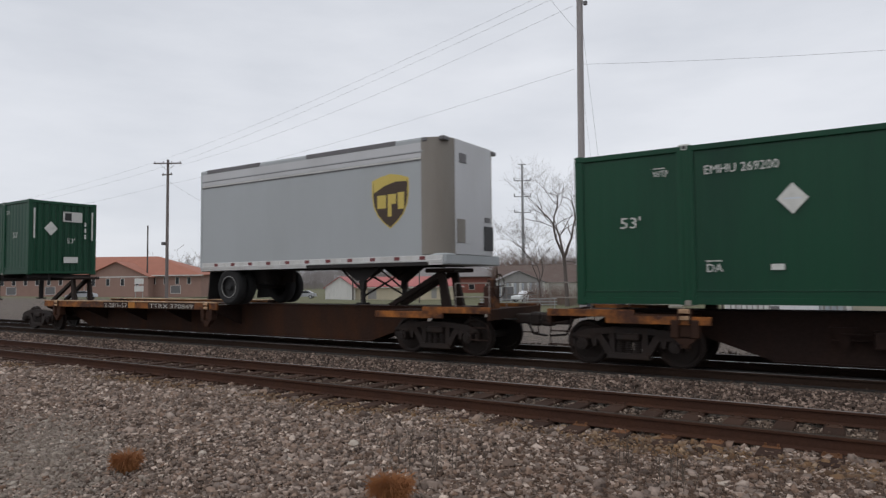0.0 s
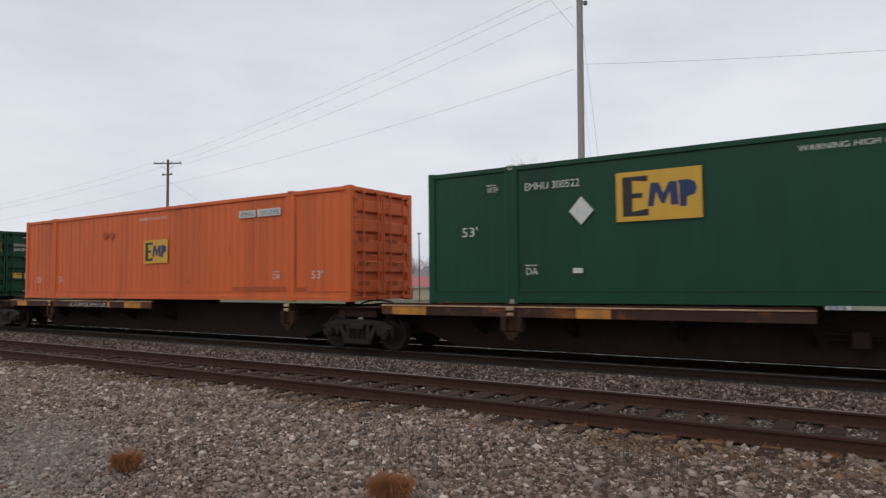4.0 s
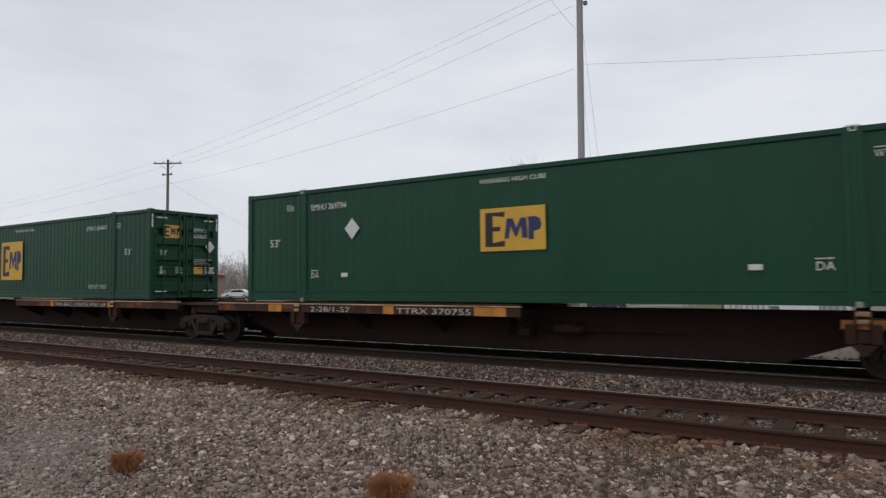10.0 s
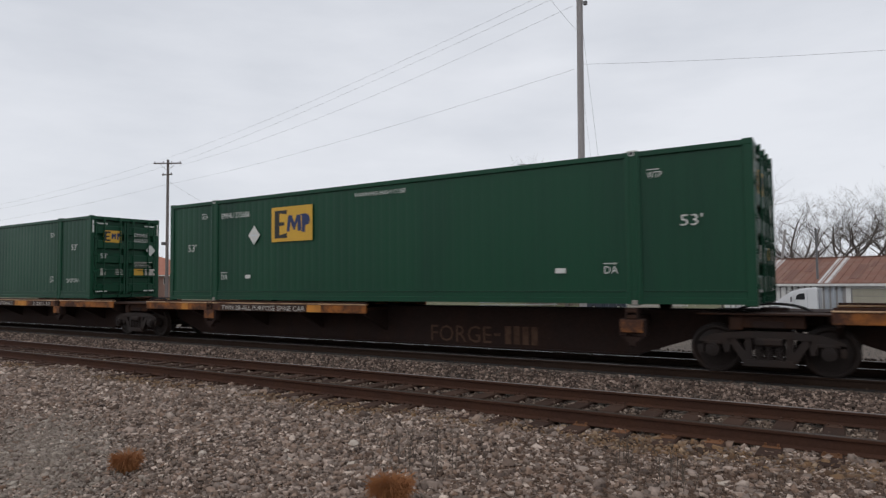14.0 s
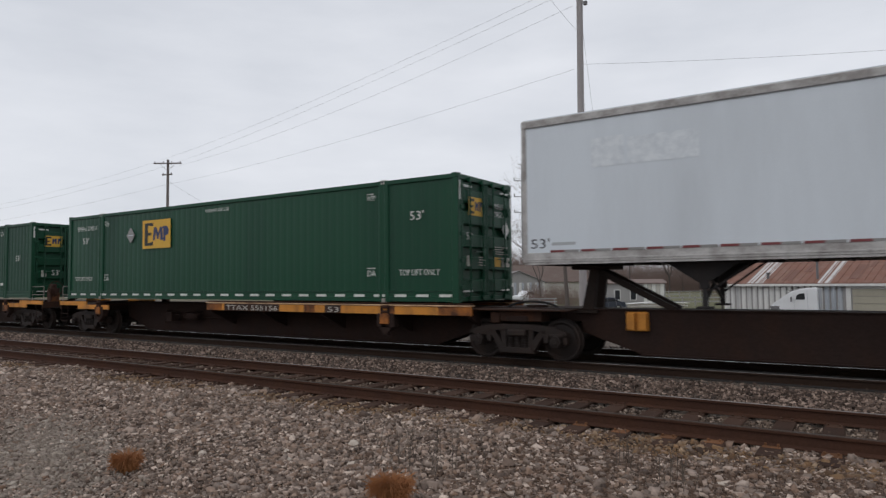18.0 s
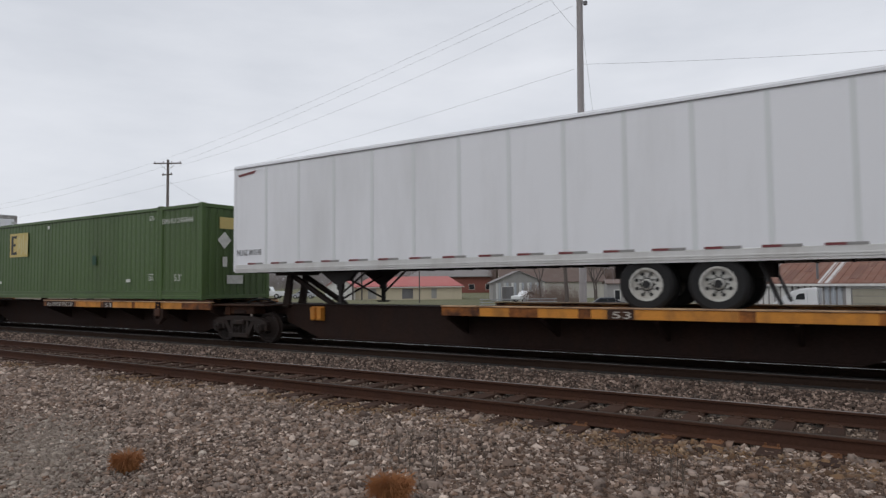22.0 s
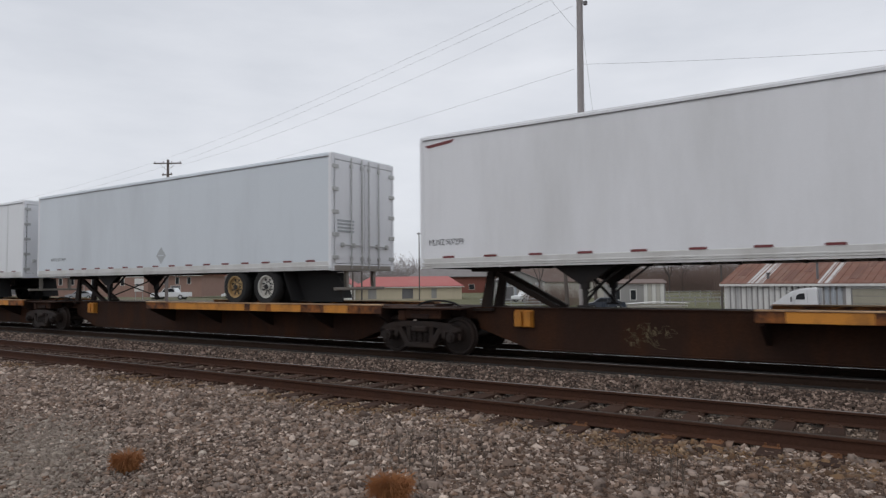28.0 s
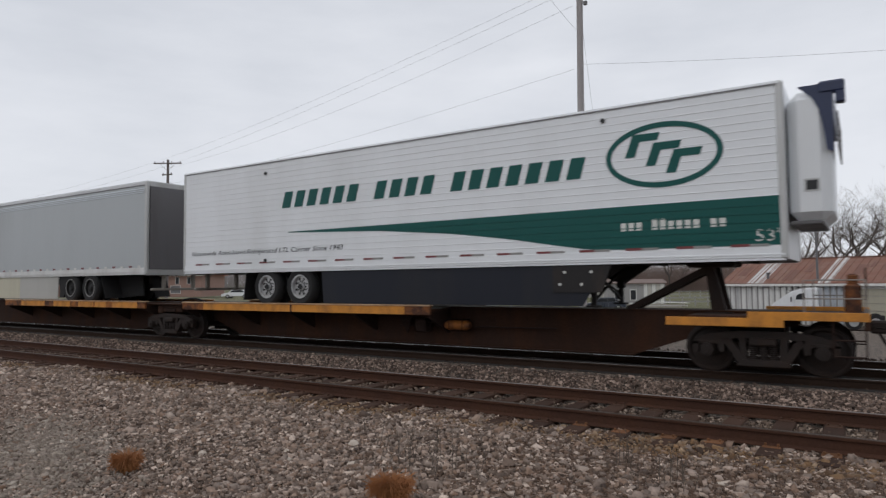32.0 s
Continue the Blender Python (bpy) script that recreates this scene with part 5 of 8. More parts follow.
# container riding on a road chassis
c = load(container(-42.74, GREEN, "dark green container on a black road chassis", pitch=0.25, depth=0.022, z=2.09, doors=False), -42.74)
side_marks(c, "EMHU 284157")
ep = end_marks(c, "", plain=True)
p = ep(1.25, 2.0, 2.10, 2.50, WHITE_REF, "emblem_panel")
part("emblem_block", S().box(BOX_L + 0.010, BOX_L + 0.014, 1.32, 1.58, 2.15, 2.45), INK, p)
for z0 in (1.45, 1.7, 1.95):
    ep(2.1, 2.16, z0, z0 + 0.17, LETTER, "notice")
part("placard", S().prism([(0.55, 1.80), (0.80, 1.52), (1.05, 1.80), (0.80, 2.08)], "x", BOX_L + 0.004, BOX_L + 0.012), LETTER, c)
words("53'", c, BOX_L + 0.010, 1.40, 1.25, 0.20, LETTER, facing="end")
for y0 in (0.16, 2.38):
    ep(y0, y0 + 0.06, 1.4, 2.55, LETTER, "reflector")
ep(1.3, 1.85, 0.46, 0.70, LETTER, "notice")
ch = S()
for yy in (0.85, WIDTH - 0.85):
    ch.box(0.0, 16.1, yy - 0.05, yy + 0.05, -0.22, 0.0)
for q in (0.1, 2.0, 5.0, 8.0, 11.0, 14.0, 16.0):
    ch.box(q - 0.06, q + 0.06, 0.1, WIDTH - 0.1, -0.12, 0.0)
part("chassis_frame", ch, UNDER, c)
for q in (1.6, 2.85):
    road_wheel(c, q, -0.53, RIM_DARK)
lg = S()
for yy in (0.45, WIDTH - 0.45):
    lg.box(12.7, 12.85, yy - 0.07, yy + 0.07, -0.95, -0.1, 0.01).box(12.6, 12.95, yy - 0.12, yy + 0.12, -1.0, -0.95)
part("landing_leg", lg, UNDER, c)

# short grey trailer, nose to the right
t = load(trailer(-16.22, 8.53, GREY, "short grey box trailer with gold-and-brown shield emblem", nose_left=False, z0=2.06, z1=4.97, axles=1, wheel_at=1.22, leg_at=5.85, rim=RIM_DARK, roof_band=0.34, top_mat=GREY, corner=GREY, nose_posts=False), -16.22)
for k in (1, -1):
    q = [(7.93, -0.004), (8.12, 0.004), (8.28, 0.06), (8.42, 0.17), (8.52, 0.33), (8.56, 0.50), (8.50, 0.50), (8.44, 0.36), (8.36, 0.22), (8.24, 0.13), (8.10, 0.07), (7.93, 0.05)]
    part("rounded_nose", S().prism(q, "z", 2.28, 4.95), BROWN_GREY, t, "stained rounded nose corner", True, Matrix.Identity(4) if k == 1 else Matrix.Translation((0, WIDTH, 0)) @ Matrix.Diagonal((1, -1, 1, 1)))
    part("nose_cap", S().box(7.95, 8.1, -0.02, 0.1, 4.86, 4.96, 0.02).box(8.38, 8.52, 0.05, 0.3, 4.86, 4.96, 0.02), GREY_DARK, t, m=Matrix.Identity(4) if k == 1 else Matrix.Translation((0, WIDTH, 0)) @ Matrix.Diagonal((1, -1, 1, 1)))
part("nose_wall", S().box(8.50, 8.57, 0.45, WIDTH - 0.45, 2.28, 4.95, 0.01), PALE_GREY, t)
for a, b in ((0.3, 2.55), (4.3, 7.2)):
    part("roof_flap", S().box(a, b, -0.008, 0.06, 4.86, 4.975, 0.01), GREY_DARK, t, "dark torn strip along the roof edge")
part("nose_apron", S().box(8.1, 8.56, 0.02, WIDTH - 0.02, 2.04, 2.30, 0.03), GREY, t)
for a, b, z, h, mt in ((0.62, 0.92, 4.42, 0.22, GREY_DARK), (0.5, 0.85, 2.55, 0.55, BROWN_GREY), (1.75, 2.2, 2.40, 0.60, INK), (1.80, 2.05, 3.1, 0.12, GREY_DARK)):
    part("nose_panel", S().box(8.57, 8.59, a, b, z, z + h, 0.006), mt, t)
shield(t, 7.03, 3.56, 1.30)
for i in range(22):
    part("reflector", S().box(0.3 + i * 0.36, 0.46 + i * 0.36, -0.006, 0.004, 2.14, 2.24), RED_REF if i % 2 else WHITE_REF, t)
part("front_rail", S().box(4.3, 8.1, -0.004, 0.1, 2.02, 2.12, 0.01), UNDER, t)
part("seam", S().box(0.1, 7.93, -0.004, 0.02, 4.44, 4.46), GREY_DARK, t)
part("seam", S().box(0.1, 7.93, -0.006, 0.02, 4.47, 4.51), WHITE_REF, t)
part("upper_panel", S().box(0.1, 7.93, -0.003, 0.02, 4.52, 4.85), PALE_GREY, t, "paler upper side panel")

# long white trailers
SCAR = paint("faded_decal_scar", (0.70, 0.735, 0.76), 0.4, (0.52, 0.56, 0.60), 0.7, 5.0, 0.0, fine=0.08, cover=(0.40, 0.62))
SKIRT_WHITE = paint("dusty_white_skirt", (0.64, 0.63, 0.59), 0.45, (0.42, 0.39, 0.33), 0.5, 0.8, 0.2, fine=0.06)
HEM = paint("dark_rubber_hem", (0.10, 0.10, 0.115), 0.6, (0.18, 0.17, 0.16), 0.4, 2.0, 0.0, fine=0.1)
t = load(trailer(187.98, 16.15, WHITE_COOL, "plain white 53-foot box trailer, scuffed skin", z0=2.0, z1=4.97, wheel_at=11.15, leg_at=3.45, rim=RIM_DARK, flap=13.15, reflect=(24, True), rail_h=0.22, roof_band=0.17, top_mat=RAIL_DIRTY, bottom_mat=RAIL_DIRTY, corner=RAIL_DIRTY), 187.98)
rear_doors(t, 16.15, 2.0, 4.97, WHITE, rods=1)
words("53'", t, 0.18, 0.008, 2.31, 0.20, LETTER_BLACK, width=0.4)
plate(t, 0.65, 1.15, 2.36, 2.42, 0.012, GREY, "notice")
plate(t, 1.51, 2.15, 3.85, 4.42, 0.012, SCAR, "pale_patch")
plate(t, 2.22, 3.5, 3.85, 4.36, 0.012, SCAR, "pale_patch")
part("hatch_outline", S().box(14.84, 15.98, 0.004, 0.012, 2.75, 2.77).box(14.84, 14.86, 0.004, 0.012, 2.2, 2.75), GREY, t)

t = load(trailer(222.66, 16.15, WHITE, "white plate-sided 53-foot trailer with white wheel rims", seams=13, z0=1.98, z1=4.97, wheel_at=11.47, leg_at=3.65, rim=RIM_WHITE, reflect=(17, True), corner=WHITE), 222.66)
rear_doors(t, 16.15, 1.98, 4.97, WHITE, rods=1)
words("MLNZ 800245", t, 0.16, 0.004, 2.44, 0.16, LETTER_BLACK, width=0.98)
sheet(t, [(0.2, 4.70), (0.95, 4.78), (0.85, 4.70), (0.25, 4.64)], 0.008, RED_REF, "red_mark")

t = load(trailer(260.25, 16.15, WHITE_PURE, "white 53-foot trailer with full-length pale side skirt", seams=13, z0=2.0, z1=4.97, wheel_at=11.6, leg_at=3.4, rim=RIM_WHITE, reflect=(16, False), corner=WHITE), 260.25)
rear_doors(t, 16.15, 2.0, 4.97, WHITE, rods=2)
words("MEDZ 288421", t, 0.22, 0.004, 2.85, 0.15, LETTER_BLACK, width=0.95)
part("side_skirt", S().prism([(4.75, 1.98), (11.14, 1.98), (10.94, 1.385), (4.93, 1.385)], "y", 0.05, 0.075), SKIRT_WHITE, t, "white side skirt panel")
part("skirt_hem", S().prism([(4.93, 1.385), (10.94, 1.385), (10.87, 1.19), (5.0, 1.19)], "y", 0.046, 0.08), HEM, t, "dark grey rubber skirt hem")
part("skirt_lamp", S().box(7.75, 8.25, 0.02, 0.06, 1.86, 1.98, 0.02), PALE_GOLD, t)

t = load(trailer(277.50, 14.75, WHITE_COOL, "white 48-foot trailer with hazard diamond, one rusty rim", z0=2.0, z1=4.97, wheel_at=11.06, leg_at=4.15, rims=(RIM_RUST, RIM_WHITE), bumper_mat=BROWN_GREY, reflect=(17, False), rail_h=0.20, corner=WHITE), 277.50)
rear_doors(t, 14.75, 2.0, 4.97, WHITE, rods=2)
words("XTRZ 871959", t, 1.0, 0.008, 2.53, 0.11, LETTER_BLACK, width=1.0)
diamond(t, 7.66, 2.55, 0.24, 0.012, GREY)
part("mud_guard", S().prism([(12.55, 2.0), (14.35, 2.0), (14.62, 1.62), (14.62, 1.16), (12.75, 1.16)], "y", 0.55, 0.60), TYRE, t, "black rubber mud guard")
for i in range(4):
    part("notice", S().box(14.755, 14.762, 0.22, 0.85, 2.95 + i * 0.09, 3.0 + i * 0.09), GREY, t)
part("rust_stain", S().box(14.762, 14.768, 0.1, 2.4, 1.97, 2.10), BROWN_GREY, t)

t = load(trailer(294.95, 16.15, WHITE, "white smooth-sided 53-foot trailer with red mark, clean rims", z0=1.98, z1=4.97, wheel_at=12.12, leg_at=3.75, rim=RIM_WHITE, reflect=(15, False), corner=WHITE), 294.95)
rear_doors(t, 16.15, 1.98, 4.97, WHITE, rods=1)
part("mud_guard", S().prism([(13.75, 1.98), (14.35, 1.98), (14.62, 1.60), (14.62, 1.18), (13.9, 1.16)], "y", 0.55, 0.60), TYRE, t, "black rubber mud guard")
words("MLNZ 907299", t, 0.25, 0.004, 2.47, 0.14, LETTER_BLACK, width=0.9)
sheet(t, [(0.15, 4.74), (0.95, 4.82), (0.85, 4.74), (0.25, 4.68)], 0.008, RED_REF, "red_mark")

t = load(trailer(312.33, 16.15, GREY, "grey 53-foot box trailer with shield emblem and pale skirt", z0=2.0, z1=4.97, wheel_at=11.54, leg_at=3.5, rim=RIM_DARK, roof_band=0.13, top_mat=PALE_GREY, corner=ALU), 312.33)
for i in range(33):
    part("reflector", S().box(0.35 + i * 0.48, 0.50 + i * 0.48, -0.008, 0.004, 2.205, 2.265), RED_REF if i % 2 else WHITE_REF, t)
part("upper_band", S().box(0.1, 16.05, 0.0, 0.02, 4.60, 4.62).box(0.1, 16.05, 0.0, 0.02, 4.66, 4.68).box(0.1, 16.05, 0.0, 0.02, 4.72, 4.75), WHITE_COOL, t)
part("mud_guard", S().prism([(10.72, 1.98), (11.2, 1.98), (11.05, 1.6), (11.02, 1.22), (10.72, 1.22)], "y", 0.10, 0.14), TYRE, t, "black rubber mud guard")
part("mud_guard", S().prism([(13.2, 1.98), (14.85, 1.98), (14.95, 1.3), (13.35, 1.2)], "y", 0.70, 0.75), TYRE, t, "black rubber mud guard")
part("rear_panel", S().box(16.10, 16.16, 0.13, WIDTH - 0.13, 2.15, 4.80, 0.01), GREY_DARK, t, "dark grey roll-up rear door")
shield(t, 1.68, 3.58, 1.31)
words("53'", t, 0.33, 0.008, 2.61, 0.15, LETTER_BLACK, width=0.36)
part("side_skirt", S().box(4.50, 7.84, 0.05, 0.075, 1.18, 2.0, 0.004), PALE_SKIRT, t, "pale cream side skirt")
part("side_skirt", S().prism([(7.86, 2.0), (10.72, 2.0), (10.68, 1.18), (7.86, 1.18)], "y", 0.055, 0.08), GREY_SKIRT, t, "grey side skirt")

# ribbed refrigerated trailer, nose to the right
t = load(trailer(330.36, 16.10, WHITE_PURE, "white ribbed refrigerated trailer with dark green bars and stripe", nose_left=False, z0=1.98, z1=4.99, wheel_at=3.57, leg_at=12.6, rim=RIM_STEEL, reflect=(17, True), ribbed=True, roof_band=0.06, corner=ALU, bottom_mat=WHITE_PURE, rail_h=0.22), 330.36)
for a, b, n in ((4.21, 6.91, 6), (7.33, 9.14, 4), (9.50, 12.68, 7)):
    w = (b - a) / n
    for i in range(n):
        q = a + i * w
        sheet(t, [(q, 3.65), (q + w * 0.66, 3.65), (q + w * 0.66 + 0.12, 4.07), (q + 0.12, 4.07)], 0.010, FOREST, "green_block", t=0.008)
# the stripe follows the ribs: one strip for each sheet between grooves
def sw_lo(x):
    return float(np.interp(x, [4.45, 7.5, 9.55, 10.95, 11.9, 12.73, 13.6, 16.0], [2.99, 2.88, 2.71, 2.53, 2.37, 2.24, 2.22, 2.22]))


def sw_hi(x):
    return float(np.interp(x, [4.45, 9.55, 16.0], [3.01, 3.02, 3.05]))


sw = [4.45 + (16.0 - 4.45) * i / 40 for i in range(41)]
sheet(t, [(q, sw_lo(q)) for q in sw] + [(q, sw_hi(q)) for q in reversed(sw)], 0.009, FOREST, "green_swoosh", "dark green swoosh stripe", t=0.005)
for i in range(1, 6):
    z = 2.20 + i * (4.89 - 2.20) / 19 - 0.012
    if z < 3.04:
        x0 = next((q for q in sw if sw_lo(q) < z), None)
        if x0:
            part("rib_line", S().box(x0, 15.98, -0.004, 0.006, z - 0.004, z + 0.010), FOREST, t)
ring = S()
n = 48
cx, cz, ra, rb = 14.10, 3.95, 1.05, 0.605
for i in range(n):
    p, q = 2 * math.pi * i / n, 2 * math.pi * (i + 1) / n
    ring.prism([(cx + ra * math.cos(p), cz + rb * math.sin(p)), (cx + ra * math.cos(q), cz + rb * math.sin(q)), (cx + (ra - 0.10) * math.cos(q), cz + (rb - 0.10) * math.sin(q)), (cx + (ra - 0.10) * math.cos(p), cz + (rb - 0.10) * math.sin(p))], "y", 0.002, 0.010)
part("green_oval", ring, FOREST, t, "dark green oval ring")
for q, z, w in ((13.42, 3.95, 0.50), (13.80, 3.76, 0.50), (14.16, 3.60, 0.50)):
    sheet(t, [(q, z), (q + 0.18, z), (q + 0.28, z + 0.28), (q + w + 0.1, z + 0.28), (q + w + 0.15, z + 0.42), (q + 0.15, z + 0.42)], 0.010, FOREST, "green_block", t=0.008)
for i in range(13):
    if i not in (3, 10):
        plate(t, 13.31 + i * 0.145, 13.41 + i * 0.145, 2.57, 2.72 + (0.05 if i in (4, 5) else 0), 0.003, LETTER, "web_bar")
words("53'", t, 15.60, 0.002, 2.29, 0.21, WHITE_REF, width=0.36)
words("Nationwide Asset-based Refrigerated LTL Carrier Since 1943", t, 0.41, 0.004, 2.48, 0.13, DARK_SKIRT, width=5.93, shear=0.25)
part("side_skirt", S().prism([(5.6, 1.95), (12.9, 1.95), (12.75, 1.55), (12.5, 1.15), (5.66, 1.15)], "y", 0.05, 0.08), DARK_SKIRT, t, "dark side skirt panel")
part("skirt_plate", S().prism([(11.9, 1.95), (13.1, 1.95), (12.9, 1.42), (11.9, 1.42)], "y", 0.03, 0.06), UNDER, t)
for q, z in ((12.05, 1.58), (12.5, 1.58), (12.15, 1.82), (12.7, 1.82)):
    part("bolt_light", S().tube("y", q, z, 0.02, 0.03, 0.03, 8), WHITE_REF, t)
part("reefer_unit", S().box(16.12, 16.76, 0.20, WIDTH - 0.20, 2.60, 4.80, 0.16), WHITE_PURE, t, "white refrigeration unit housing")
part("reefer_grille", S().prism([(0.20, 4.86), (WIDTH - 0.20, 4.86), (WIDTH - 0.20, 4.35), (WIDTH - 0.6, 4.20), (WIDTH / 2, 4.15), (0.6, 4.20), (0.20, 4.35)], "x", 16.60, 16.80), BLUE_DARK, t, "dark blue refrigeration grille")
part("reefer_side_grille", S().prism([(16.30, 4.86), (16.80, 4.86), (16.80, 3.72), (16.70, 3.76), (16.655, 4.15), (16.60, 4.45), (16.50, 4.66), (16.40, 4.76)], "y", 0.18, 0.225), BLUE_DARK, t)
for k in range(6):
    part("grille_slat", S().box(16.845, 16.87, 0.3, WIDTH - 0.3, 3.80 + k * 0.11, 3.86 + k * 0.11), GREY_DARK, t)
part("reefer_bracket", S().box(16.6, 16.98, 0.16, 0.34, 4.70, 4.90, 0.03).box(16.84, 16.98, 0.16, 0.34, 4.52, 4.72, 0.02), BLUE_DARK, t)
part("reefer_window", S().box(16.38, 16.55, 0.185, 0.205, 3.12, 3.28), INK, t)
part("window_frame", S().box(16.35, 16.58, 0.19, 0.204, 3.09, 3.31), ALU, t)
part("reefer_tray", S().box(16.12, 16.62, 0.30, WIDTH - 0.30, 2.55, 2.62, 0.02), GREY_DARK, t)
for q, z in ((3.58, 4.65), (3.58, 2.28), (13.0, 4.73)):
    part("marker_lamp", S().tube("y", q, z, -0.02, 0.01, 0.045, 8), INK, t)

# hitches under the trailer noses, and lettering on the sills
for car, q, s, o in ((carA, -8.25, -1, -26.15), (carE, 189.0, 1, 171.2), (carE, 223.75, 1, 171.2), (carF, 261.45, 1, 260.9), (carF, 278.5, 1, 260.9), (carF, 296.1, 1, 260.9), (carF, 313.5, 1, 260.9), (carF, 345.2, -1, 260.9), (carA, -25.0, -1, -26.15)):
    hitch(car, q - o, s)
for car, o, rows_ in (
    (carA, -26.15, (("2-28/1-57", -21.21, 1.3), ("TTRX 370849", -18.68, 2.15))),
    (carB, -3.7, (("TTRX 552300", 4.55, 1.46), ("1-28/1-57", 7.74, 1.12), ("ALL PURPOSE SPINE CAR", 19.51, 2.3))),
    (carC, 54.45, (("TTRX 370755", 62.78, 2.0), ("2-28/1-57", 66.6, 1.4), ("TWN 28-ALL PURPOSE SPINE CAR", 82.8, 3.3), ("2-28/1-57", 95.45, 1.32), ("TTRX 370755", 98.2, 2.0))),
    (carD, 112.75, (("TTRX 370662", 120.5, 2.2), ("2-28/1-57", 124.3, 1.26), ("TWN 28-ALL PURPOSE SPINE CAR", 135.11, 3.26))),
    (carE, 171.2, (("TTAX 555156", 178.72, 2.06), ("53", 182.56, 0.37), ("53", 199.3, 0.4), ("ALL PURPOSE SPINE CAR", 212.45, 1.75), ("53", 216.2, 0.4), ("53", 233.48, 0.36), ("53", 244.29, 0.39), ("TTAX 555156", 246.43, 2.0))),
):
    for tx, q, w in rows_:
        b = plate(car, q - o - 0.08, q - o + w + 0.08, 0.912, 1.10, -1.2955, FIELD, "letter_field")
        sill_words(car, tx, q - o, 0.135, w)
for car, o, qs in ((carA, -26.15, (-24.3, -15.9)), (carB, -3.7, (-2.6, 9.75, 18.2, 30.36, 36.9, 48.8)), (carC, 54.45, (55.7, 67.9, 74.3, 86.5, 95.0, 107.3)), (carD, 112.75, (113.9, 126.1, 134.6, 146.8, 153.2, 165.6)), (carE, 171.2, (172.2, 184.4, 207.0, 219.2, 242.9, 255.2))):
    for q in qs:
        guide(car, q - o, GRIME if car in (carD, carE) else RUSTY, YELLOW if car in (carD, carE) else None, 0.21 if car is carD else 0.13)
for car, o, qs in ((carE, 171.2, (190.05, 225.05)), (carF, 260.9, (279.75, 297.1, 314.55))):
    for q in qs:
        b = q - o
        part("hitch_bracket", S().box(b - 0.20, b - 0.03, -0.50, -0.354, 0.66, 0.99, 0.012).box(b + 0.04, b + 0.20, -0.50, -0.354, 0.66, 0.99, 0.012).box(b - 0.22, b + 0.22, -0.42, -0.352, 0.64, 1.02, 0.008), YELLOW_FRESH, car, "bright yellow hitch bracket")
random.seed(11)
for car, sp in ((carA, spA), (carB, spB), (carC, spC), (carD, spD), (carE, spE), (carF, spF)):
    for a, b in sp:
        late = car is carE or car is carF
        for i in range(6 if late else 3):
            w = random.uniform(0.6, 1.7) if late else random.uniform(0.3, 0.9)
            q = a + 0.2 + (b - a - 0.4 - w) * (i + random.uniform(0.1, 0.9)) / 6 if late else random.uniform(a + 0.2, b - 1.2)
            part("yellow_patch", S().box(q, q + w, -1.2985, -1.294, 0.915, 1.098), YELLOW_FRESH, car)


# ---- ground, tracks and ballast ----
def smooth01(a, b, v):
    u = min(1.0, max(0.0, (v - a) / (b - a)))
    return u * u * (3 - 2 * u)


def ground_z(x, y):
    """Height of the one ground sheet: ballast bed by the tracks, lower land beyond."""
    land = -1.75 + 1.05 * smooth01(-48, -78, x) * smooth01(98, 70, y)
    z = -0.16
    if y > 15.2:
        z += (-0.30 - z) * smooth01(15.2, 17.0, y)
    if y > 22:
        z += (land - z) * smooth01(22, 36, y)
    if y < 4.2:
        z -= 0.10 * smooth01(4.2, 2.0, y)
    if 6.6 < y < 10.2:
        z -= 0.035 * smooth01(6.6, 7.4, y) * smooth01(10.2, 9.6, y)
    if 10.2 < y < 11.8:
        z -= 0.02
    return z


def ground_sheet():
    xs = [-3000, -1200, -600, -350, -250] + list(range(-200, -40, 8)) + list(range(-40, 24, 2)) + [24, 32, 44, 60, 100, 200, 500, 1500]
    ys = [-600, -200, -60, -25, -10, -4, 0, 1, 2, 3, 4, 5, 6, 7, 8, 9, 10, 10.6, 11.4, 12, 13, 14, 15, 15.6, 16.2, 17, 18.5, 20, 22, 24, 26, 28, 31, 34, 37, 42, 50, 60, 70, 80, 90, 100, 115, 135, 160, 200, 300, 600, 1500, 3500]
    v = [(x, y, ground_z(x, y)) for y in ys for x in xs]
    n = len(xs)
    f = [(j * n + i, j * n + i + 1, (j + 1) * n + i + 1, (j + 1) * n + i) for j in range(len(ys) - 1) for i in range(n - 1)]
    return S().add(v, f)


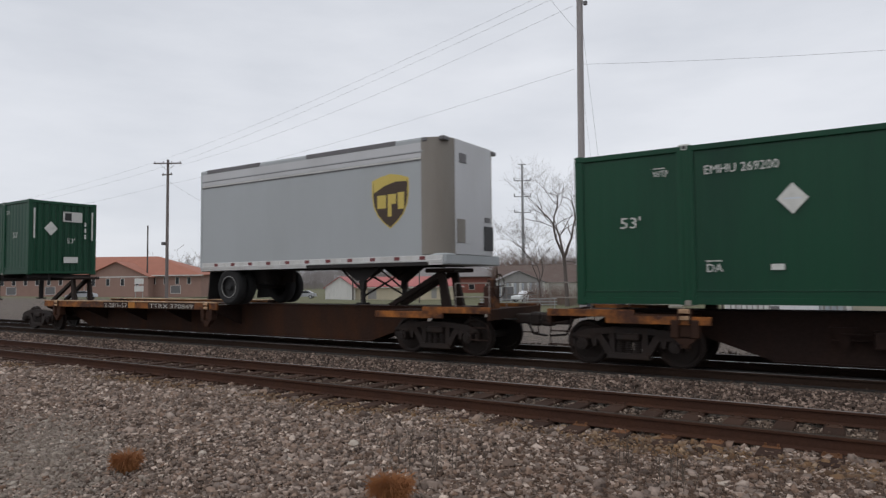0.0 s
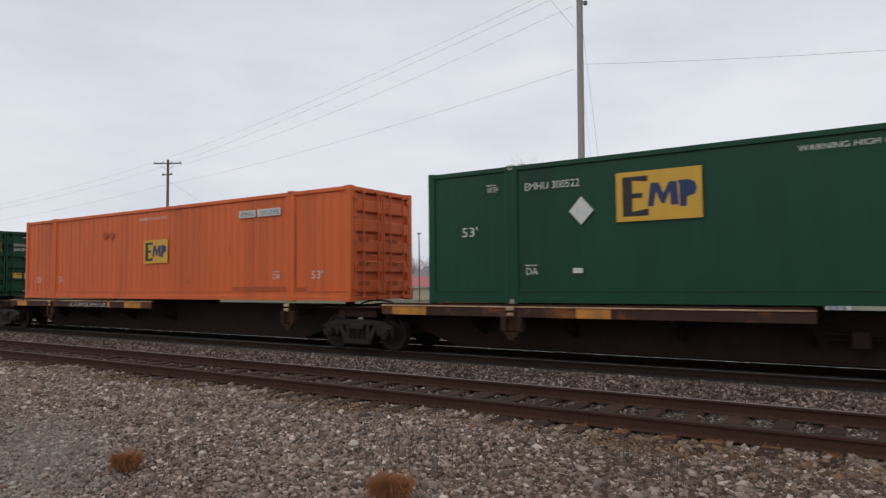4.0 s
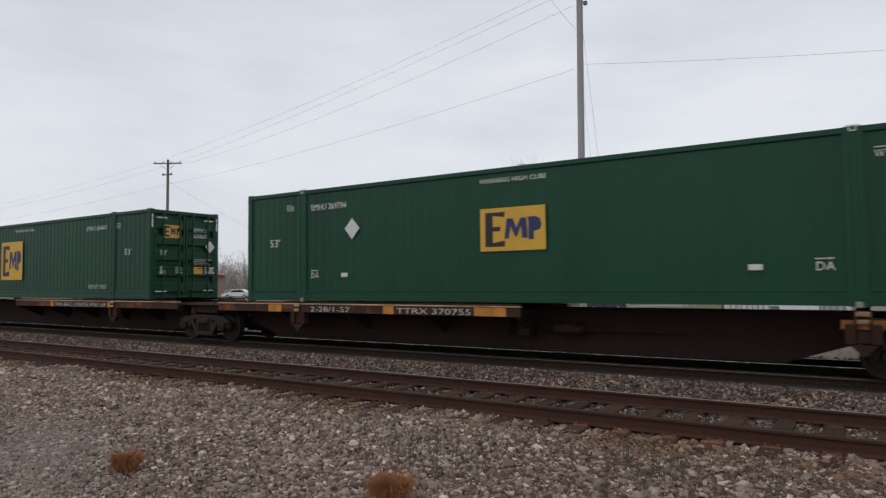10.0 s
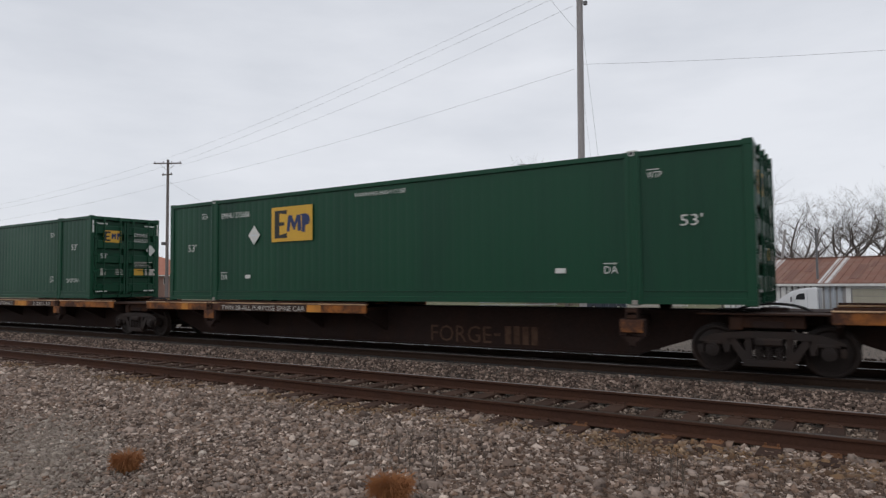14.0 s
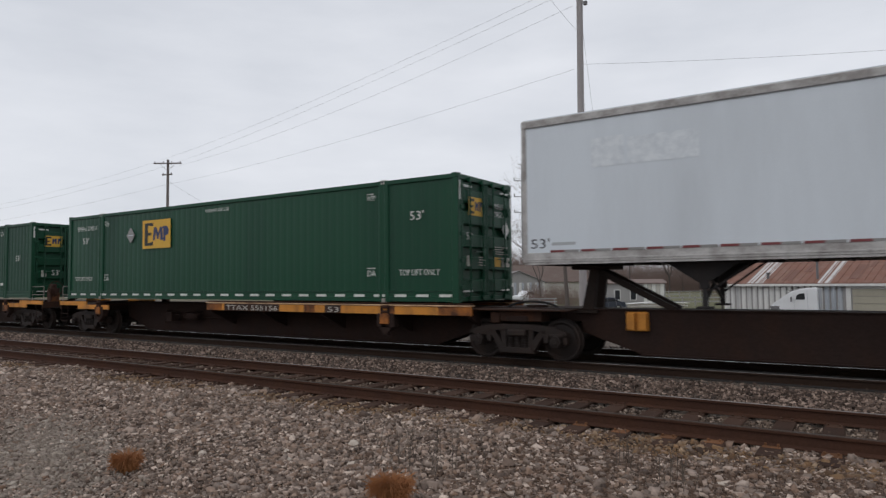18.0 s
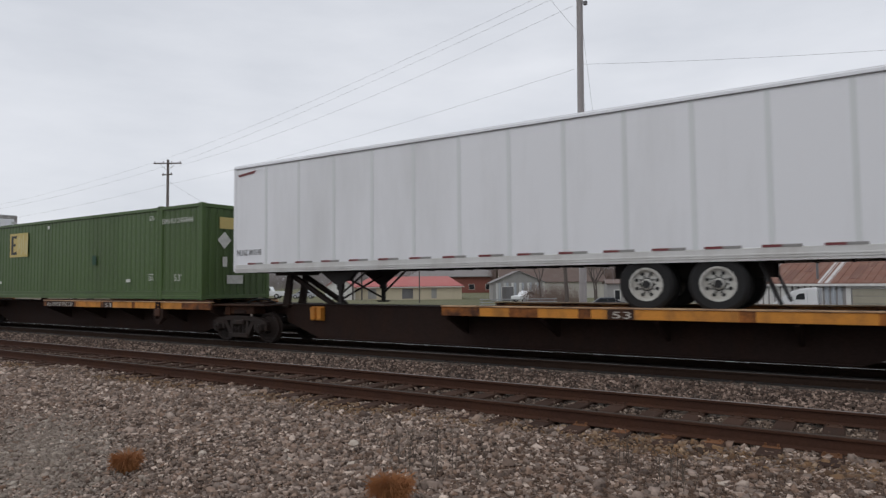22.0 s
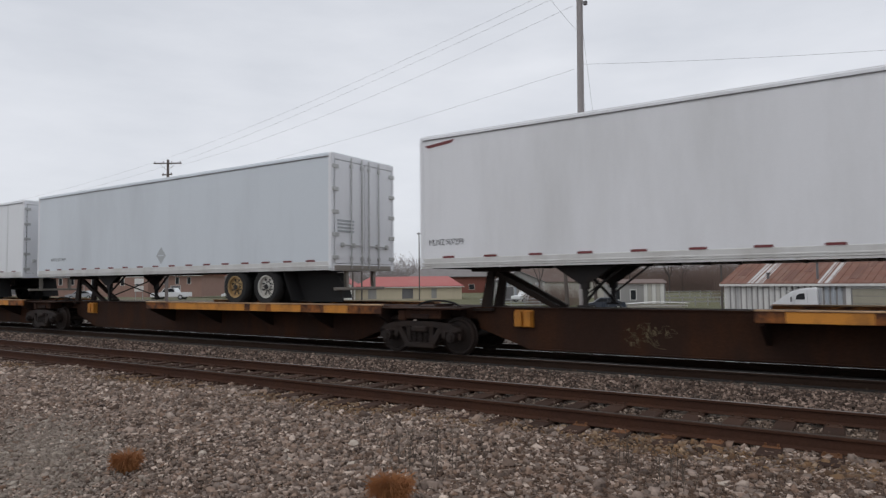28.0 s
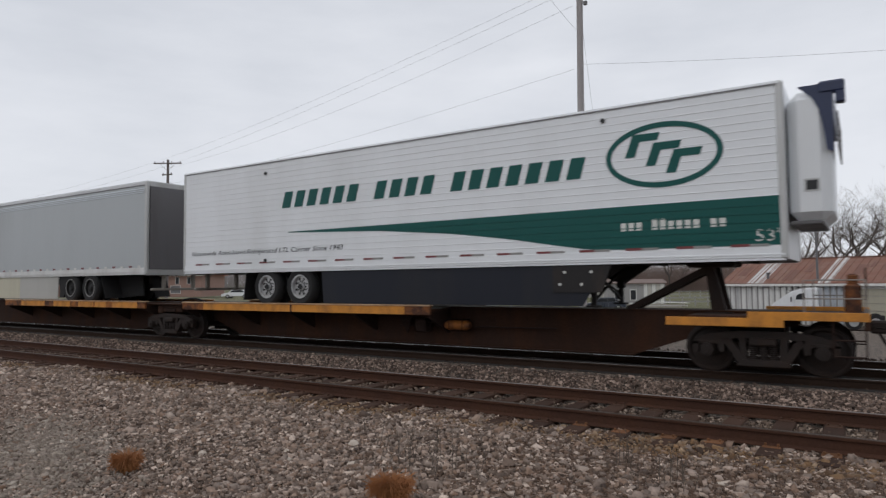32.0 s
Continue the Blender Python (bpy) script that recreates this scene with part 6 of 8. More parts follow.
def ground_material():
    m, n, l, b = node_mat("gravel_and_grass")
    co = n.new("ShaderNodeTexCoord")
    sep = n.new("ShaderNodeSeparateXYZ")
    l.new(co.outputs["Object"], sep.inputs["Vector"])
    vor, ns, big = n.new("ShaderNodeTexVoronoi"), n.new("ShaderNodeTexNoise"), n.new("ShaderNodeTexNoise")
    vor.inputs["Scale"].default_value = 22
    ns.inputs["Scale"].default_value, ns.inputs["Detail"].default_value = 9, 6
    big.inputs["Scale"].default_value, big.inputs["Detail"].default_value = 0.25, 6
    for q in (vor, ns, big):
        l.new(co.outputs["Object"], q.inputs["Vector"])
    stone = n.new("ShaderNodeValToRGB")
    stone.color_ramp.elements[0].color, stone.color_ramp.elements[1].color = (0.035, 0.025, 0.019, 1), (0.20, 0.16, 0.128, 1)
    bw = n.new("ShaderNodeSeparateColor")
    l.new(vor.outputs["Color"], bw.inputs["Color"])
    l.new(bw.outputs["Red"], stone.inputs["Fac"])
    grass = n.new("ShaderNodeValToRGB")
    grass.color_ramp.elements[0].color, grass.color_ramp.elements[1].color = (0.075, 0.085, 0.035, 1), (0.17, 0.155, 0.085, 1)
    l.new(ns.outputs["Fac"], grass.inputs["Fac"])
    edge = n.new("ShaderNodeMapRange")
    edge.inputs["From Min"].default_value, edge.inputs["From Max"].default_value = 62, 72
    wob = n.new("ShaderNodeMath")
    wob.operation = "MULTIPLY_ADD"
    wob.inputs[1].default_value = 14
    l.new(big.outputs["Fac"], wob.inputs[0])
    l.new(sep.outputs["Y"], wob.inputs[2])
    l.new(wob.outputs["Value"], edge.inputs["Value"])
    mx = n.new("ShaderNodeMix")
    mx.data_type = "RGBA"
    l.new(edge.outputs["Result"], mx.inputs["Factor"])
    l.new(stone.outputs["Color"], mx.inputs["A"])
    l.new(grass.outputs["Color"], mx.inputs["B"])
    l.new(mx.outputs["Result"], b.inputs["Base Color"])
    b.inputs["Roughness"].default_value = 0.95
    bp = n.new("ShaderNodeBump")
    bp.inputs["Strength"].default_value, bp.inputs["Distance"].default_value = 0.9, 0.03
    l.new(vor.outputs["Distance"], bp.inputs["Height"])
    l.new(bp.outputs["Normal"], b.inputs["Normal"])
    return m


gm = ground_material()
# Oily bed; the train's shade is also put into its near-black colour.
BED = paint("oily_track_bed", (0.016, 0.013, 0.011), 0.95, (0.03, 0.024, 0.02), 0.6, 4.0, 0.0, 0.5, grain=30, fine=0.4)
tagged(new("track_bed", S().prism([(12.05, -0.40), (18.2, -0.40), (17.2, -0.20), (15.9, -0.148), (12.4, -0.148)], "x", -120, 30).mesh("track_bed", BED)), "oily ballast bed under the main track, darkened for the train's shade", "track bed", kind="structure")
g_me = ground_sheet().mesh("ground", gm, True)
tagged(new("ground", g_me), "grey gravel yard with dry grass beyond the tracks", "ground", kind="structure")


def rail_profile(yc, sign):
    return [(yc - 0.076, -0.171), (yc + 0.076, -0.171), (yc + 0.076, -0.160), (yc + 0.012, -0.140), (yc + 0.010, -0.045), (yc + 0.035, -0.034), (yc + 0.036, -0.006), (yc - 0.036, -0.006), (yc - 0.035, -0.034), (yc - 0.010, -0.045), (yc - 0.012, -0.140), (yc - 0.076, -0.160)]


def railway(name, yc, label, x_lo, x_hi, web, heads, dz):
    tr = thing(name, label, "railway track", (0, 0, dz), kind="structure")
    for s, head in zip((-1, 1), heads):
        r = part("rail", S().prism(rail_profile(yc + s * 0.75, s), "x", -900, 400), web, tr)
        hw = 0.019 if head is RAIL_TOP else 0.014 if head is RAIL_MID else 0.034
        part("rail_head", S().prism([(yc + s * 0.75 - hw, -0.006), (yc + s * 0.75 + hw, -0.006), (yc + s * 0.75 + hw - 0.006, 0.0), (yc + s * 0.75 - hw + 0.006, 0.0)], "x", -900, 400), head, r)
    random.seed(5)
    ties = [S().box(-0.115, 0.115, -1.3, 1.3, -0.33, -0.166, 0.012).mesh("tie", TIE) for _ in range(1)]
    pl = S().box(-0.09, 0.09, -0.19, 0.17, -0.172, -0.158, 0.004)
    for a, b in ((-0.06, -0.11), (0.06, -0.11), (-0.06, 0.10), (0.06, 0.10)):
        pl.box(a - 0.012, a + 0.012, b - 0.02, b + 0.02, -0.16, -0.135)
    plm = (pl.mesh("tie_plate", PLATE_DULL), pl.mesh("tie_plate", PLATE_RUST))
    x = x_lo
    while x < x_hi:
        j = random.uniform(-0.04, 0.04)
        t = put("tie", ties[0], tr, Matrix.Translation((x, yc + random.uniform(-0.06, 0.06), random.uniform(-0.012, 0.004))) @ Matrix.Rotation(j * 0.5, 4, "Z"))
        for s in (-1, 1):
            put("tie_plate", plm[1 if s < 0 and x > -3.2 and random.random() < 0.75 and yc < 10 else 0], t, Matrix.Translation((0, s * 0.75, 0)))
        x += 0.53 + random.uniform(-0.03, 0.03)
    return tr


railway("siding_track", TRACK_NEAR, "rusty near track on timber ties in ballast", -62, 7.5, RAIL_RUST, (RAIL_DULL, RAIL_MID), 0.045)
railway("main_track", TRACK_FAR, "main track with polished rails under the train", -62, 8.5, RAIL_DARK, (RAIL_MID, RAIL_TOP), 0.0)
spare = thing("spare_rail", "dull spare rail lying beside the main track", "rail", (0, 0, 0))
part("rail_length", S().prism([(a, b - 0.01) for a, b in rail_profile(15.55, 1)], "x", -40, 12), RAIL_DARK, spare)
part("rail_top", S().prism([(15.525, -0.016), (15.575, -0.016), (15.57, -0.011), (15.53, -0.011)], "x", -40, 12), RAIL_MID, spare)


def stones(name, label, n, place, size, mat, seed, squash=0.75, grow=0.0):
    """Loose stones scattered by place(rng, n) -> x, y, z; one mesh."""
    rng = np.random.default_rng(seed)
    # split, blocky stones: a skewed box with one corner broken off
    bv = np.array([(i, j, k) for i in (-1, 1) for j in (-1, 1) for k in (-1, 1)], float)
    bf = np.array([(0, 1, 3), (0, 3, 2), (4, 6, 7), (4, 7, 5), (0, 4, 5), (0, 5, 1), (2, 3, 7), (2, 7, 6), (1, 5, 7), (1, 7, 3)])
    x, y, z = place(rng, n)
    m = len(bv)
    kinds = []
    for _ in range(48):
        k = bv * rng.uniform(0.30, 1.0, (m, 3))
        k[rng.integers(0, m)] *= 0.45
        kinds.append(k * rng.uniform(0.75, 1.45, (1, 3)))
    kinds = np.array(kinds)
    v = kinds[rng.integers(0, len(kinds), n)]
    a = rng.uniform(0, 2 * np.pi, n)
    b = rng.uniform(-0.8, 0.8, n)
    ca, sa, cb, sb = np.cos(a), np.sin(a), np.cos(b), np.sin(b)
    X, Y, Z = v[:, :, 0], v[:, :, 1], v[:, :, 2] * squash
    Y, Z = Y * cb[:, None] - Z * sb[:, None], Y * sb[:, None] + Z * cb[:, None]
    X, Y = X * ca[:, None] - Y * sa[:, None], X * sa[:, None] + Y * ca[:, None]
    r = size(rng, n, x, y)
    v = np.stack([X * r[:, None] + x[:, None], Y * r[:, None] + y[:, None], Z * r[:, None] + (z + r * 0.25)[:, None]], -1).reshape(-1, 3)
    f = (bf[None] + (np.arange(n) * m)[:, None, None]).reshape(-1, 3)
    me = bpy.data.meshes.new(name)
    me.vertices.add(len(v))
    me.vertices.foreach_set("co", v.astype(np.float32).ravel())
    me.loops.add(len(f) * 3)
    me.loops.foreach_set("vertex_index", f.astype(np.int32).ravel())
    me.polygons.add(len(f))
    me.polygons.foreach_set("loop_start", np.arange(0, len(f) * 3, 3, dtype=np.int32))
    me.update(calc_edges=True)
    me.materials.append(mat)
    return tagged(new(name, me), label, "gravel", kind="stuff")


BALLAST = rubble("crushed_limestone", [(0.052, 0.0328, 0.0247), (0.156, 0.1042, 0.076), (0.234, 0.1805, 0.1472), (0.0832, 0.055, 0.0408), (0.3016, 0.2142, 0.1615), (0.1924, 0.1177, 0.0789), (0.4368, 0.3377, 0.2755), (0.1248, 0.0888, 0.0693), (0.3432, 0.2702, 0.2232), (0.6448, 0.5163, 0.4275)])
BALLAST_RUST = rubble("rust_stained_limestone", [(0.052, 0.031, 0.0198), (0.135, 0.0776, 0.0432), (0.229, 0.131, 0.063), (0.125, 0.0873, 0.0612), (0.312, 0.213, 0.131)])
BALLAST_CRIB = rubble("crib_ballast", [(0.0366, 0.0222, 0.0158), (0.0912, 0.0581, 0.0396), (0.1376, 0.096, 0.0689), (0.0549, 0.0358, 0.0262), (0.2016, 0.1472, 0.1112), (0.3288, 0.256, 0.1984)])
BALLAST_MID = rubble("grey_track_ballast", [(0.0324, 0.0205, 0.0156), (0.0919, 0.0588, 0.0433), (0.054, 0.0355, 0.0269), (0.1518, 0.1029, 0.0777), (0.2262, 0.1606, 0.1258), (0.4108, 0.3034, 0.2427)])
# Oily stones, with the shade under the train mixed into their colours.
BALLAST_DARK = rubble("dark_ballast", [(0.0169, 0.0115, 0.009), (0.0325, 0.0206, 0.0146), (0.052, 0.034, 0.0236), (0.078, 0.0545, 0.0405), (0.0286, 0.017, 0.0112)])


def front_bed(rng, n):
    y = 7.75 - 5.6 * rng.uniform(0, 1, n) ** 1.05
    left = np.interp(y, [2.0, 7.75], [-7.2, -19.5])
    right = np.interp(y, [2.0, 6.0, 7.75], [-5.0, 0.9, 1.2])
    x = left + (right - left) * rng.uniform(0, 1, n)
    z = np.array([ground_z(a, b) for a, b in zip(x, y)]) + 0.028 + 0.016 * np.sin(x * 1.3 + y) + 0.009 * np.sin(x * 3.1 - 2 * y) + rng.uniform(-0.012, 0.012, n)
    return x, y, z


def front_size(rng, n, x, y):
    d = np.hypot(x, y)
    fine = np.clip((-(x + 4.4) - (y - 3.6) * 0.4) / 1.4, 0, 1) * np.clip((5.2 - y) / 1.2, 0, 1)
    return rng.lognormal(-4.15, 0.44, n).clip(0.008, 0.06) * (1 - 0.36 * fine)


stones("gravel_bed", "grey crushed limestone gravel beside the near track", 118000, front_bed, front_size, BALLAST, 21, squash=0.62)

GRIT = rubble("pale_sandy_grit", [(0.16, 0.125, 0.10), (0.24, 0.195, 0.155), (0.20, 0.16, 0.13), (0.31, 0.255, 0.21), (0.12, 0.09, 0.07), (0.42, 0.36, 0.30)])


def grit_patch(rng, n):
    """Fine pale grit swept over the gravel at the edge of the lane."""
    u, v = rng.normal(0, 1, n), rng.normal(0, 1, n)
    x, y = -7.5 + 0.95 * u - 0.25 * v, 3.6 + 0.45 * v - 0.3 * u
    z = np.array([ground_z(a, b) for a, b in zip(x, y)]) + 0.034 + 0.016 * np.sin(x * 1.3 + y) + 0.009 * np.sin(x * 3.1 - 2 * y)
    return x, y, z


def grit_size(rng, n, x, y):
    return rng.lognormal(-4.25, 0.4, n).clip(0.006, 0.035)


stones("sandy_grit", "fine pale sandy grit lying over the gravel", 8000, grit_patch, grit_size, GRIT, 26)

def even(lo, s):
    def size(rng, n, x, y):
        return rng.lognormal(lo, s, n).clip(0.014, 0.06)
    return size


def far_scatter(rng, n):
    """Thinner gravel that carries the bed on beside and behind the camera."""
    x, y = rng.uniform(-26, 9, n), rng.uniform(-5, 7.4, n)
    z = np.array([ground_z(a, b) for a, b in zip(x, y)]) + 0.006
    return x, y, z


stones("loose_gravel", "loose grey gravel scattered over the yard", 9000, far_scatter, even(-3.9, 0.3), BALLAST, 28)


DIRT = rubble("dirty_brown_chips", [(0.055, 0.032, 0.021), (0.10, 0.056, 0.034), (0.13, 0.08, 0.053), (0.07, 0.043, 0.03), (0.18, 0.12, 0.085)])


def dirt_patch(rng, n):
    """Brown dirt and chips worked into the gravel beside the rail."""
    x = 1.0 - 4.4 * rng.uniform(0, 1, n) ** 1.3
    y = 4.9 + 2.3 * rng.uniform(0, 1, n) + (x + 1.0) * 0.1
    z = np.array([ground_z(a, b) for a, b in zip(x, y)]) + 0.033 + 0.016 * np.sin(x * 1.3 + y) + 0.009 * np.sin(x * 3.1 - 2 * y)
    return x, y, z


stones("dirty_chips", "brown dirty chips among the gravel by the rail", 12000, dirt_patch, even(-4.3, 0.3), DIRT, 27)


def band(x0, x1, y0, y1, z, bias=1.0):
    def place(rng, n):
        x = x1 - (x1 - x0) * rng.uniform(0, 1, n) ** bias
        y = rng.uniform(y0, y1, n)
        return x, y, np.full(n, z) + rng.uniform(-0.015, 0.02, n)
    return place


def stepped(x0, x1, y0, y1, edge, z_lo, z_hi, bias):
    """A strip of stones that lies at z_lo short of the edge and at z_hi beyond it."""
    def place(rng, n):
        x = x1 - (x1 - x0) * rng.uniform(0, 1, n) ** bias
        y = rng.uniform(y0, y1, n)
        return x, y, np.where(y < edge, z_lo, z_hi) + rng.uniform(-0.015, 0.02, n)
    return place


stones("ballast_shoulder", "rust-stained stones along the near rail", 9500, stepped(-17, 1.0, 6.80, 7.71, 7.40, -0.155, -0.182, 1.6), even(-3.9, 0.3), BALLAST_RUST, 22)
stones("ballast_between_rails", "dark stones between the near track's ties", 17000, band(-28, 1.2, 7.86, 9.2, -0.176, 1.7), even(-3.95, 0.3), BALLAST_CRIB, 23)
stones("ballast_between_tracks", "grey stones heaped between the two tracks", 28000, stepped(-34, 1.6, 9.42, 12.32, 11.95, -0.155, -0.188, 1.7), even(-3.9, 0.32), BALLAST_MID, 24)
stones("ballast_main_track", "oily stones under the train, darkened for its shade", 13000, band(-34, 2.2, 11.95, 17.6, -0.20, 1.7), even(-3.6, 0.3), BALLAST_DARK, 25)


# ---- town beyond the tracks ----
R_AX, F_AX = Vector((0.8396, 0.5432, 0)), Vector((-0.5432, 0.8396, 0))


def town(r, f, dz=0.0, z=None):
    """A place r metres to the right and f metres ahead along the street grid, on the ground."""
    p = R_AX * r + F_AX * f
    p.z = (ground_z(p.x, p.y) if z is None else z) + dz
    return p


ROOF_RUST = paint("rusty_metal_roofing", (0.185, 0.078, 0.050), 0.7, (0.24, 0.165, 0.135), 0.8, 0.9, 0.0, 0.15, grain=14, fine=0.35)
ROOF_PALE = paint("pale_zinc_roofing", (0.52, 0.51, 0.50), 0.6, (0.3, 0.2, 0.15), 0.6, 0.8, 0.0, fine=0.15)
ROOF_PATCH = paint("dark_rust_roof_sheet", (0.15, 0.068, 0.048), 0.75, (0.22, 0.13, 0.10), 0.7, 1.4, 0.0, fine=0.3)
ROOF_PINK = paint("faded_red_roofing", (0.42, 0.13, 0.12), 0.7, (0.45, 0.22, 0.2), 0.5, 0.3, 0.0, fine=0.1)
ROOF_TILE = paint("orange_red_shingle_roof", (0.37, 0.15, 0.10), 0.85, (0.28, 0.12, 0.085), 0.6, 0.5, 0.0, 0.2, grain=8, fine=0.2)
ROOF_BROWN = paint("dark_brown_shingle_roof", (0.13, 0.092, 0.078), 0.9, (0.17, 0.145, 0.13), 0.6, 0.6, 0.0, fine=0.2)
ROOF_SCRUB = paint("brown_felt_roof", (0.17, 0.125, 0.108), 0.9, (0.23, 0.18, 0.16), 0.6, 0.8, 0.0, fine=0.2)
ROOF_GREY = paint("grey_shingle_roof", (0.22, 0.205, 0.20), 0.9, (0.15, 0.13, 0.12), 0.5, 0.6, 0.0, fine=0.15)
WALL_PALE = paint("chalky_pale_siding", (0.50, 0.48, 0.43), 0.8, (0.25, 0.22, 0.18), 0.5, 0.6, 1.5, fine=0.12)
WALL_CREAM = paint("cream_metal_siding", (0.56, 0.49, 0.36), 0.7, (0.42, 0.36, 0.26), 0.4, 0.6, 1.5, fine=0.08)
WALL_ZINC = paint("peeling_white_metal_siding", (0.66, 0.655, 0.63), 0.6, (0.24, 0.24, 0.25), 0.9, 1.6, 2.5, fine=0.15)
WALL_BLUE = paint("weathered_blue_grey_siding", (0.36, 0.39, 0.43), 0.6, (0.55, 0.56, 0.56), 0.8, 1.6, 2.0, fine=0.15)
WALL_GREY = paint("grey_weathered_siding", (0.30, 0.29, 0.28), 0.8, (0.42, 0.41, 0.39), 0.6, 0.9, 2.0, fine=0.12)
WALL_BRICK = paint("brown_brick_wall", (0.31, 0.195, 0.16), 0.9, (0.25, 0.15, 0.115), 0.5, 1.0, 0.0, 0.2, grain=10, fine=0.2)
WALL_RED = paint("red_brick_wall", (0.24, 0.085, 0.065), 0.9, (0.18, 0.08, 0.06), 0.5, 1.0, 0.0, 0.2, grain=10, fine=0.2)
TRIM = paint("white_trim", (0.68, 0.67, 0.64), 0.6, (0.4, 0.38, 0.35), 0.4, 2.0)
DOOR_TAN = paint("tan_garage_door", (0.40, 0.37, 0.29), 0.6, (0.25, 0.23, 0.18), 0.4, 1.0)
GLASS = paint("dark_window_glass", (0.02, 0.022, 0.026), 0.12, amount=0.1)
POLE_WOOD = paint("weathered_grey_pole", (0.35, 0.325, 0.32), 0.9, (0.2, 0.18, 0.175), 0.5, 2.0, 2.5, 0.25, grain=30, fine=0.25)
POLE_DARK = paint("dark_tarred_pole", (0.10, 0.085, 0.078), 0.9, (0.06, 0.05, 0.045), 0.5, 2.0, 2.0, fine=0.25)
POLE_MID = paint("brown_grey_pole", (0.19, 0.165, 0.155), 0.9, (0.11, 0.095, 0.09), 0.5, 2.0, 2.0, fine=0.25)
POLE_STEEL = paint("dull_steel_pole", (0.34, 0.35, 0.36), 0.6, (0.15, 0.14, 0.13), 0.4)
WIRE = paint("dull_grey_cable", (0.30, 0.30, 0.31), 0.6, amount=0.1)
WOOD_RAW = paint("pale_timber", (0.50, 0.46, 0.38), 0.8, (0.3, 0.26, 0.2), 0.5)
BARK = paint("grey_brown_bark", (0.105, 0.085, 0.076), 0.95, (0.16, 0.14, 0.128), 0.6, 1.5, 1.0, 0.3, grain=20, fine=0.3)
TWIG = paint("brown_winter_twigs", (0.175, 0.122, 0.102), 0.95, (0.235, 0.175, 0.15), 0.5, 0.3, 0.0, fine=0.2, vary=0.4)
# Distance haze is painted into this pale base colour.
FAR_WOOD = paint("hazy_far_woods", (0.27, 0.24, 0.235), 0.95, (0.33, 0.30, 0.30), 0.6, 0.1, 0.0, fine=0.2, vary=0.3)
WHITE_CAR = paint("white_vehicle_paint", (0.74, 0.75, 0.76), 0.25, (0.5, 0.48, 0.45), 0.25, 1.0, fine=0.04)
DARK_CAR = paint("dark_blue_vehicle_paint", (0.035, 0.042, 0.06), 0.25, amount=0.15)
SILVER_CAR = paint("silver_vehicle_paint", (0.36, 0.37, 0.39), 0.3, amount=0.15)
ASPHALT = paint("pale_worn_concrete", (0.30, 0.29, 0.28), 0.9, (0.2, 0.19, 0.18), 0.5, 0.8, 0.0, 0.2, fine=0.25)


def building(name, label, at, turn, w, d, eave, ridge, wall, roof, over=0.35, gable_along="x", roof_parts=None):
    """A gabled building: front-left corner at 'at' (on the ground), w along its front, d deep; heights above the ground."""
    h = thing(name, label, "building", Matrix.Translation(at) @ Matrix.Rotation(radians(turn), 4, "Z"))
    t = 0.2
    part("front_wall", S().box(0, w, 0, t, -0.6, eave), wall, h)
    part("back_wall", S().box(0, w, d - t, d, -0.6, eave), wall, h)
    if gable_along == "x":
        for x0 in (0, w - t):
            part("end_wall", S().prism([(t, -0.6), (d - t, -0.6), (d - t, eave), (d / 2, ridge - 0.05), (t, eave)], "x", x0, x0 + t), wall, h)
        for s, y0 in ((1, -over), (-1, d + over)):
            z0 = eave - (ridge - eave) / (d / 2) * over
            part("roof_slope", S().prism([(y0, z0), (d / 2, ridge), (d / 2, ridge + 0.12), (y0, z0 + 0.12)], "x", -over, w + over), roof, h)
    else:
        for y0 in (t, d - 2 * t):
            part("gable", S().prism([(0, eave), (w, eave), (w / 2, ridge - 0.05)], "y", y0 - t, y0), wall, h)
        for x0 in (0, w - t):
            part("end_wall", S().box(x0, x0 + t, t, d - t, -0.6, eave), wall, h)
        for x0 in (-over, w + over):
            z0 = eave - (ridge - eave) / (w / 2) * over
            part("roof_slope", S().prism([(x0, z0), (w / 2, ridge), (w / 2, ridge + 0.12), (x0, z0 + 0.12)], "y", -over, d + over), roof, h)
    return h


def opening(h, x, z, w, hh, y=0.0, glass=None, name="window", frame_mat=None):
    """A framed window or door on the front wall."""
    fr = S().box(x - 0.08, x + w + 0.08, y - 0.05, y + 0.02, z - 0.08, z).box(x - 0.08, x + w + 0.08, y - 0.05, y + 0.02, z + hh, z + hh + 0.08).box(x - 0.08, x, y - 0.05, y + 0.02, z, z + hh).box(x + w, x + w + 0.08, y - 0.05, y + 0.02, z, z + hh)
    o = part(name, fr, frame_mat or TRIM, h)
    part("pane", S().box(x, x + w, y - 0.02, y - 0.008, z, z + hh), glass or GLASS, o)
    return o


# shed with a rusty roof
sp_ = Vector((-9.3, 55.9, -1.75))
EAVE, RIDGE, HALF = 3.05, 4.85, 4.6
shed = building("metal_shed", "long white corrugated shed with rusty patched roof", sp_, -15, 30, 2 * HALF, EAVE, RIDGE, WALL_GREY, ROOF_RUST, over=0.3)
sr = random.Random(4)
for i in range(21):
    a = i * 0.42
    if a < 8.3:
        part("siding_sheet", S().prism([(a + 0.05, -0.02), (a + 0.12, -0.08), (a + 0.28, -0.08), (a + 0.35, -0.02), (a + 0.35, 0.0), (a + 0.05, 0.0)], "z", 0.0, 2.86 - 0.25 * sr.random() * (i % 3 == 1)), WALL_BLUE if a > 6.9 else WALL_ZINC, shed)
part("eave_board", S().box(-0.3, 30.3, -0.38, -0.30, 2.82, 2.99), TRIM, shed)
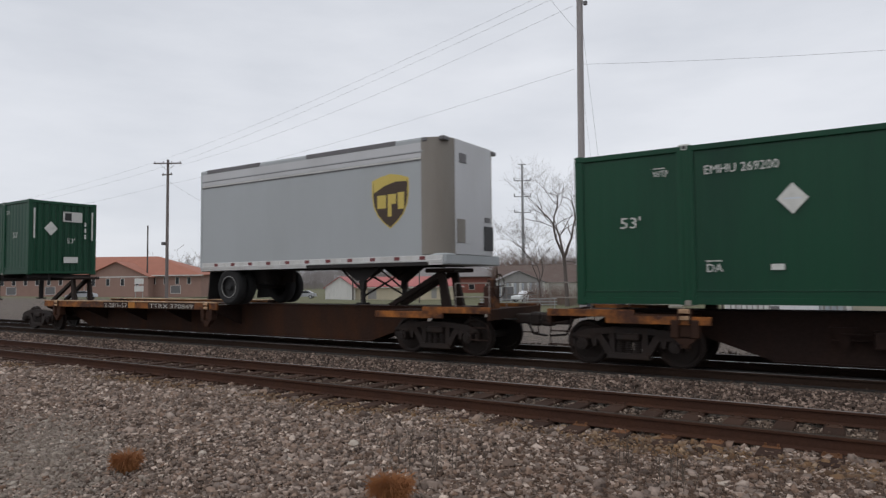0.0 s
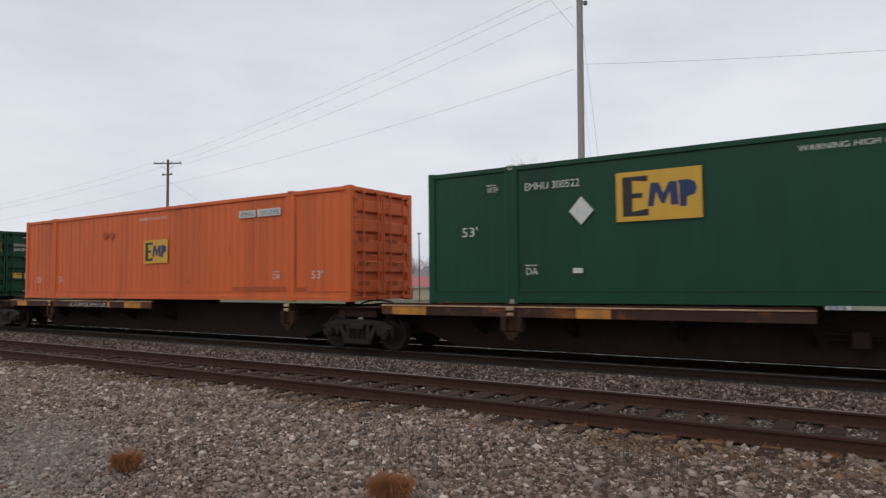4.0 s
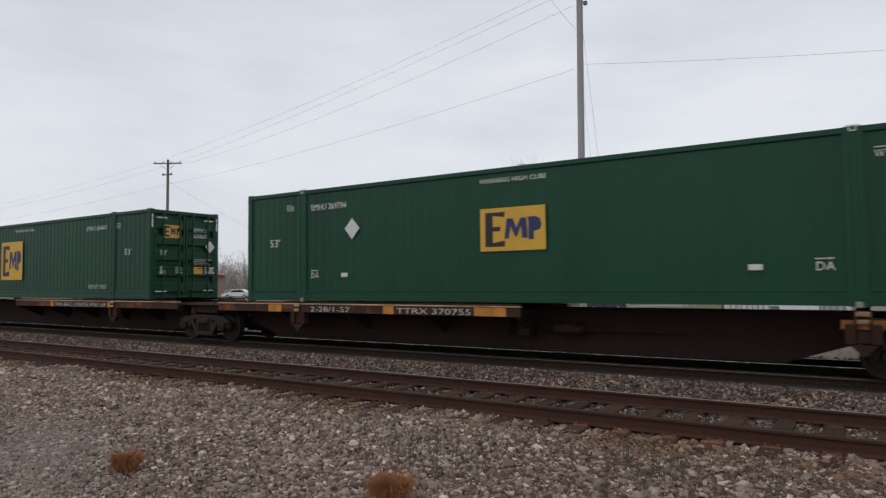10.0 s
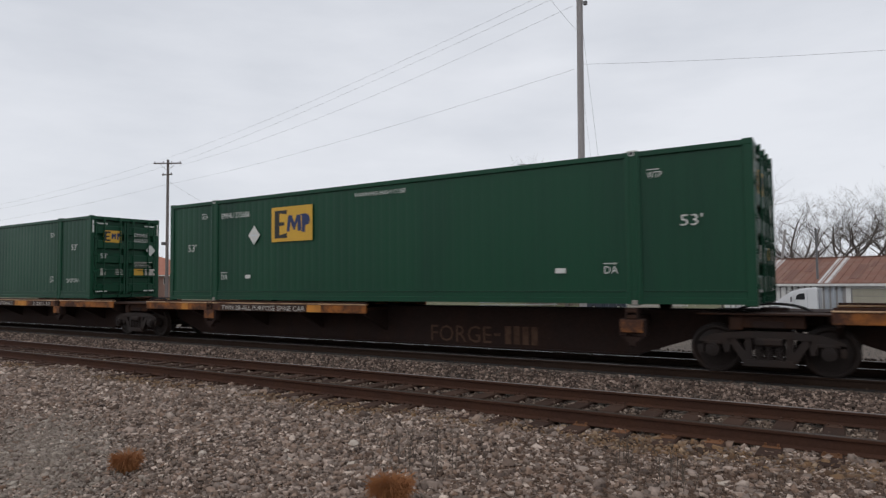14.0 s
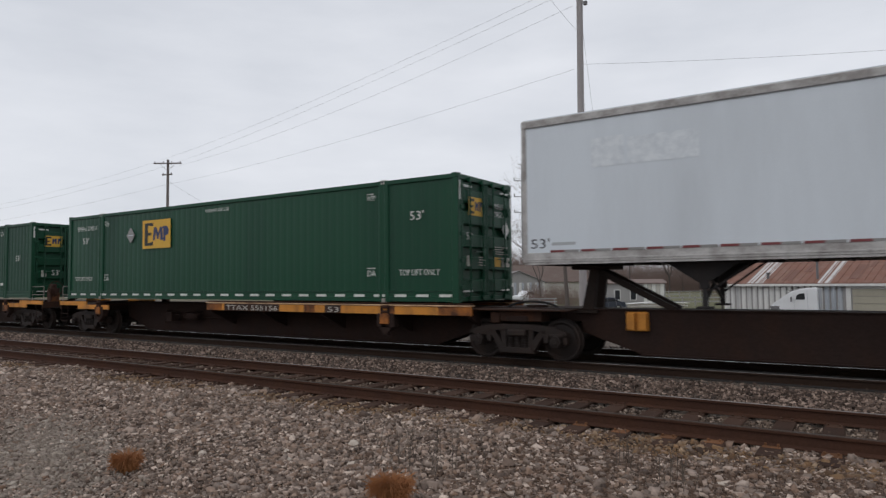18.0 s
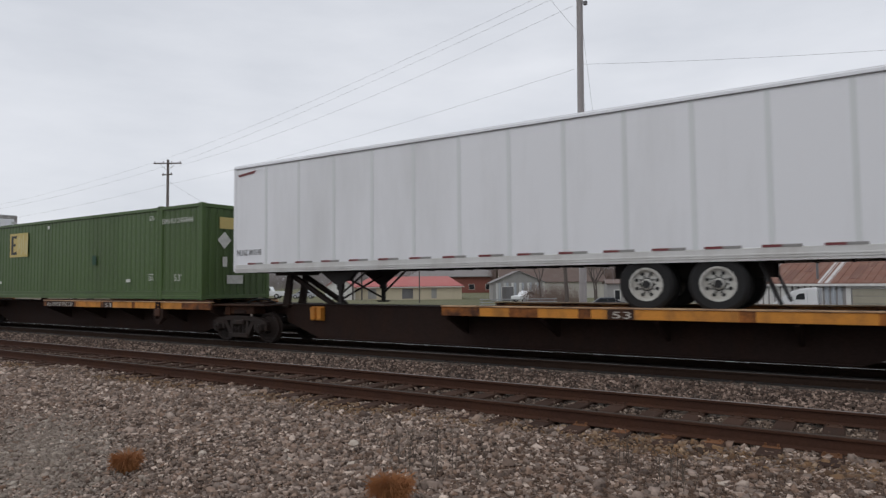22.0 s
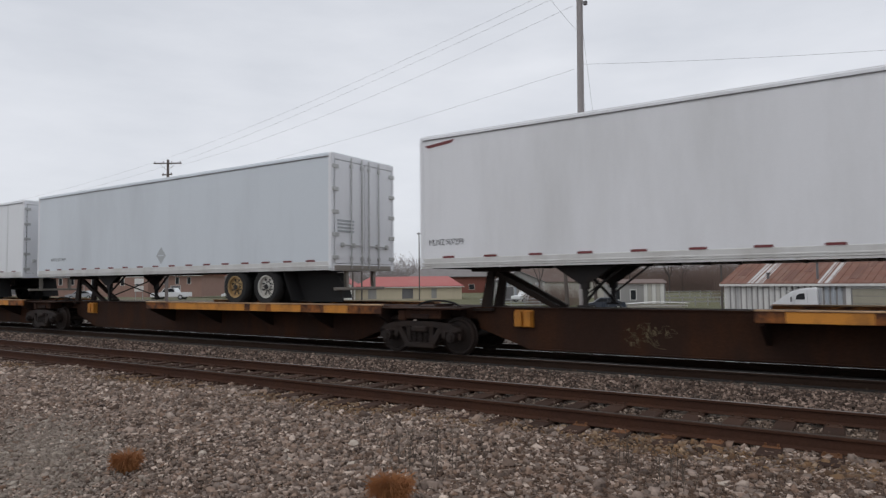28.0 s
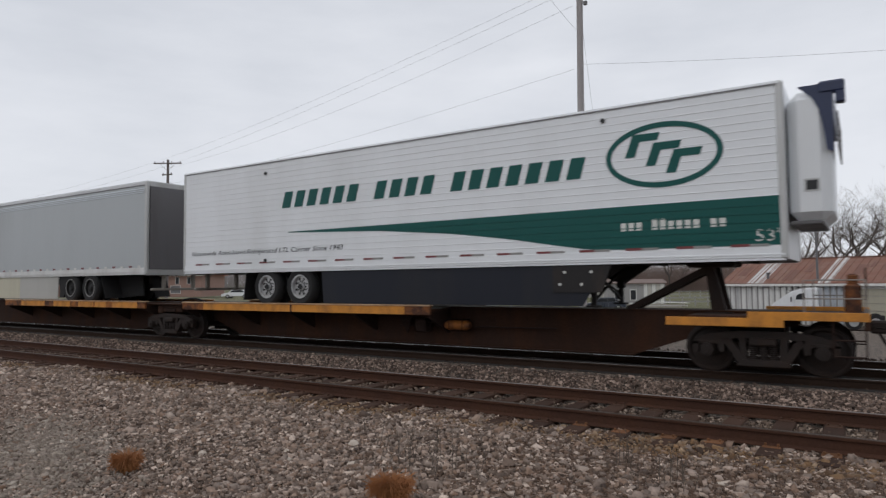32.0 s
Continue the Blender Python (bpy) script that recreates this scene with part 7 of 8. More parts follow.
part("corner_board", S().box(8.56, 8.86, -0.08, 0.0, 0.0, 2.82).box(-0.05, 0.18, -0.08, -0.03, 0.0, 2.82), TRIM, shed)
for i in range(5):
    part("garage_door", S().box(8.95, 12.6, -0.05 + 0.004 * (i % 2), 0.0, 0.05 + i * 0.52, 0.54 + i * 0.52, 0.015), DOOR_TAN, shed)
part("door_header", S().box(8.86, 12.7, -0.09, -0.05, 2.64, 2.78), TRIM, shed)


def roof_strip(name, a, w, lo, hi, lift, mat):
    """A sheet or rib lying on the shed's front slope, between lo and hi metres from the eave wall."""
    k = (RIDGE - EAVE) / HALF
    v = [(x, y, EAVE + y * k + z) for z in (0.10, 0.125 + lift) for x, y in ((a, lo), (a + w, lo), (a + w, hi), (a, hi))]
    part(name, S().add(v, [(3, 2, 1, 0), (4, 5, 6, 7), (0, 1, 5, 4), (1, 2, 6, 5), (2, 3, 7, 6), (3, 0, 4, 7)]), mat, shed)


for a, w in ((1.80, 0.26), (2.14, 0.24), (2.46, 0.24), (2.78, 0.24), (6.84, 0.30), (7.30, 0.34), (11.2, 0.3)):
    roof_strip("roof_sheet", a, w, -0.32, HALF, 0.012, ROOF_PALE)
for a, w, lo, hi in ((0.5, 0.6, 1.2, 3.0), (4.2, 0.7, 0.2, 2.2), (5.3, 0.5, 1.8, 4.3), (8.6, 0.7, 0.4, 3.0), (10.2, 0.6, 2.0, 4.4), (9.4, 0.35, 2.6, 3.6)):
    roof_strip("roof_sheet", a, w, lo, hi, 0.010, ROOF_PATCH)
for i in range(58):
    roof_strip("roof_rib", -0.25 + i * 0.52, 0.05, -0.32, HALF, 0.03, ROOF_RUST)
part("ridge_cap", S().box(-0.3, 30.3, HALF - 0.16, HALF + 0.16, RIDGE + 0.10, RIDGE + 0.17, 0.02), ROOF_PATCH, shed)
part("flue_pipe", S().tube("z", 6.62, 0.45, 3.1, 7.0, 0.085, 10), GREY_DARK, shed)
part("roof_vent", S().tube("z", 3.1, 0.6, 3.3, 3.75, 0.10, 10).tube("z", 3.1, 0.6, 3.75, 3.85, 0.17, 10), GREY_DARK, shed)

# other buildings
pink = building("metal_store", "low cream metal building with faded red hipped roof", town(-16.9, 124), 32.9, 20.4, 9, 2.5, 2.56, WALL_CREAM, ROOF_PINK, over=0.4)
part("hip_roof", S().add([(-0.5, -0.5, 2.44), (20.9, -0.5, 2.44), (20.9, 9.5, 2.44), (-0.5, 9.5, 2.44), (2.5, 4.5, 4.45), (17.9, 4.5, 4.45)], [(3, 2, 1, 0), (0, 1, 5, 4), (1, 2, 5), (2, 3, 4, 5), (3, 0, 4)]), ROOF_PINK, pink, "faded red hip roof")
part("eave_trim", S().box(-0.5, 20.9, -0.56, -0.48, 2.30, 2.46), TRIM, pink)
for x, w in ((2.5, 1.6), (9.0, 2.1), (14.6, 1.0)):
    opening(pink, x, 0.2, w, 1.9, frame_mat=WALL_CREAM, glass=GREY_DARK if w > 2 else WALL_GREY, name="door")
wing = building("store_wing", "pale gabled metal wing with faded red roof", town(-22.2, 122), 32.9, 5.4, 10, 2.4, 4.3, TRIM, ROOF_PINK, gable_along="y")
gb = building("brick_workshop", "red brick building with broad grey shingle roof", town(-10.3, 195), 32.9, 27, 16, 4.8, 4.9, WALL_RED, ROOF_GREY, over=0.8)
part("hip_roof", S().add([(-0.8, -0.8, 4.7), (27.8, -0.8, 4.7), (27.8, 16.8, 4.7), (-0.8, 16.8, 4.7), (6.4, 8, 8.9), (20.0, 8, 8.9)], [(3, 2, 1, 0), (0, 1, 5, 4), (1, 2, 5), (2, 3, 4, 5), (3, 0, 4)]), ROOF_GREY, gb, "broad grey shingle hip roof")
for i in range(5):
    opening(gb, 3 + i * 5, 1.0, 1.6, 1.5)
br = building("brick_school", "long brown brick building with orange hipped roof", town(-104, 150), 32.9, 48, 16, 4.5, 4.6, WALL_BRICK, ROOF_TILE, over=0.6)
part("hip_roof", S().add([(-0.8, -0.8, 4.45), (48.8, -0.8, 4.45), (48.8, 16.8, 4.45), (-0.8, 16.8, 4.45), (9.0, 8.0, 9.2), (34.5, 8.0, 9.2)], [(3, 2, 1, 0), (0, 1, 5, 4), (1, 2, 5), (2, 3, 4, 5), (3, 0, 4)]), ROOF_TILE, br, "faded orange shingle hip roof")
for i in range(17):
    opening(br, 1.6 + i * 2.7, 2.45, 0.75, 1.5)
for x in (3.0, 12.0, 21.0, 41.0):
    opening(br, x, 0.3, 2.2, 1.7, name="door", glass=GREY_DARK)
part("eave_trim", S().box(-0.8, 48.8, -0.90, -0.80, 4.28, 4.52), TRIM, br)
gab = building("brick_school_porch", "brick cross-gable with orange shingle roof", town(-81.3, 147), 32.9, 14.4, 8, 4.5, 7.8, WALL_BRICK, ROOF_TILE, gable_along="y", over=0.6)
for i in range(4):
    opening(gab, 1.6 + i * 3.3, 2.45, 0.75, 1.5)
part("eave_trim", S().box(-0.6, 15.0, -0.12, 0.0, 4.3, 4.52), TRIM, gab)
hs = building("grey_barn", "weathered grey-white gabled barn", town(8.4, 110), 32.9, 8.8, 9, 3.15, 5.05, WALL_GREY, ROOF_GREY, gable_along="y")
for i in range(20):
    part("siding_board", S().box(0.05 + i * 0.44, 0.43 + i * 0.44, -0.035 - 0.008 * (i % 2), 0.0, 0.0, 3.1), (WALL_GREY, WALL_ZINC, WALL_BLUE)[(i * 7) % 3], hs)
opening(hs, 1.5, 0.0, 2.0, 2.4, y=-0.045, name="door", glass=GREY_DARK)
cb = building("white_block_hut", "small pale-sided hut with brown low-pitched roof", town(19.2, 76), 24, 6.5, 5, 2.95, 3.35, WALL_GREY, ROOF_SCRUB, over=0.2)
for x in (0.8, 2.6):
    opening(cb, x, 1.1, 0.6, 1.1)
part("siding_seam", S().box(0, 6.5, -0.02, 0, 2.6, 2.7), WALL_GREY, cb)
for i in range(5):
    part("siding_sheet", S().box(4.1 + i * 0.46, 4.5 + i * 0.46, -0.05 + 0.01 * (i % 2), 0.0, 0.0, 2.9), WALL_PALE if i % 2 else TRIM, cb)
h3 = building("brown_cottage", "brown-roofed cottage among winter brush", town(11.2, 126), 32.9, 20, 9, 3.3, 6.4, WALL_PALE, ROOF_BROWN)
opening(h3, 1.5, 0.9, 1.2, 1.2)
opening(h3, 6.5, 0.9, 1.2, 1.2)


# ---- poles and wires ----
def utility_pole(at, top, r0, r1, label, arms=(), mat=None, lean=0.0, name="utility_pole"):
    """A tapered pole; arms: (height, width, turn) with insulators."""
    p = thing(name, label, "utility pole", Matrix.Translation(at) @ Matrix.Rotation(radians(lean), 4, F_AX))
    h = top - at.z
    part("shaft", S().tube("z", 0, 0, -0.5, h, r0, 14, r2=r1), mat or POLE_WOOD, p, smooth=True)
    for z, w, turn in arms:
        m = Matrix.Translation((0, 0, z - at.z)) @ Matrix.Rotation(radians(turn), 4, "Z")
        a = part("crossarm", S().box(-w / 2, w / 2, -0.16, -0.05, -0.06, 0.06, 0.01), mat or POLE_WOOD, p, m=m)
        n = 4 if w > 2 else 2
        for i in range(n):
            q = -w / 2 + 0.12 + (w - 0.24) * i / (n - 1)
            part("insulator", S().tube("z", q, -0.10, 0.06, 0.20, 0.05, 8, r2=0.03), GREY_DARK, a)
        if w > 2:
            part("brace", S().beam((-w * 0.28, -0.1, -0.05), (0, -0.1, -0.75), 0.04, 0.02).beam((w * 0.28, -0.1, -0.05), (0, -0.1, -0.75), 0.04, 0.02), mat or POLE_WOOD, a)
    return p


def cable(pts_name, a, b, sag, r=0.012, label="thin dark overhead wire"):
    a, b = Vector(a), Vector(b)
    n = 28
    pts = [a.lerp(b, i / n) + Vector((0, 0, -4 * sag * (i / n) * (1 - i / n))) for i in range(n + 1)]
    ob = new(pts_name, S().sweep(pts, r * 0.5, 5).mesh(pts_name, WIRE))
    return tagged(ob, label, "cable", "overhead wires")


P1, P2 = town(6.43, 30), town(-27.3, 64)
utility_pole(P1, 16.6, 0.178, 0.142, "tall weathered wooden utility pole by the tracks", [(15.9, 2.6, 60)], lean=0.5)
part("pole_lamp", S().tube("z", 0.28, 0.0, 14.6 - P1.z, 14.75 - P1.z, 0.10, 10).beam((0, 0, 14.8 - P1.z), (0.28, 0, 14.75 - P1.z), 0.05, None, 6), GREY_DARK, bpy.data.objects["utility_pole"])
utility_pole(P2, 14.05, 0.17, 0.12, "wooden utility pole with crossarm", [(13.68, 2.75, 33), (12.55, 1.2, 15)], mat=POLE_MID)
part("transformer", S().box(-0.55, -0.2, -0.3, 0.05, 5.55 - P2.z, 5.85 - P2.z, 0.04), GREY_DARK, bpy.data.objects["utility_pole.001"], "small dark junction box")
t1 = lambda z, o=0.0: P1 + R_AX * o + Vector((0, 0, z - P1.z))
t2 = lambda z, o=0.0: P2 + R_AX * o + Vector((0, 0, z - P2.z))
cable("power_line", t2(13.85, -1.2), t1(15.72, -0.4), 0.50)
cable("power_line", t2(13.85, 1.2), t1(15.60, 0.25), 0.32)
cable("power_line", t2(13.2, 0.1), t1(14.60, -0.2), 0.72)
cable("telephone_line", t2(11.6), t1(11.58, -0.15), 0.42, 0.013)
cable("service_line", t1(11.80, 0.15), town(28, 22, z=10.42), 0.25, 0.013)
cable("service_line", t1(13.4), town(2.2, 20, z=12.4), 0.15, 0.012)
cable("guy_wire", t1(14.5, 0.15), town(8.42, 31), 0.0, 0.012, "taut steel guy wire")
cable("guy_wire", t1(11.6, 0.1), town(7.9, 30.5), 0.0, 0.008, "thin steel guy wire")
for o in (-1.2, 1.2):
    cable("power_line", t2(13.85, o), town(-85, 95 + o, z=11.0), 1.3, 0.015)
cable("telephone_line", t2(11.6), town(-85, 95, z=9.4), 1.0, 0.015)
cable("telephone_line", t2(11.9), town(-33, 160, z=9.0), 1.0, 0.02)

py = thing("transmission_pole", "tall grey steel transmission monopole with arms", "utility pole", town(24.8, 200))
part("shaft", S().tube("z", 0, 0, -0.5, 39.7, 0.62, 12, r2=0.28), POLE_STEEL, py, smooth=True)
for z in (34.5, 29.5, 24.6):
    part("arm", S().beam((-2.6 * 0.84, -2.6 * 0.54, z), (2.6 * 0.84, 2.6 * 0.54, z), 0.30, 0.25), POLE_STEEL, py)
    for s in (-1, 1):
        part("insulator", S().tube("z", s * 2.5 * 0.84, s * 2.5 * 0.54, z, z + 0.9, 0.16, 8), GREY_DARK, py)
part("cap_arm", S().beam((-1.3 * 0.84, -1.3 * 0.54, 39.6), (1.3 * 0.84, 1.3 * 0.54, 39.6), 0.25, 0.2), POLE_STEEL, py)
for r, f, top, rr in ((23.0, 80, 7.0, 0.085), (-16.75, 120, 11.4, 0.16), (-15.1, 120, 11.4, 0.16), (-68.5, 150, 15.3, 0.2), (28.3, 66, 6.5, 0.11), (-3.7, 100, 9.3, 0.1)):
    utility_pole(town(r, f), top, rr, rr * 0.75, "plain slim distant wooden pole", [(top - 0.25, 0.7, 33)] if r > -5 else [], mat=POLE_DARK, name="slim_pole")
lean = town(31.2, 61)
lp = thing("leaning_post", "broken wooden post leaning by the shed", "post", Matrix.Translation(lean) @ Matrix.Rotation(radians(7), 4, "Y"))
part("shaft", S().tube("z", 0, 0, -0.4, 8.0, 0.15, 10, r2=0.11), POLE_WOOD, lp)


# ---- vehicles ----
def simple_wheel(parent, x, y, r):
    w = part("wheel", S().tube("y", x, r, y - 0.11, y + 0.11, r, 16), TYRE, parent)
    part("rim", S().tube("y", x, r, y - 0.125, y + 0.125, r * 0.58, 12), RIM_STEEL, w)


tk = thing("tractor_truck", "white rounded-nose semi tractor parked before the shed", "truck", Vector((-5.50, 50, -1.75)))
hood = [(0.10, 0.75), (0.0, 1.25), (0.04, 1.50), (0.22, 1.72), (0.60, 1.98), (0.95, 2.26), (1.30, 2.50), (1.70, 2.64), (2.15, 2.72), (2.72, 2.76), (2.86, 2.70), (2.90, 0.75)]
cab = S()
for y0, y1, k in ((0.0, 0.18, 0.955), (0.16, 2.14, 1.0), (2.12, 2.30, 0.955)):
    cab.prism([(x if z < 1 else 0.03 + x, 0.75 + (z - 0.75) * k) for x, z in hood], "y", y0, y1)
part("cab", cab, WHITE_CAR, tk)
part("side_window", S().prism([(1.60, 1.96), (1.66, 2.22), (1.86, 2.36), (2.14, 2.38), (2.16, 1.96)], "y", -0.012, 0.0), GLASS, tk)
part("door_line", S().box(1.50, 1.515, -0.006, 0.0, 0.9, 2.3).box(2.30, 2.315, -0.006, 0.0, 0.9, 2.55), GREY, tk)
part("windscreen", S().add([(1.02, 0.2, 2.33), (1.40, 0.2, 2.56), (1.40, 2.1, 2.56), (1.02, 2.1, 2.33), (1.00, 0.3, 2.335), (1.38, 0.3, 2.565), (1.38, 2.0, 2.565), (1.00, 2.0, 2.335)], [(0, 1, 2, 3), (7, 6, 5, 4), (0, 4, 5, 1), (2, 6, 7, 3)]), GLASS, tk)
part("grille", S().box(-0.03, 0.04, 0.5, 1.8, 0.85, 1.45, 0.02), GREY_DARK, tk)
part("headlamp", S().box(0.05, 0.62, -0.012, 0.05, 1.22, 1.52, 0.03), GREY_DARK, tk)
part("bumper", S().box(-0.12, 0.2, 0.0, 2.3, 0.4, 0.78, 0.05), SILVER_CAR, tk)
part("mirror", S().box(1.30, 1.40, -0.26, -0.12, 1.80, 2.15, 0.03), GREY_DARK, tk)
part("exhaust_stack", S().tube("z", 3.05, 0.2, 0.8, 2.75, 0.09, 10), SILVER_CAR, tk)
part("frame_rails", S().box(0.3, 6.6, 0.7, 0.85, 0.65, 0.9).box(0.3, 6.6, 1.45, 1.6, 0.65, 0.9), UNDER, tk)
for x in (1.0, 4.9, 6.1):
    for y in (0.15, 2.15):
        simple_wheel(tk, x, y, 0.5)


def car(label, at, turn, paint_, kind="car"):
    c = thing("parked_" + kind, label, kind, Matrix.Translation(at) @ Matrix.Rotation(radians(turn), 4, "Z"))
    if kind == "pickup":
        low = [(0, 0.45), (0, 0.95), (0.15, 1.05), (1.55, 1.12), (5.7, 1.12), (5.75, 0.45)]
        top = [(1.5, 1.1), (2.1, 1.78), (3.6, 1.82), (3.95, 1.1)]
    else:
        low = [(0, 0.35), (0.05, 0.75), (1.1, 0.92), (4.4, 0.95), (4.6, 0.4)]
        top = [(1.0, 0.9), (1.75, 1.42), (3.2, 1.45), (4.1, 0.93)]
    part("body", S().prism(low, "y", 0, 1.85), paint_, c)
    part("cabin", S().prism(top, "y", 0.08, 1.77), paint_, c)
    (ax, az), (bx, bz), (cx, cz), (dx, dz) = top
    q = [(ax + 0.28, az + 0.08), (bx + 0.12, bz - 0.10), (cx - 0.10, cz - 0.10), (dx - 0.28, dz + 0.08)]
    part("side_glass", S().prism(q, "y", 0.05, 0.09).prism(q, "y", 1.76, 1.80), GLASS, c)
    for x in (1.0, 4.6 if kind == "pickup" else 3.7):
        for y in (0.1, 1.75):
            simple_wheel(c, x, y, 0.38 if kind == "pickup" else 0.32)
    part("bumper", S().box(-0.06, 0.1, 0.05, 1.8, 0.4, 0.62, 0.03), SILVER_CAR, c)
    return c


car("silver car parked beside the brick building", town(-63.0, 108), 40, SILVER_CAR)
nb = thing("notice_board", "two small white boards on posts by the street", "sign", Matrix.Translation(town(-47.5, 100)) @ Matrix.Rotation(radians(33), 4, "Z"))
for x in (0.0, 1.1):
    part("post", S().box(x, x + 0.09, 0, 0.09, -0.3, 3.2), WALL_GREY, nb)
for z in (1.3, 2.45):
    part("board", S().box(-0.1, 1.3, -0.05, 0, z, z + 0.85, 0.01), TRIM, nb)
car("white pickup parked beside the grey barn", town(12.0, 102), 76, WHITE_CAR, "pickup")
driven = car("white pickup driving along the street", town(20, 100), 33, WHITE_CAR, "pickup")
driven.name = "white_pickup"
car("white car parked on the pale street", town(-35.6, 104), 33, WHITE_CAR)
car("dark car parked before the hut", town(15.8, 73), 22, DARK_CAR)
car("silver car parked near the store", town(-27.5, 116), 33, SILVER_CAR)

# timber stack, rails and boards beside the road
st = thing("pallet_stack", "tall pale stack of timber under white sheets", "timber stack", Matrix.Translation(town(17.2, 60)) @ Matrix.Rotation(radians(28), 4, "Z"))
for i in range(11):
    part("board", S().box(0.1 * (i % 2), 5.2 - 0.25 * (i % 3), 0, 1.3, i * 0.105, i * 0.105 + 0.08, 0.01), WOOD_RAW if i % 3 else TRIM, st)
part("cover_sheet", S().prism([(-0.1, 1.16), (2.4, 1.30), (5.4, 1.20), (5.4, 1.24), (2.4, 1.35), (-0.1, 1.20)], "y", -0.06, 1.36), TRIM, st, "white plastic cover sheet")
gt = thing("pipe_rack", "low pale steel pipe rack in the grass", "pipe rack", Matrix.Translation(town(4.2, 72)) @ Matrix.Rotation(radians(30), 4, "Z"))
for i in range(6):
    part("post", S().box(i * 1.6, i * 1.6 + 0.10, 0, 0.10, -0.2, 1.45), WALL_GREY, gt)
for z in (0.75, 1.05, 1.38):
    part("pipe", S().beam((-0.2, -0.03, z), (8.3, -0.03, z + 0.04), 0.09, None, 8), POLE_STEEL, gt)
f2 = thing("rail_fence", "long low grey rail fence before the scrub", "fence", Matrix.Translation(town(41, 124)) @ Matrix.Rotation(radians(33), 4, "Z"))
for i in range(9):
    part("post", S().box(i * 2.0, i * 2.0 + 0.12, 0, 0.12, -0.2, 1.3), WALL_GREY, f2)
for z in (0.5, 1.05):
    part("fence_rail", S().box(0, 16.1, -0.04, 0, z, z + 0.14), WALL_GREY, f2)
fc = thing("rail_fence", "low grey board fence by the lane", "fence", Matrix.Translation(town(27.6, 84)) @ Matrix.Rotation(radians(30), 4, "Z"))
for i in range(7):
    part("post", S().box(i * 1.6, i * 1.6 + 0.12, 0, 0.12, -0.2, 1.2), WALL_GREY, fc)
for z in (0.45, 0.95):
    part("fence_rail", S().box(0, 9.8, -0.04, 0, z, z + 0.16), WALL_GREY, fc)
tagged(new("street", S().add([tuple(town(r, f, 0.03)) for r, f in ((-110, 104), (-20, 112), (-20, 118), (-110, 112))] + [tuple(town(r, f, -0.4)) for r, f in ((-110, 104), (-20, 112), (-20, 118), (-110, 112))], [(0, 1, 2, 3), (4, 7, 6, 5), (0, 4, 5, 1), (1, 5, 6, 2), (2, 6, 7, 3), (3, 7, 4, 0)]).mesh("street", ASPHALT)), "pale concrete street with parked cars", "street", kind="structure")


# ---- winter trees and brush ----
def twig(sh, p, q, w):
    """A thin three-sided bar without end faces."""
    d = (q - p).normalized()
    s = d.cross(Vector((0.31, 0.95, 0.1))).normalized() * (w / 2)
    u = s.cross(d)
    k = [s, u * 0.866 - s * 0.5, u * -0.866 - s * 0.5]
    sh.add([tuple(p + c) for c in k] + [tuple(q + c) for c in k], [(0, 1, 4, 3), (1, 2, 5, 4), (2, 0, 3, 5)])


def limb(sh, p, d, length, r, depth, rng, droop=0.0):
    """A crooked branch that thins towards its tip, with side shoots along it."""
    n = (3, 4, 5, 6, 7)[min(depth, 4)]
    end = r * (0.35 if depth else 0.5)
    for i in range(n):
        q = p + d * (length / n) * rng.uniform(0.8, 1.2)
        r1 = r + (end - r) * (i + 1) / n
        r0 = r + (end - r) * i / n
        if r0 > 0.035:
            taper(sh, p, q, r0, r1, 7)
        else:
            twig(sh, p, q, 2.2 * r0)
        p = q
        bend = 0.34 if depth > 1 else 0.45
        d = (d + Vector((rng.uniform(-1, 1), rng.uniform(-1, 1), rng.uniform(-0.75, 0.95) - droop)) * bend).normalized()
        if depth > 0 and i >= (1 if depth > 1 else 0):
            for _ in range(2 if rng.random() < (0.55 if depth < 3 else 0.25) else 1):
                a = rng.uniform(0, 2 * math.pi)
                side = Vector((math.cos(a), math.sin(a), rng.uniform(-0.1, 0.8)))
                nd = (d * 0.6 + side * 0.85).normalized()
                limb(sh, p, nd, length * rng.uniform(0.36, 0.68), max(0.008, r1 * rng.uniform(0.36, 0.58)), depth - 1, rng, droop)


def taper(sh, p, q, r, r2, n):
    d = (q - p).normalized()
    s = d.cross(Vector((0.3, 1, 0.1))).normalized()
    u = s.cross(d)
    v = [tuple(c + (s * math.cos(2 * math.pi * i / n) + u * math.sin(2 * math.pi * i / n)) * k) for c, k in ((p, r), (q, r2)) for i in range(n)]
    sh.add(v, [(i, (i + 1) % n, n + (i + 1) % n, n + i) for i in range(n)])


def raw_mesh(sh, name, mat):
    me = bpy.data.meshes.new(name)
    me.from_pydata(sh.v, [], sh.f)
    me.materials.append(mat)
    return me


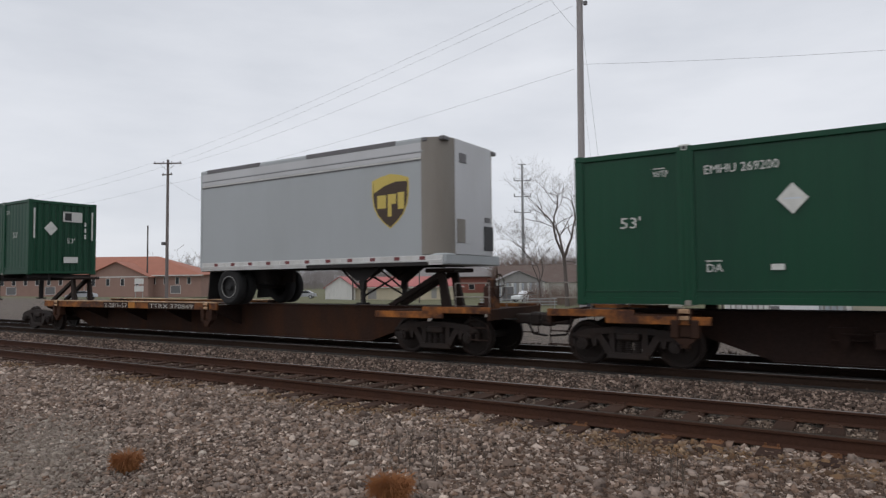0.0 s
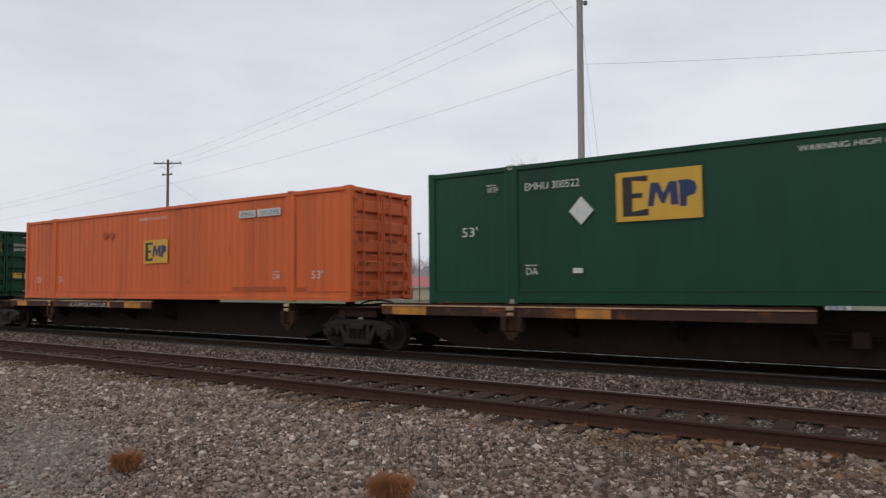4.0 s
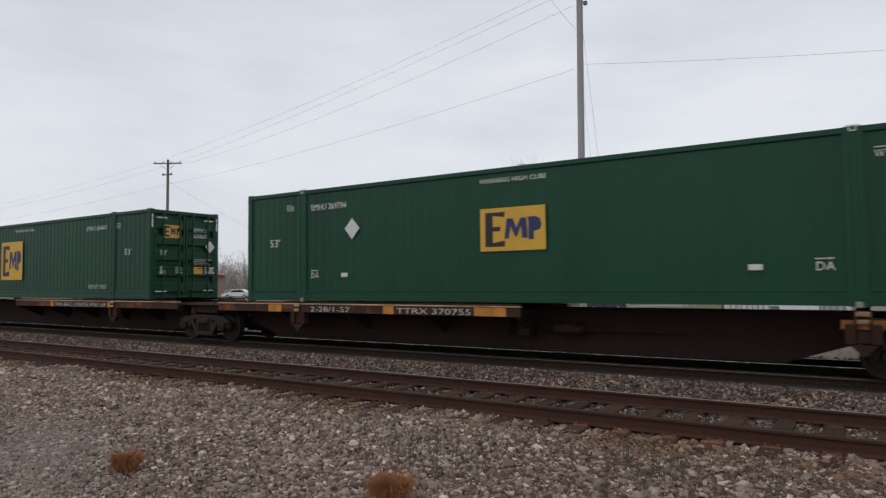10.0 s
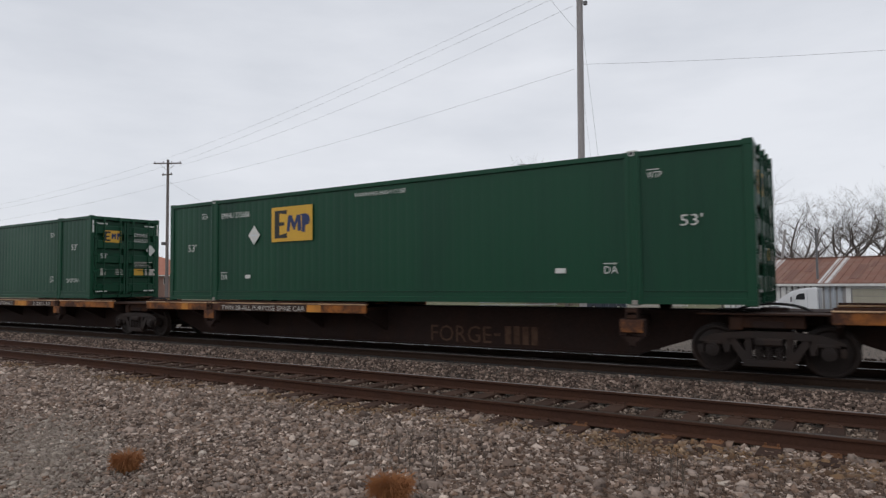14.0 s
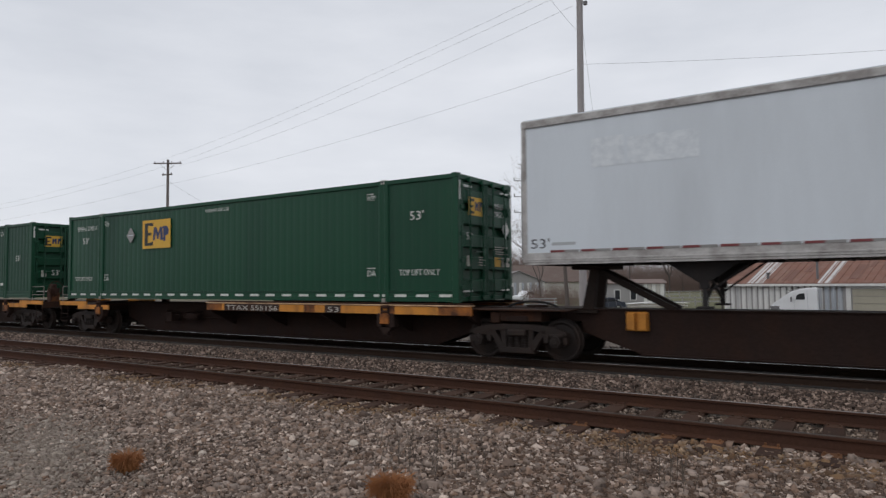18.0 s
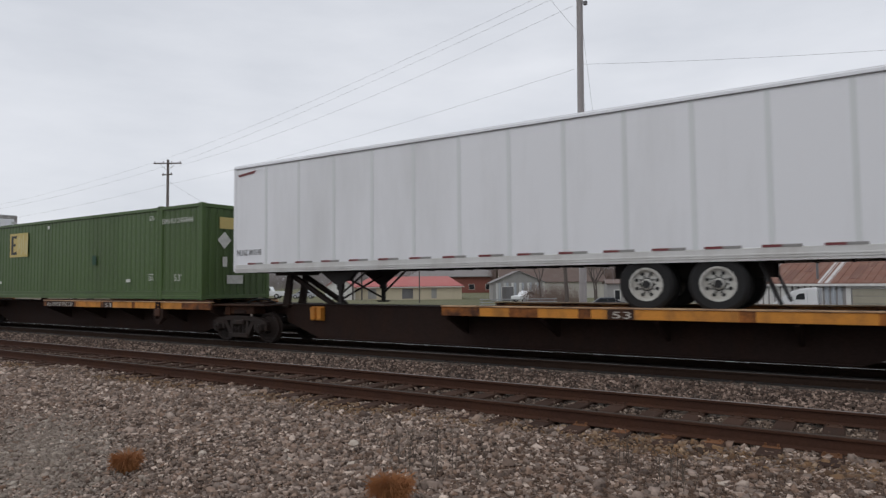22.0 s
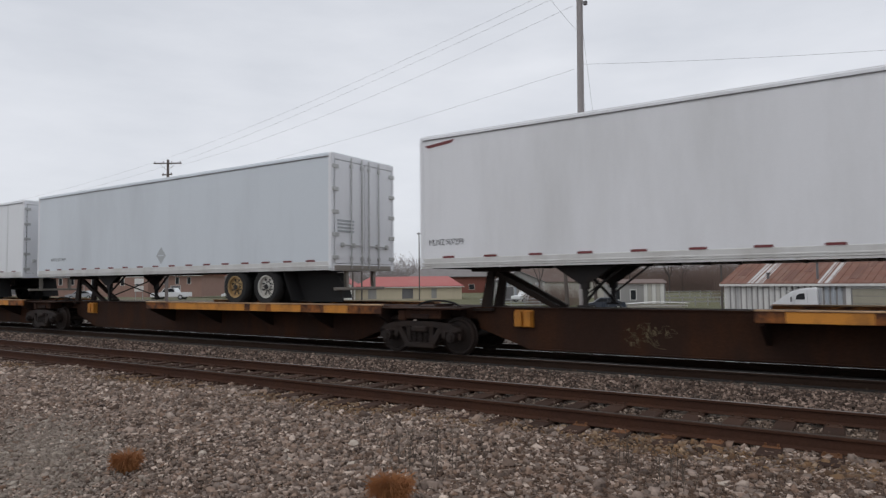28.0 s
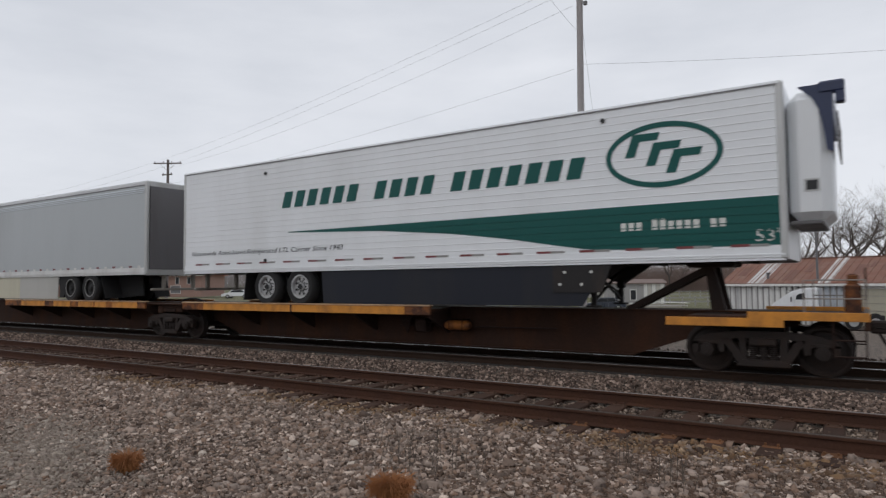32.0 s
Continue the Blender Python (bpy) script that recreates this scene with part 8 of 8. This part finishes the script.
def bare_tree(at, height, seed, label, r=0.26, fork=3, spread=0.5, depth=4, bole=0.3):
    rng = random.Random(seed)
    t = thing("bare_tree", label, "tree", at, "bare winter trees")
    tr = S()
    p, d = Vector((0, 0, -0.2)), Vector((rng.uniform(-0.08, 0.08), rng.uniform(-0.08, 0.08), 1)).normalized()
    th = height * bole
    for i in range(3):
        q = p + d * (th / 3)
        taper(tr, p, q, r * (1 - 0.10 * i), r * (1 - 0.10 * (i + 1)), 10)
        p = q
        d = (d + Vector((rng.uniform(-1, 1), rng.uniform(-1, 1), 0.5)) * 0.08).normalized()
    put("trunk", raw_mesh(tr, "trunk", BARK), t)
    for k in range(fork):
        cr = S()
        a = 2 * math.pi * k / fork + rng.uniform(-0.5, 0.5)
        nd = Vector((math.cos(a) * spread, math.sin(a) * spread, 1)).normalized()
        limb(cr, p.copy(), nd, height * rng.uniform(0.46, 0.62), r * 0.60, depth - 1, rng)
        put("limb", raw_mesh(cr, "limb", BARK), t)
    return t


bare_tree(town(16.2, 85), 15.5, 3, "tall bare winter tree beside the tall pole", 0.30, 3, 0.42, bole=0.42)
bare_tree(town(13.2, 88), 11.0, 8, "thin bare winter tree", 0.13, 3, 0.4)
bare_tree(town(21.5, 92), 10.5, 9, "low bare winter tree", 0.16, 4, 0.6)
bare_tree(town(24.5, 104), 10.0, 12, "low bare winter tree", 0.16, 3, 0.6)
bare_tree(town(47.4, 86), 14.0, 4, "tall bare winter tree behind the shed", 0.34, 4, 0.7)
bare_tree(town(51.0, 92), 12.5, 5, "leaning bare winter tree behind the shed", 0.26, 3, 0.8)
bare_tree(town(53.2, 86), 14.0, 6, "tall bare winter tree behind the shed", 0.34, 4, 0.6)
bare_tree(town(57.5, 88), 14.5, 14, "tall bare winter tree behind the shed", 0.34, 4, 0.6)
bare_tree(town(63.5, 92), 14.5, 17, "tall bare winter tree behind the shed", 0.32, 4, 0.7)
bare_tree(town(59.0, 169), 14.5, 7, "round bare winter tree beyond the field", 0.28, 4, 0.7)
bare_tree(town(63.5, 172), 12.0, 18, "round bare winter tree beyond the field", 0.22, 4, 0.8)


def brush(name, label, n, place, h0, h1, mat, seed, w=0.035, cat="brush", wave=0.0, twigs=5):
    """A thicket of thin upright stems with forked side twigs, one mesh; wave makes its outline rise and fall."""
    rng = random.Random(seed)
    sh = S()
    for _ in range(n):
        p = place(rng)
        k = 1 + wave * (0.6 * math.sin(p.x * 0.045 + seed) + 0.4 * math.sin(p.x * 0.13 + 2 * seed)) * 0.6
        h = (h0 + (h1 - h0) * rng.random() ** 1.4) * k
        d = Vector((rng.uniform(-0.2, 0.2), rng.uniform(-0.2, 0.2), 1)).normalized()
        m = p + d * h * 0.55
        q = m + (d + Vector((rng.uniform(-0.35, 0.35), rng.uniform(-0.35, 0.35), 0))).normalized() * h * 0.45
        twig(sh, p, m, w)
        twig(sh, m, q, w * 0.6)
        for _ in range(twigs):
            f = rng.uniform(0.25, 1.0)
            u = p.lerp(m, f / 0.55) if f < 0.55 else m.lerp(q, (f - 0.55) / 0.45)
            a = rng.uniform(0, 2 * math.pi)
            g = h * rng.uniform(0.10, 0.24)
            e = u + Vector((math.cos(a), math.sin(a), rng.uniform(0.4, 1.3))) * g
            twig(sh, u, e, w * 0.45)
            twig(sh, u.lerp(e, 0.5), u.lerp(e, 0.5) + Vector((math.cos(a + 1.2), math.sin(a + 1.2), 0.7)) * g * 0.5, w * 0.35)
    ob = new(name, raw_mesh(sh, name, mat))
    return tagged(ob, label, cat, kind="stuff")


brush("scrub_thicket", "dense brown leafless scrub behind the yards", 5200, lambda g: town(g.uniform(14, 98), g.uniform(168, 206)), 3.5, 9.0, TWIG, 31, 0.07, wave=0.5)
brush("scrub_thicket_near", "brown leafless bushes round the hut", 600, lambda g: town(g.uniform(12, 19), g.uniform(86, 100)), 1.0, 3.0, TWIG, 32, 0.03)
brush("hedge_brush", "bare hedge behind the shed", 1100, lambda g: town(g.uniform(40, 78), g.uniform(86, 100)), 2.0, 5.0, TWIG, 33, 0.04, wave=0.4)
# Both far woods carry their haze in the material colour.
brush("far_woods", "leafless woodland along the horizon, haze painted into its colour", 2700, lambda g: town(g.uniform(-150, 260), g.uniform(330, 420), z=-3), 8, 19.5, FAR_WOOD, 34, 0.22, "woods", 0.5)
brush("far_woods_low", "low wooded ridge along the horizon, haze painted into its colour", 2300, lambda g: town(g.uniform(-200, 300), g.uniform(470, 560), z=-3), 12, 23, FAR_WOOD, 35, 0.34, "woods", 0.4)


# ---- plants and stones in the foreground ----
STRAW = paint("orange_brown_dry_grass", (0.27, 0.105, 0.034), 0.9, (0.36, 0.18, 0.075), 0.6, 8.0, 0.0, fine=0.3)
STALK = paint("grey_brown_dead_stalks", (0.09, 0.07, 0.055), 0.95, (0.16, 0.12, 0.09), 0.5, 6.0, 0.0, fine=0.3)


def tuft(at, r, h, n, seed):
    rng = random.Random(seed)
    sh = S()
    for _ in range(n):
        a, k = rng.uniform(0, 2 * math.pi), rng.random() ** 0.7
        p = Vector((math.cos(a) * r * 0.55 * k, math.sin(a) * r * 0.55 * k, 0))
        q = p + Vector((math.cos(a) * r * 0.35 * k, math.sin(a) * r * 0.35 * k, h * rng.uniform(0.6, 1.0)))
        e = q + Vector((math.cos(a + rng.uniform(-0.8, 0.8)) * r * 0.5, math.sin(a + rng.uniform(-0.8, 0.8)) * r * 0.5, h * rng.uniform(-0.35, 0.3)))
        for u, v, w in ((p, q, 0.006), (q, e, 0.004)):
            sh.beam(u, v, w, None, 3)
    t = thing("grass_tuft", "clump of dry orange-brown grass in the gravel", "grass tuft", at, "dry grass tufts")
    put("grass_clump", raw_mesh(sh, "grass_clump", STRAW), t)


def on_bed(x, y, dz=0.0):
    return Vector((x, y, ground_z(x, y) + dz))


tuft(on_bed(-6.03, 3.66), 0.12, 0.19, 900, 1)
tuft(on_bed(-3.25, 4.22), 0.15, 0.23, 1200, 2)


def weed(at, h, n, seed):
    rng = random.Random(seed)
    sh = S()
    for _ in range(n):
        p = Vector((rng.uniform(-0.35, 0.35), rng.uniform(-0.2, 0.2), 0))
        q = p + Vector((rng.uniform(-0.07, 0.07), rng.uniform(-0.07, 0.07), h * rng.uniform(0.5, 1)))
        sh.beam(p, q, 0.006, None, 3)
        for k in range(6):
            u = p.lerp(q, rng.uniform(0.35, 1))
            sh.beam(u, u + Vector((rng.uniform(-0.05, 0.05), rng.uniform(-0.05, 0.05), rng.uniform(0.01, 0.06))), 0.004, None, 3)
    t = thing("dead_weed", "thin dead weed stalks standing in the gravel", "weed", at, "dead weeds")
    tagged(put("weed_growth", raw_mesh(sh, "weed_growth", STALK), t), kind="stuff")


weed(on_bed(-3.52, 5.10), 0.46, 15, 3)
weed(on_bed(-3.16, 5.18), 0.44, 7, 4)
weed(on_bed(-4.45, 5.35), 0.40, 5, 5)
weed(on_bed(-1.75, 6.1), 0.40, 14, 6)
weed(on_bed(-1.55, 5.75), 0.34, 10, 7)


def boulder(at, size, seed, mat, label):
    rng = random.Random(seed)
    bm = bmesh.new()
    bmesh.ops.create_icosphere(bm, subdivisions=2, radius=1)
    for v in bm.verts:
        v.co = Vector((v.co.x * size[0], v.co.y * size[1], v.co.z * size[2])) * rng.uniform(0.82, 1.12)
    me = bpy.data.meshes.new("stone")
    bm.to_mesh(me)
    bm.free()
    me.materials.append(mat)
    ob = new("stone", me)
    ob.matrix_basis = Matrix.Translation(at) @ Matrix.Rotation(rng.uniform(0, 6), 4, "Z")
    tagged(ob, label, "stone", "larger stones")


PALE_STONE = paint("pale_limestone", (0.47, 0.40, 0.335), 0.9, (0.30, 0.25, 0.205), 0.5, 9.0, 0.0, 0.4, fine=0.25)
RED_STONE = paint("broken_red_brick", (0.20, 0.07, 0.04), 0.9, (0.12, 0.06, 0.04), 0.5, 9.0, 0.0, 0.4, fine=0.25)
rs = random.Random(77)
for x, y, s in ((-6.57, 3.46, 0.05), (-4.81, 5.57, 0.075), (-5.95, 4.45, 0.06), (-4.30, 4.95, 0.06), (-4.98, 4.75, 0.055), (-6.15, 5.3, 0.05), (-3.95, 5.0, 0.05), (-2.2, 5.55, 0.05), (-5.25, 5.0, 0.045), (-3.35, 6.1, 0.05), (-1.1, 6.15, 0.05), (-6.6, 5.0, 0.045), (-4.1, 5.9, 0.05), (-2.6, 5.7, 0.04)):
    boulder(on_bed(x, y, s * 0.4), (s, s * 0.8, s * 0.6), rs.randint(0, 999), PALE_STONE, "pale limestone lump lying on the gravel")
boulder(on_bed(-2.62, 5.05, 0.03), (0.07, 0.05, 0.045), 9, RED_STONE, "broken reddish brick lump in the gravel")


def motions():
    """The whole train rolls by; its wheelsets turn with it, and a pickup drives along the street."""
    steps = [i * 0.5 for i in range(65)]
    for ob, x in CARS + LOADS:
        base = ob.matrix_basis.copy()
        walk(ob, [(t, Matrix.Translation((-advance(t), 0, 0)) @ base) for t in steps])
    rows_p = []
    for k in range(17):
        spot = town(24.0 - 2.47 * 2 * k, 100)
        rows_p.append((2.0 * k, Matrix.Translation(spot) @ Matrix.Rotation(radians(33), 4, "Z")))
    walk(driven, rows_p)
    turns = [(i / FPS, -advance(i / FPS) / 0.42) for i in range(round(32 * FPS) + 1)]
    first = {}
    for ws, x in SETS:
        if x not in first:
            walk(ws, [(t, Matrix.LocRotScale((x, 0, 0.42), Euler((0, a, 0)), None)) for t, a in turns])
            first[x] = ws
        else:
            # every other wheelset turns by the same keys
            ws.rotation_mode = "QUATERNION"
            keys = ws.animation_data_create()
            keys.action = first[x].animation_data.action
            keys.action_slot = first[x].animation_data.action_slot


motions()
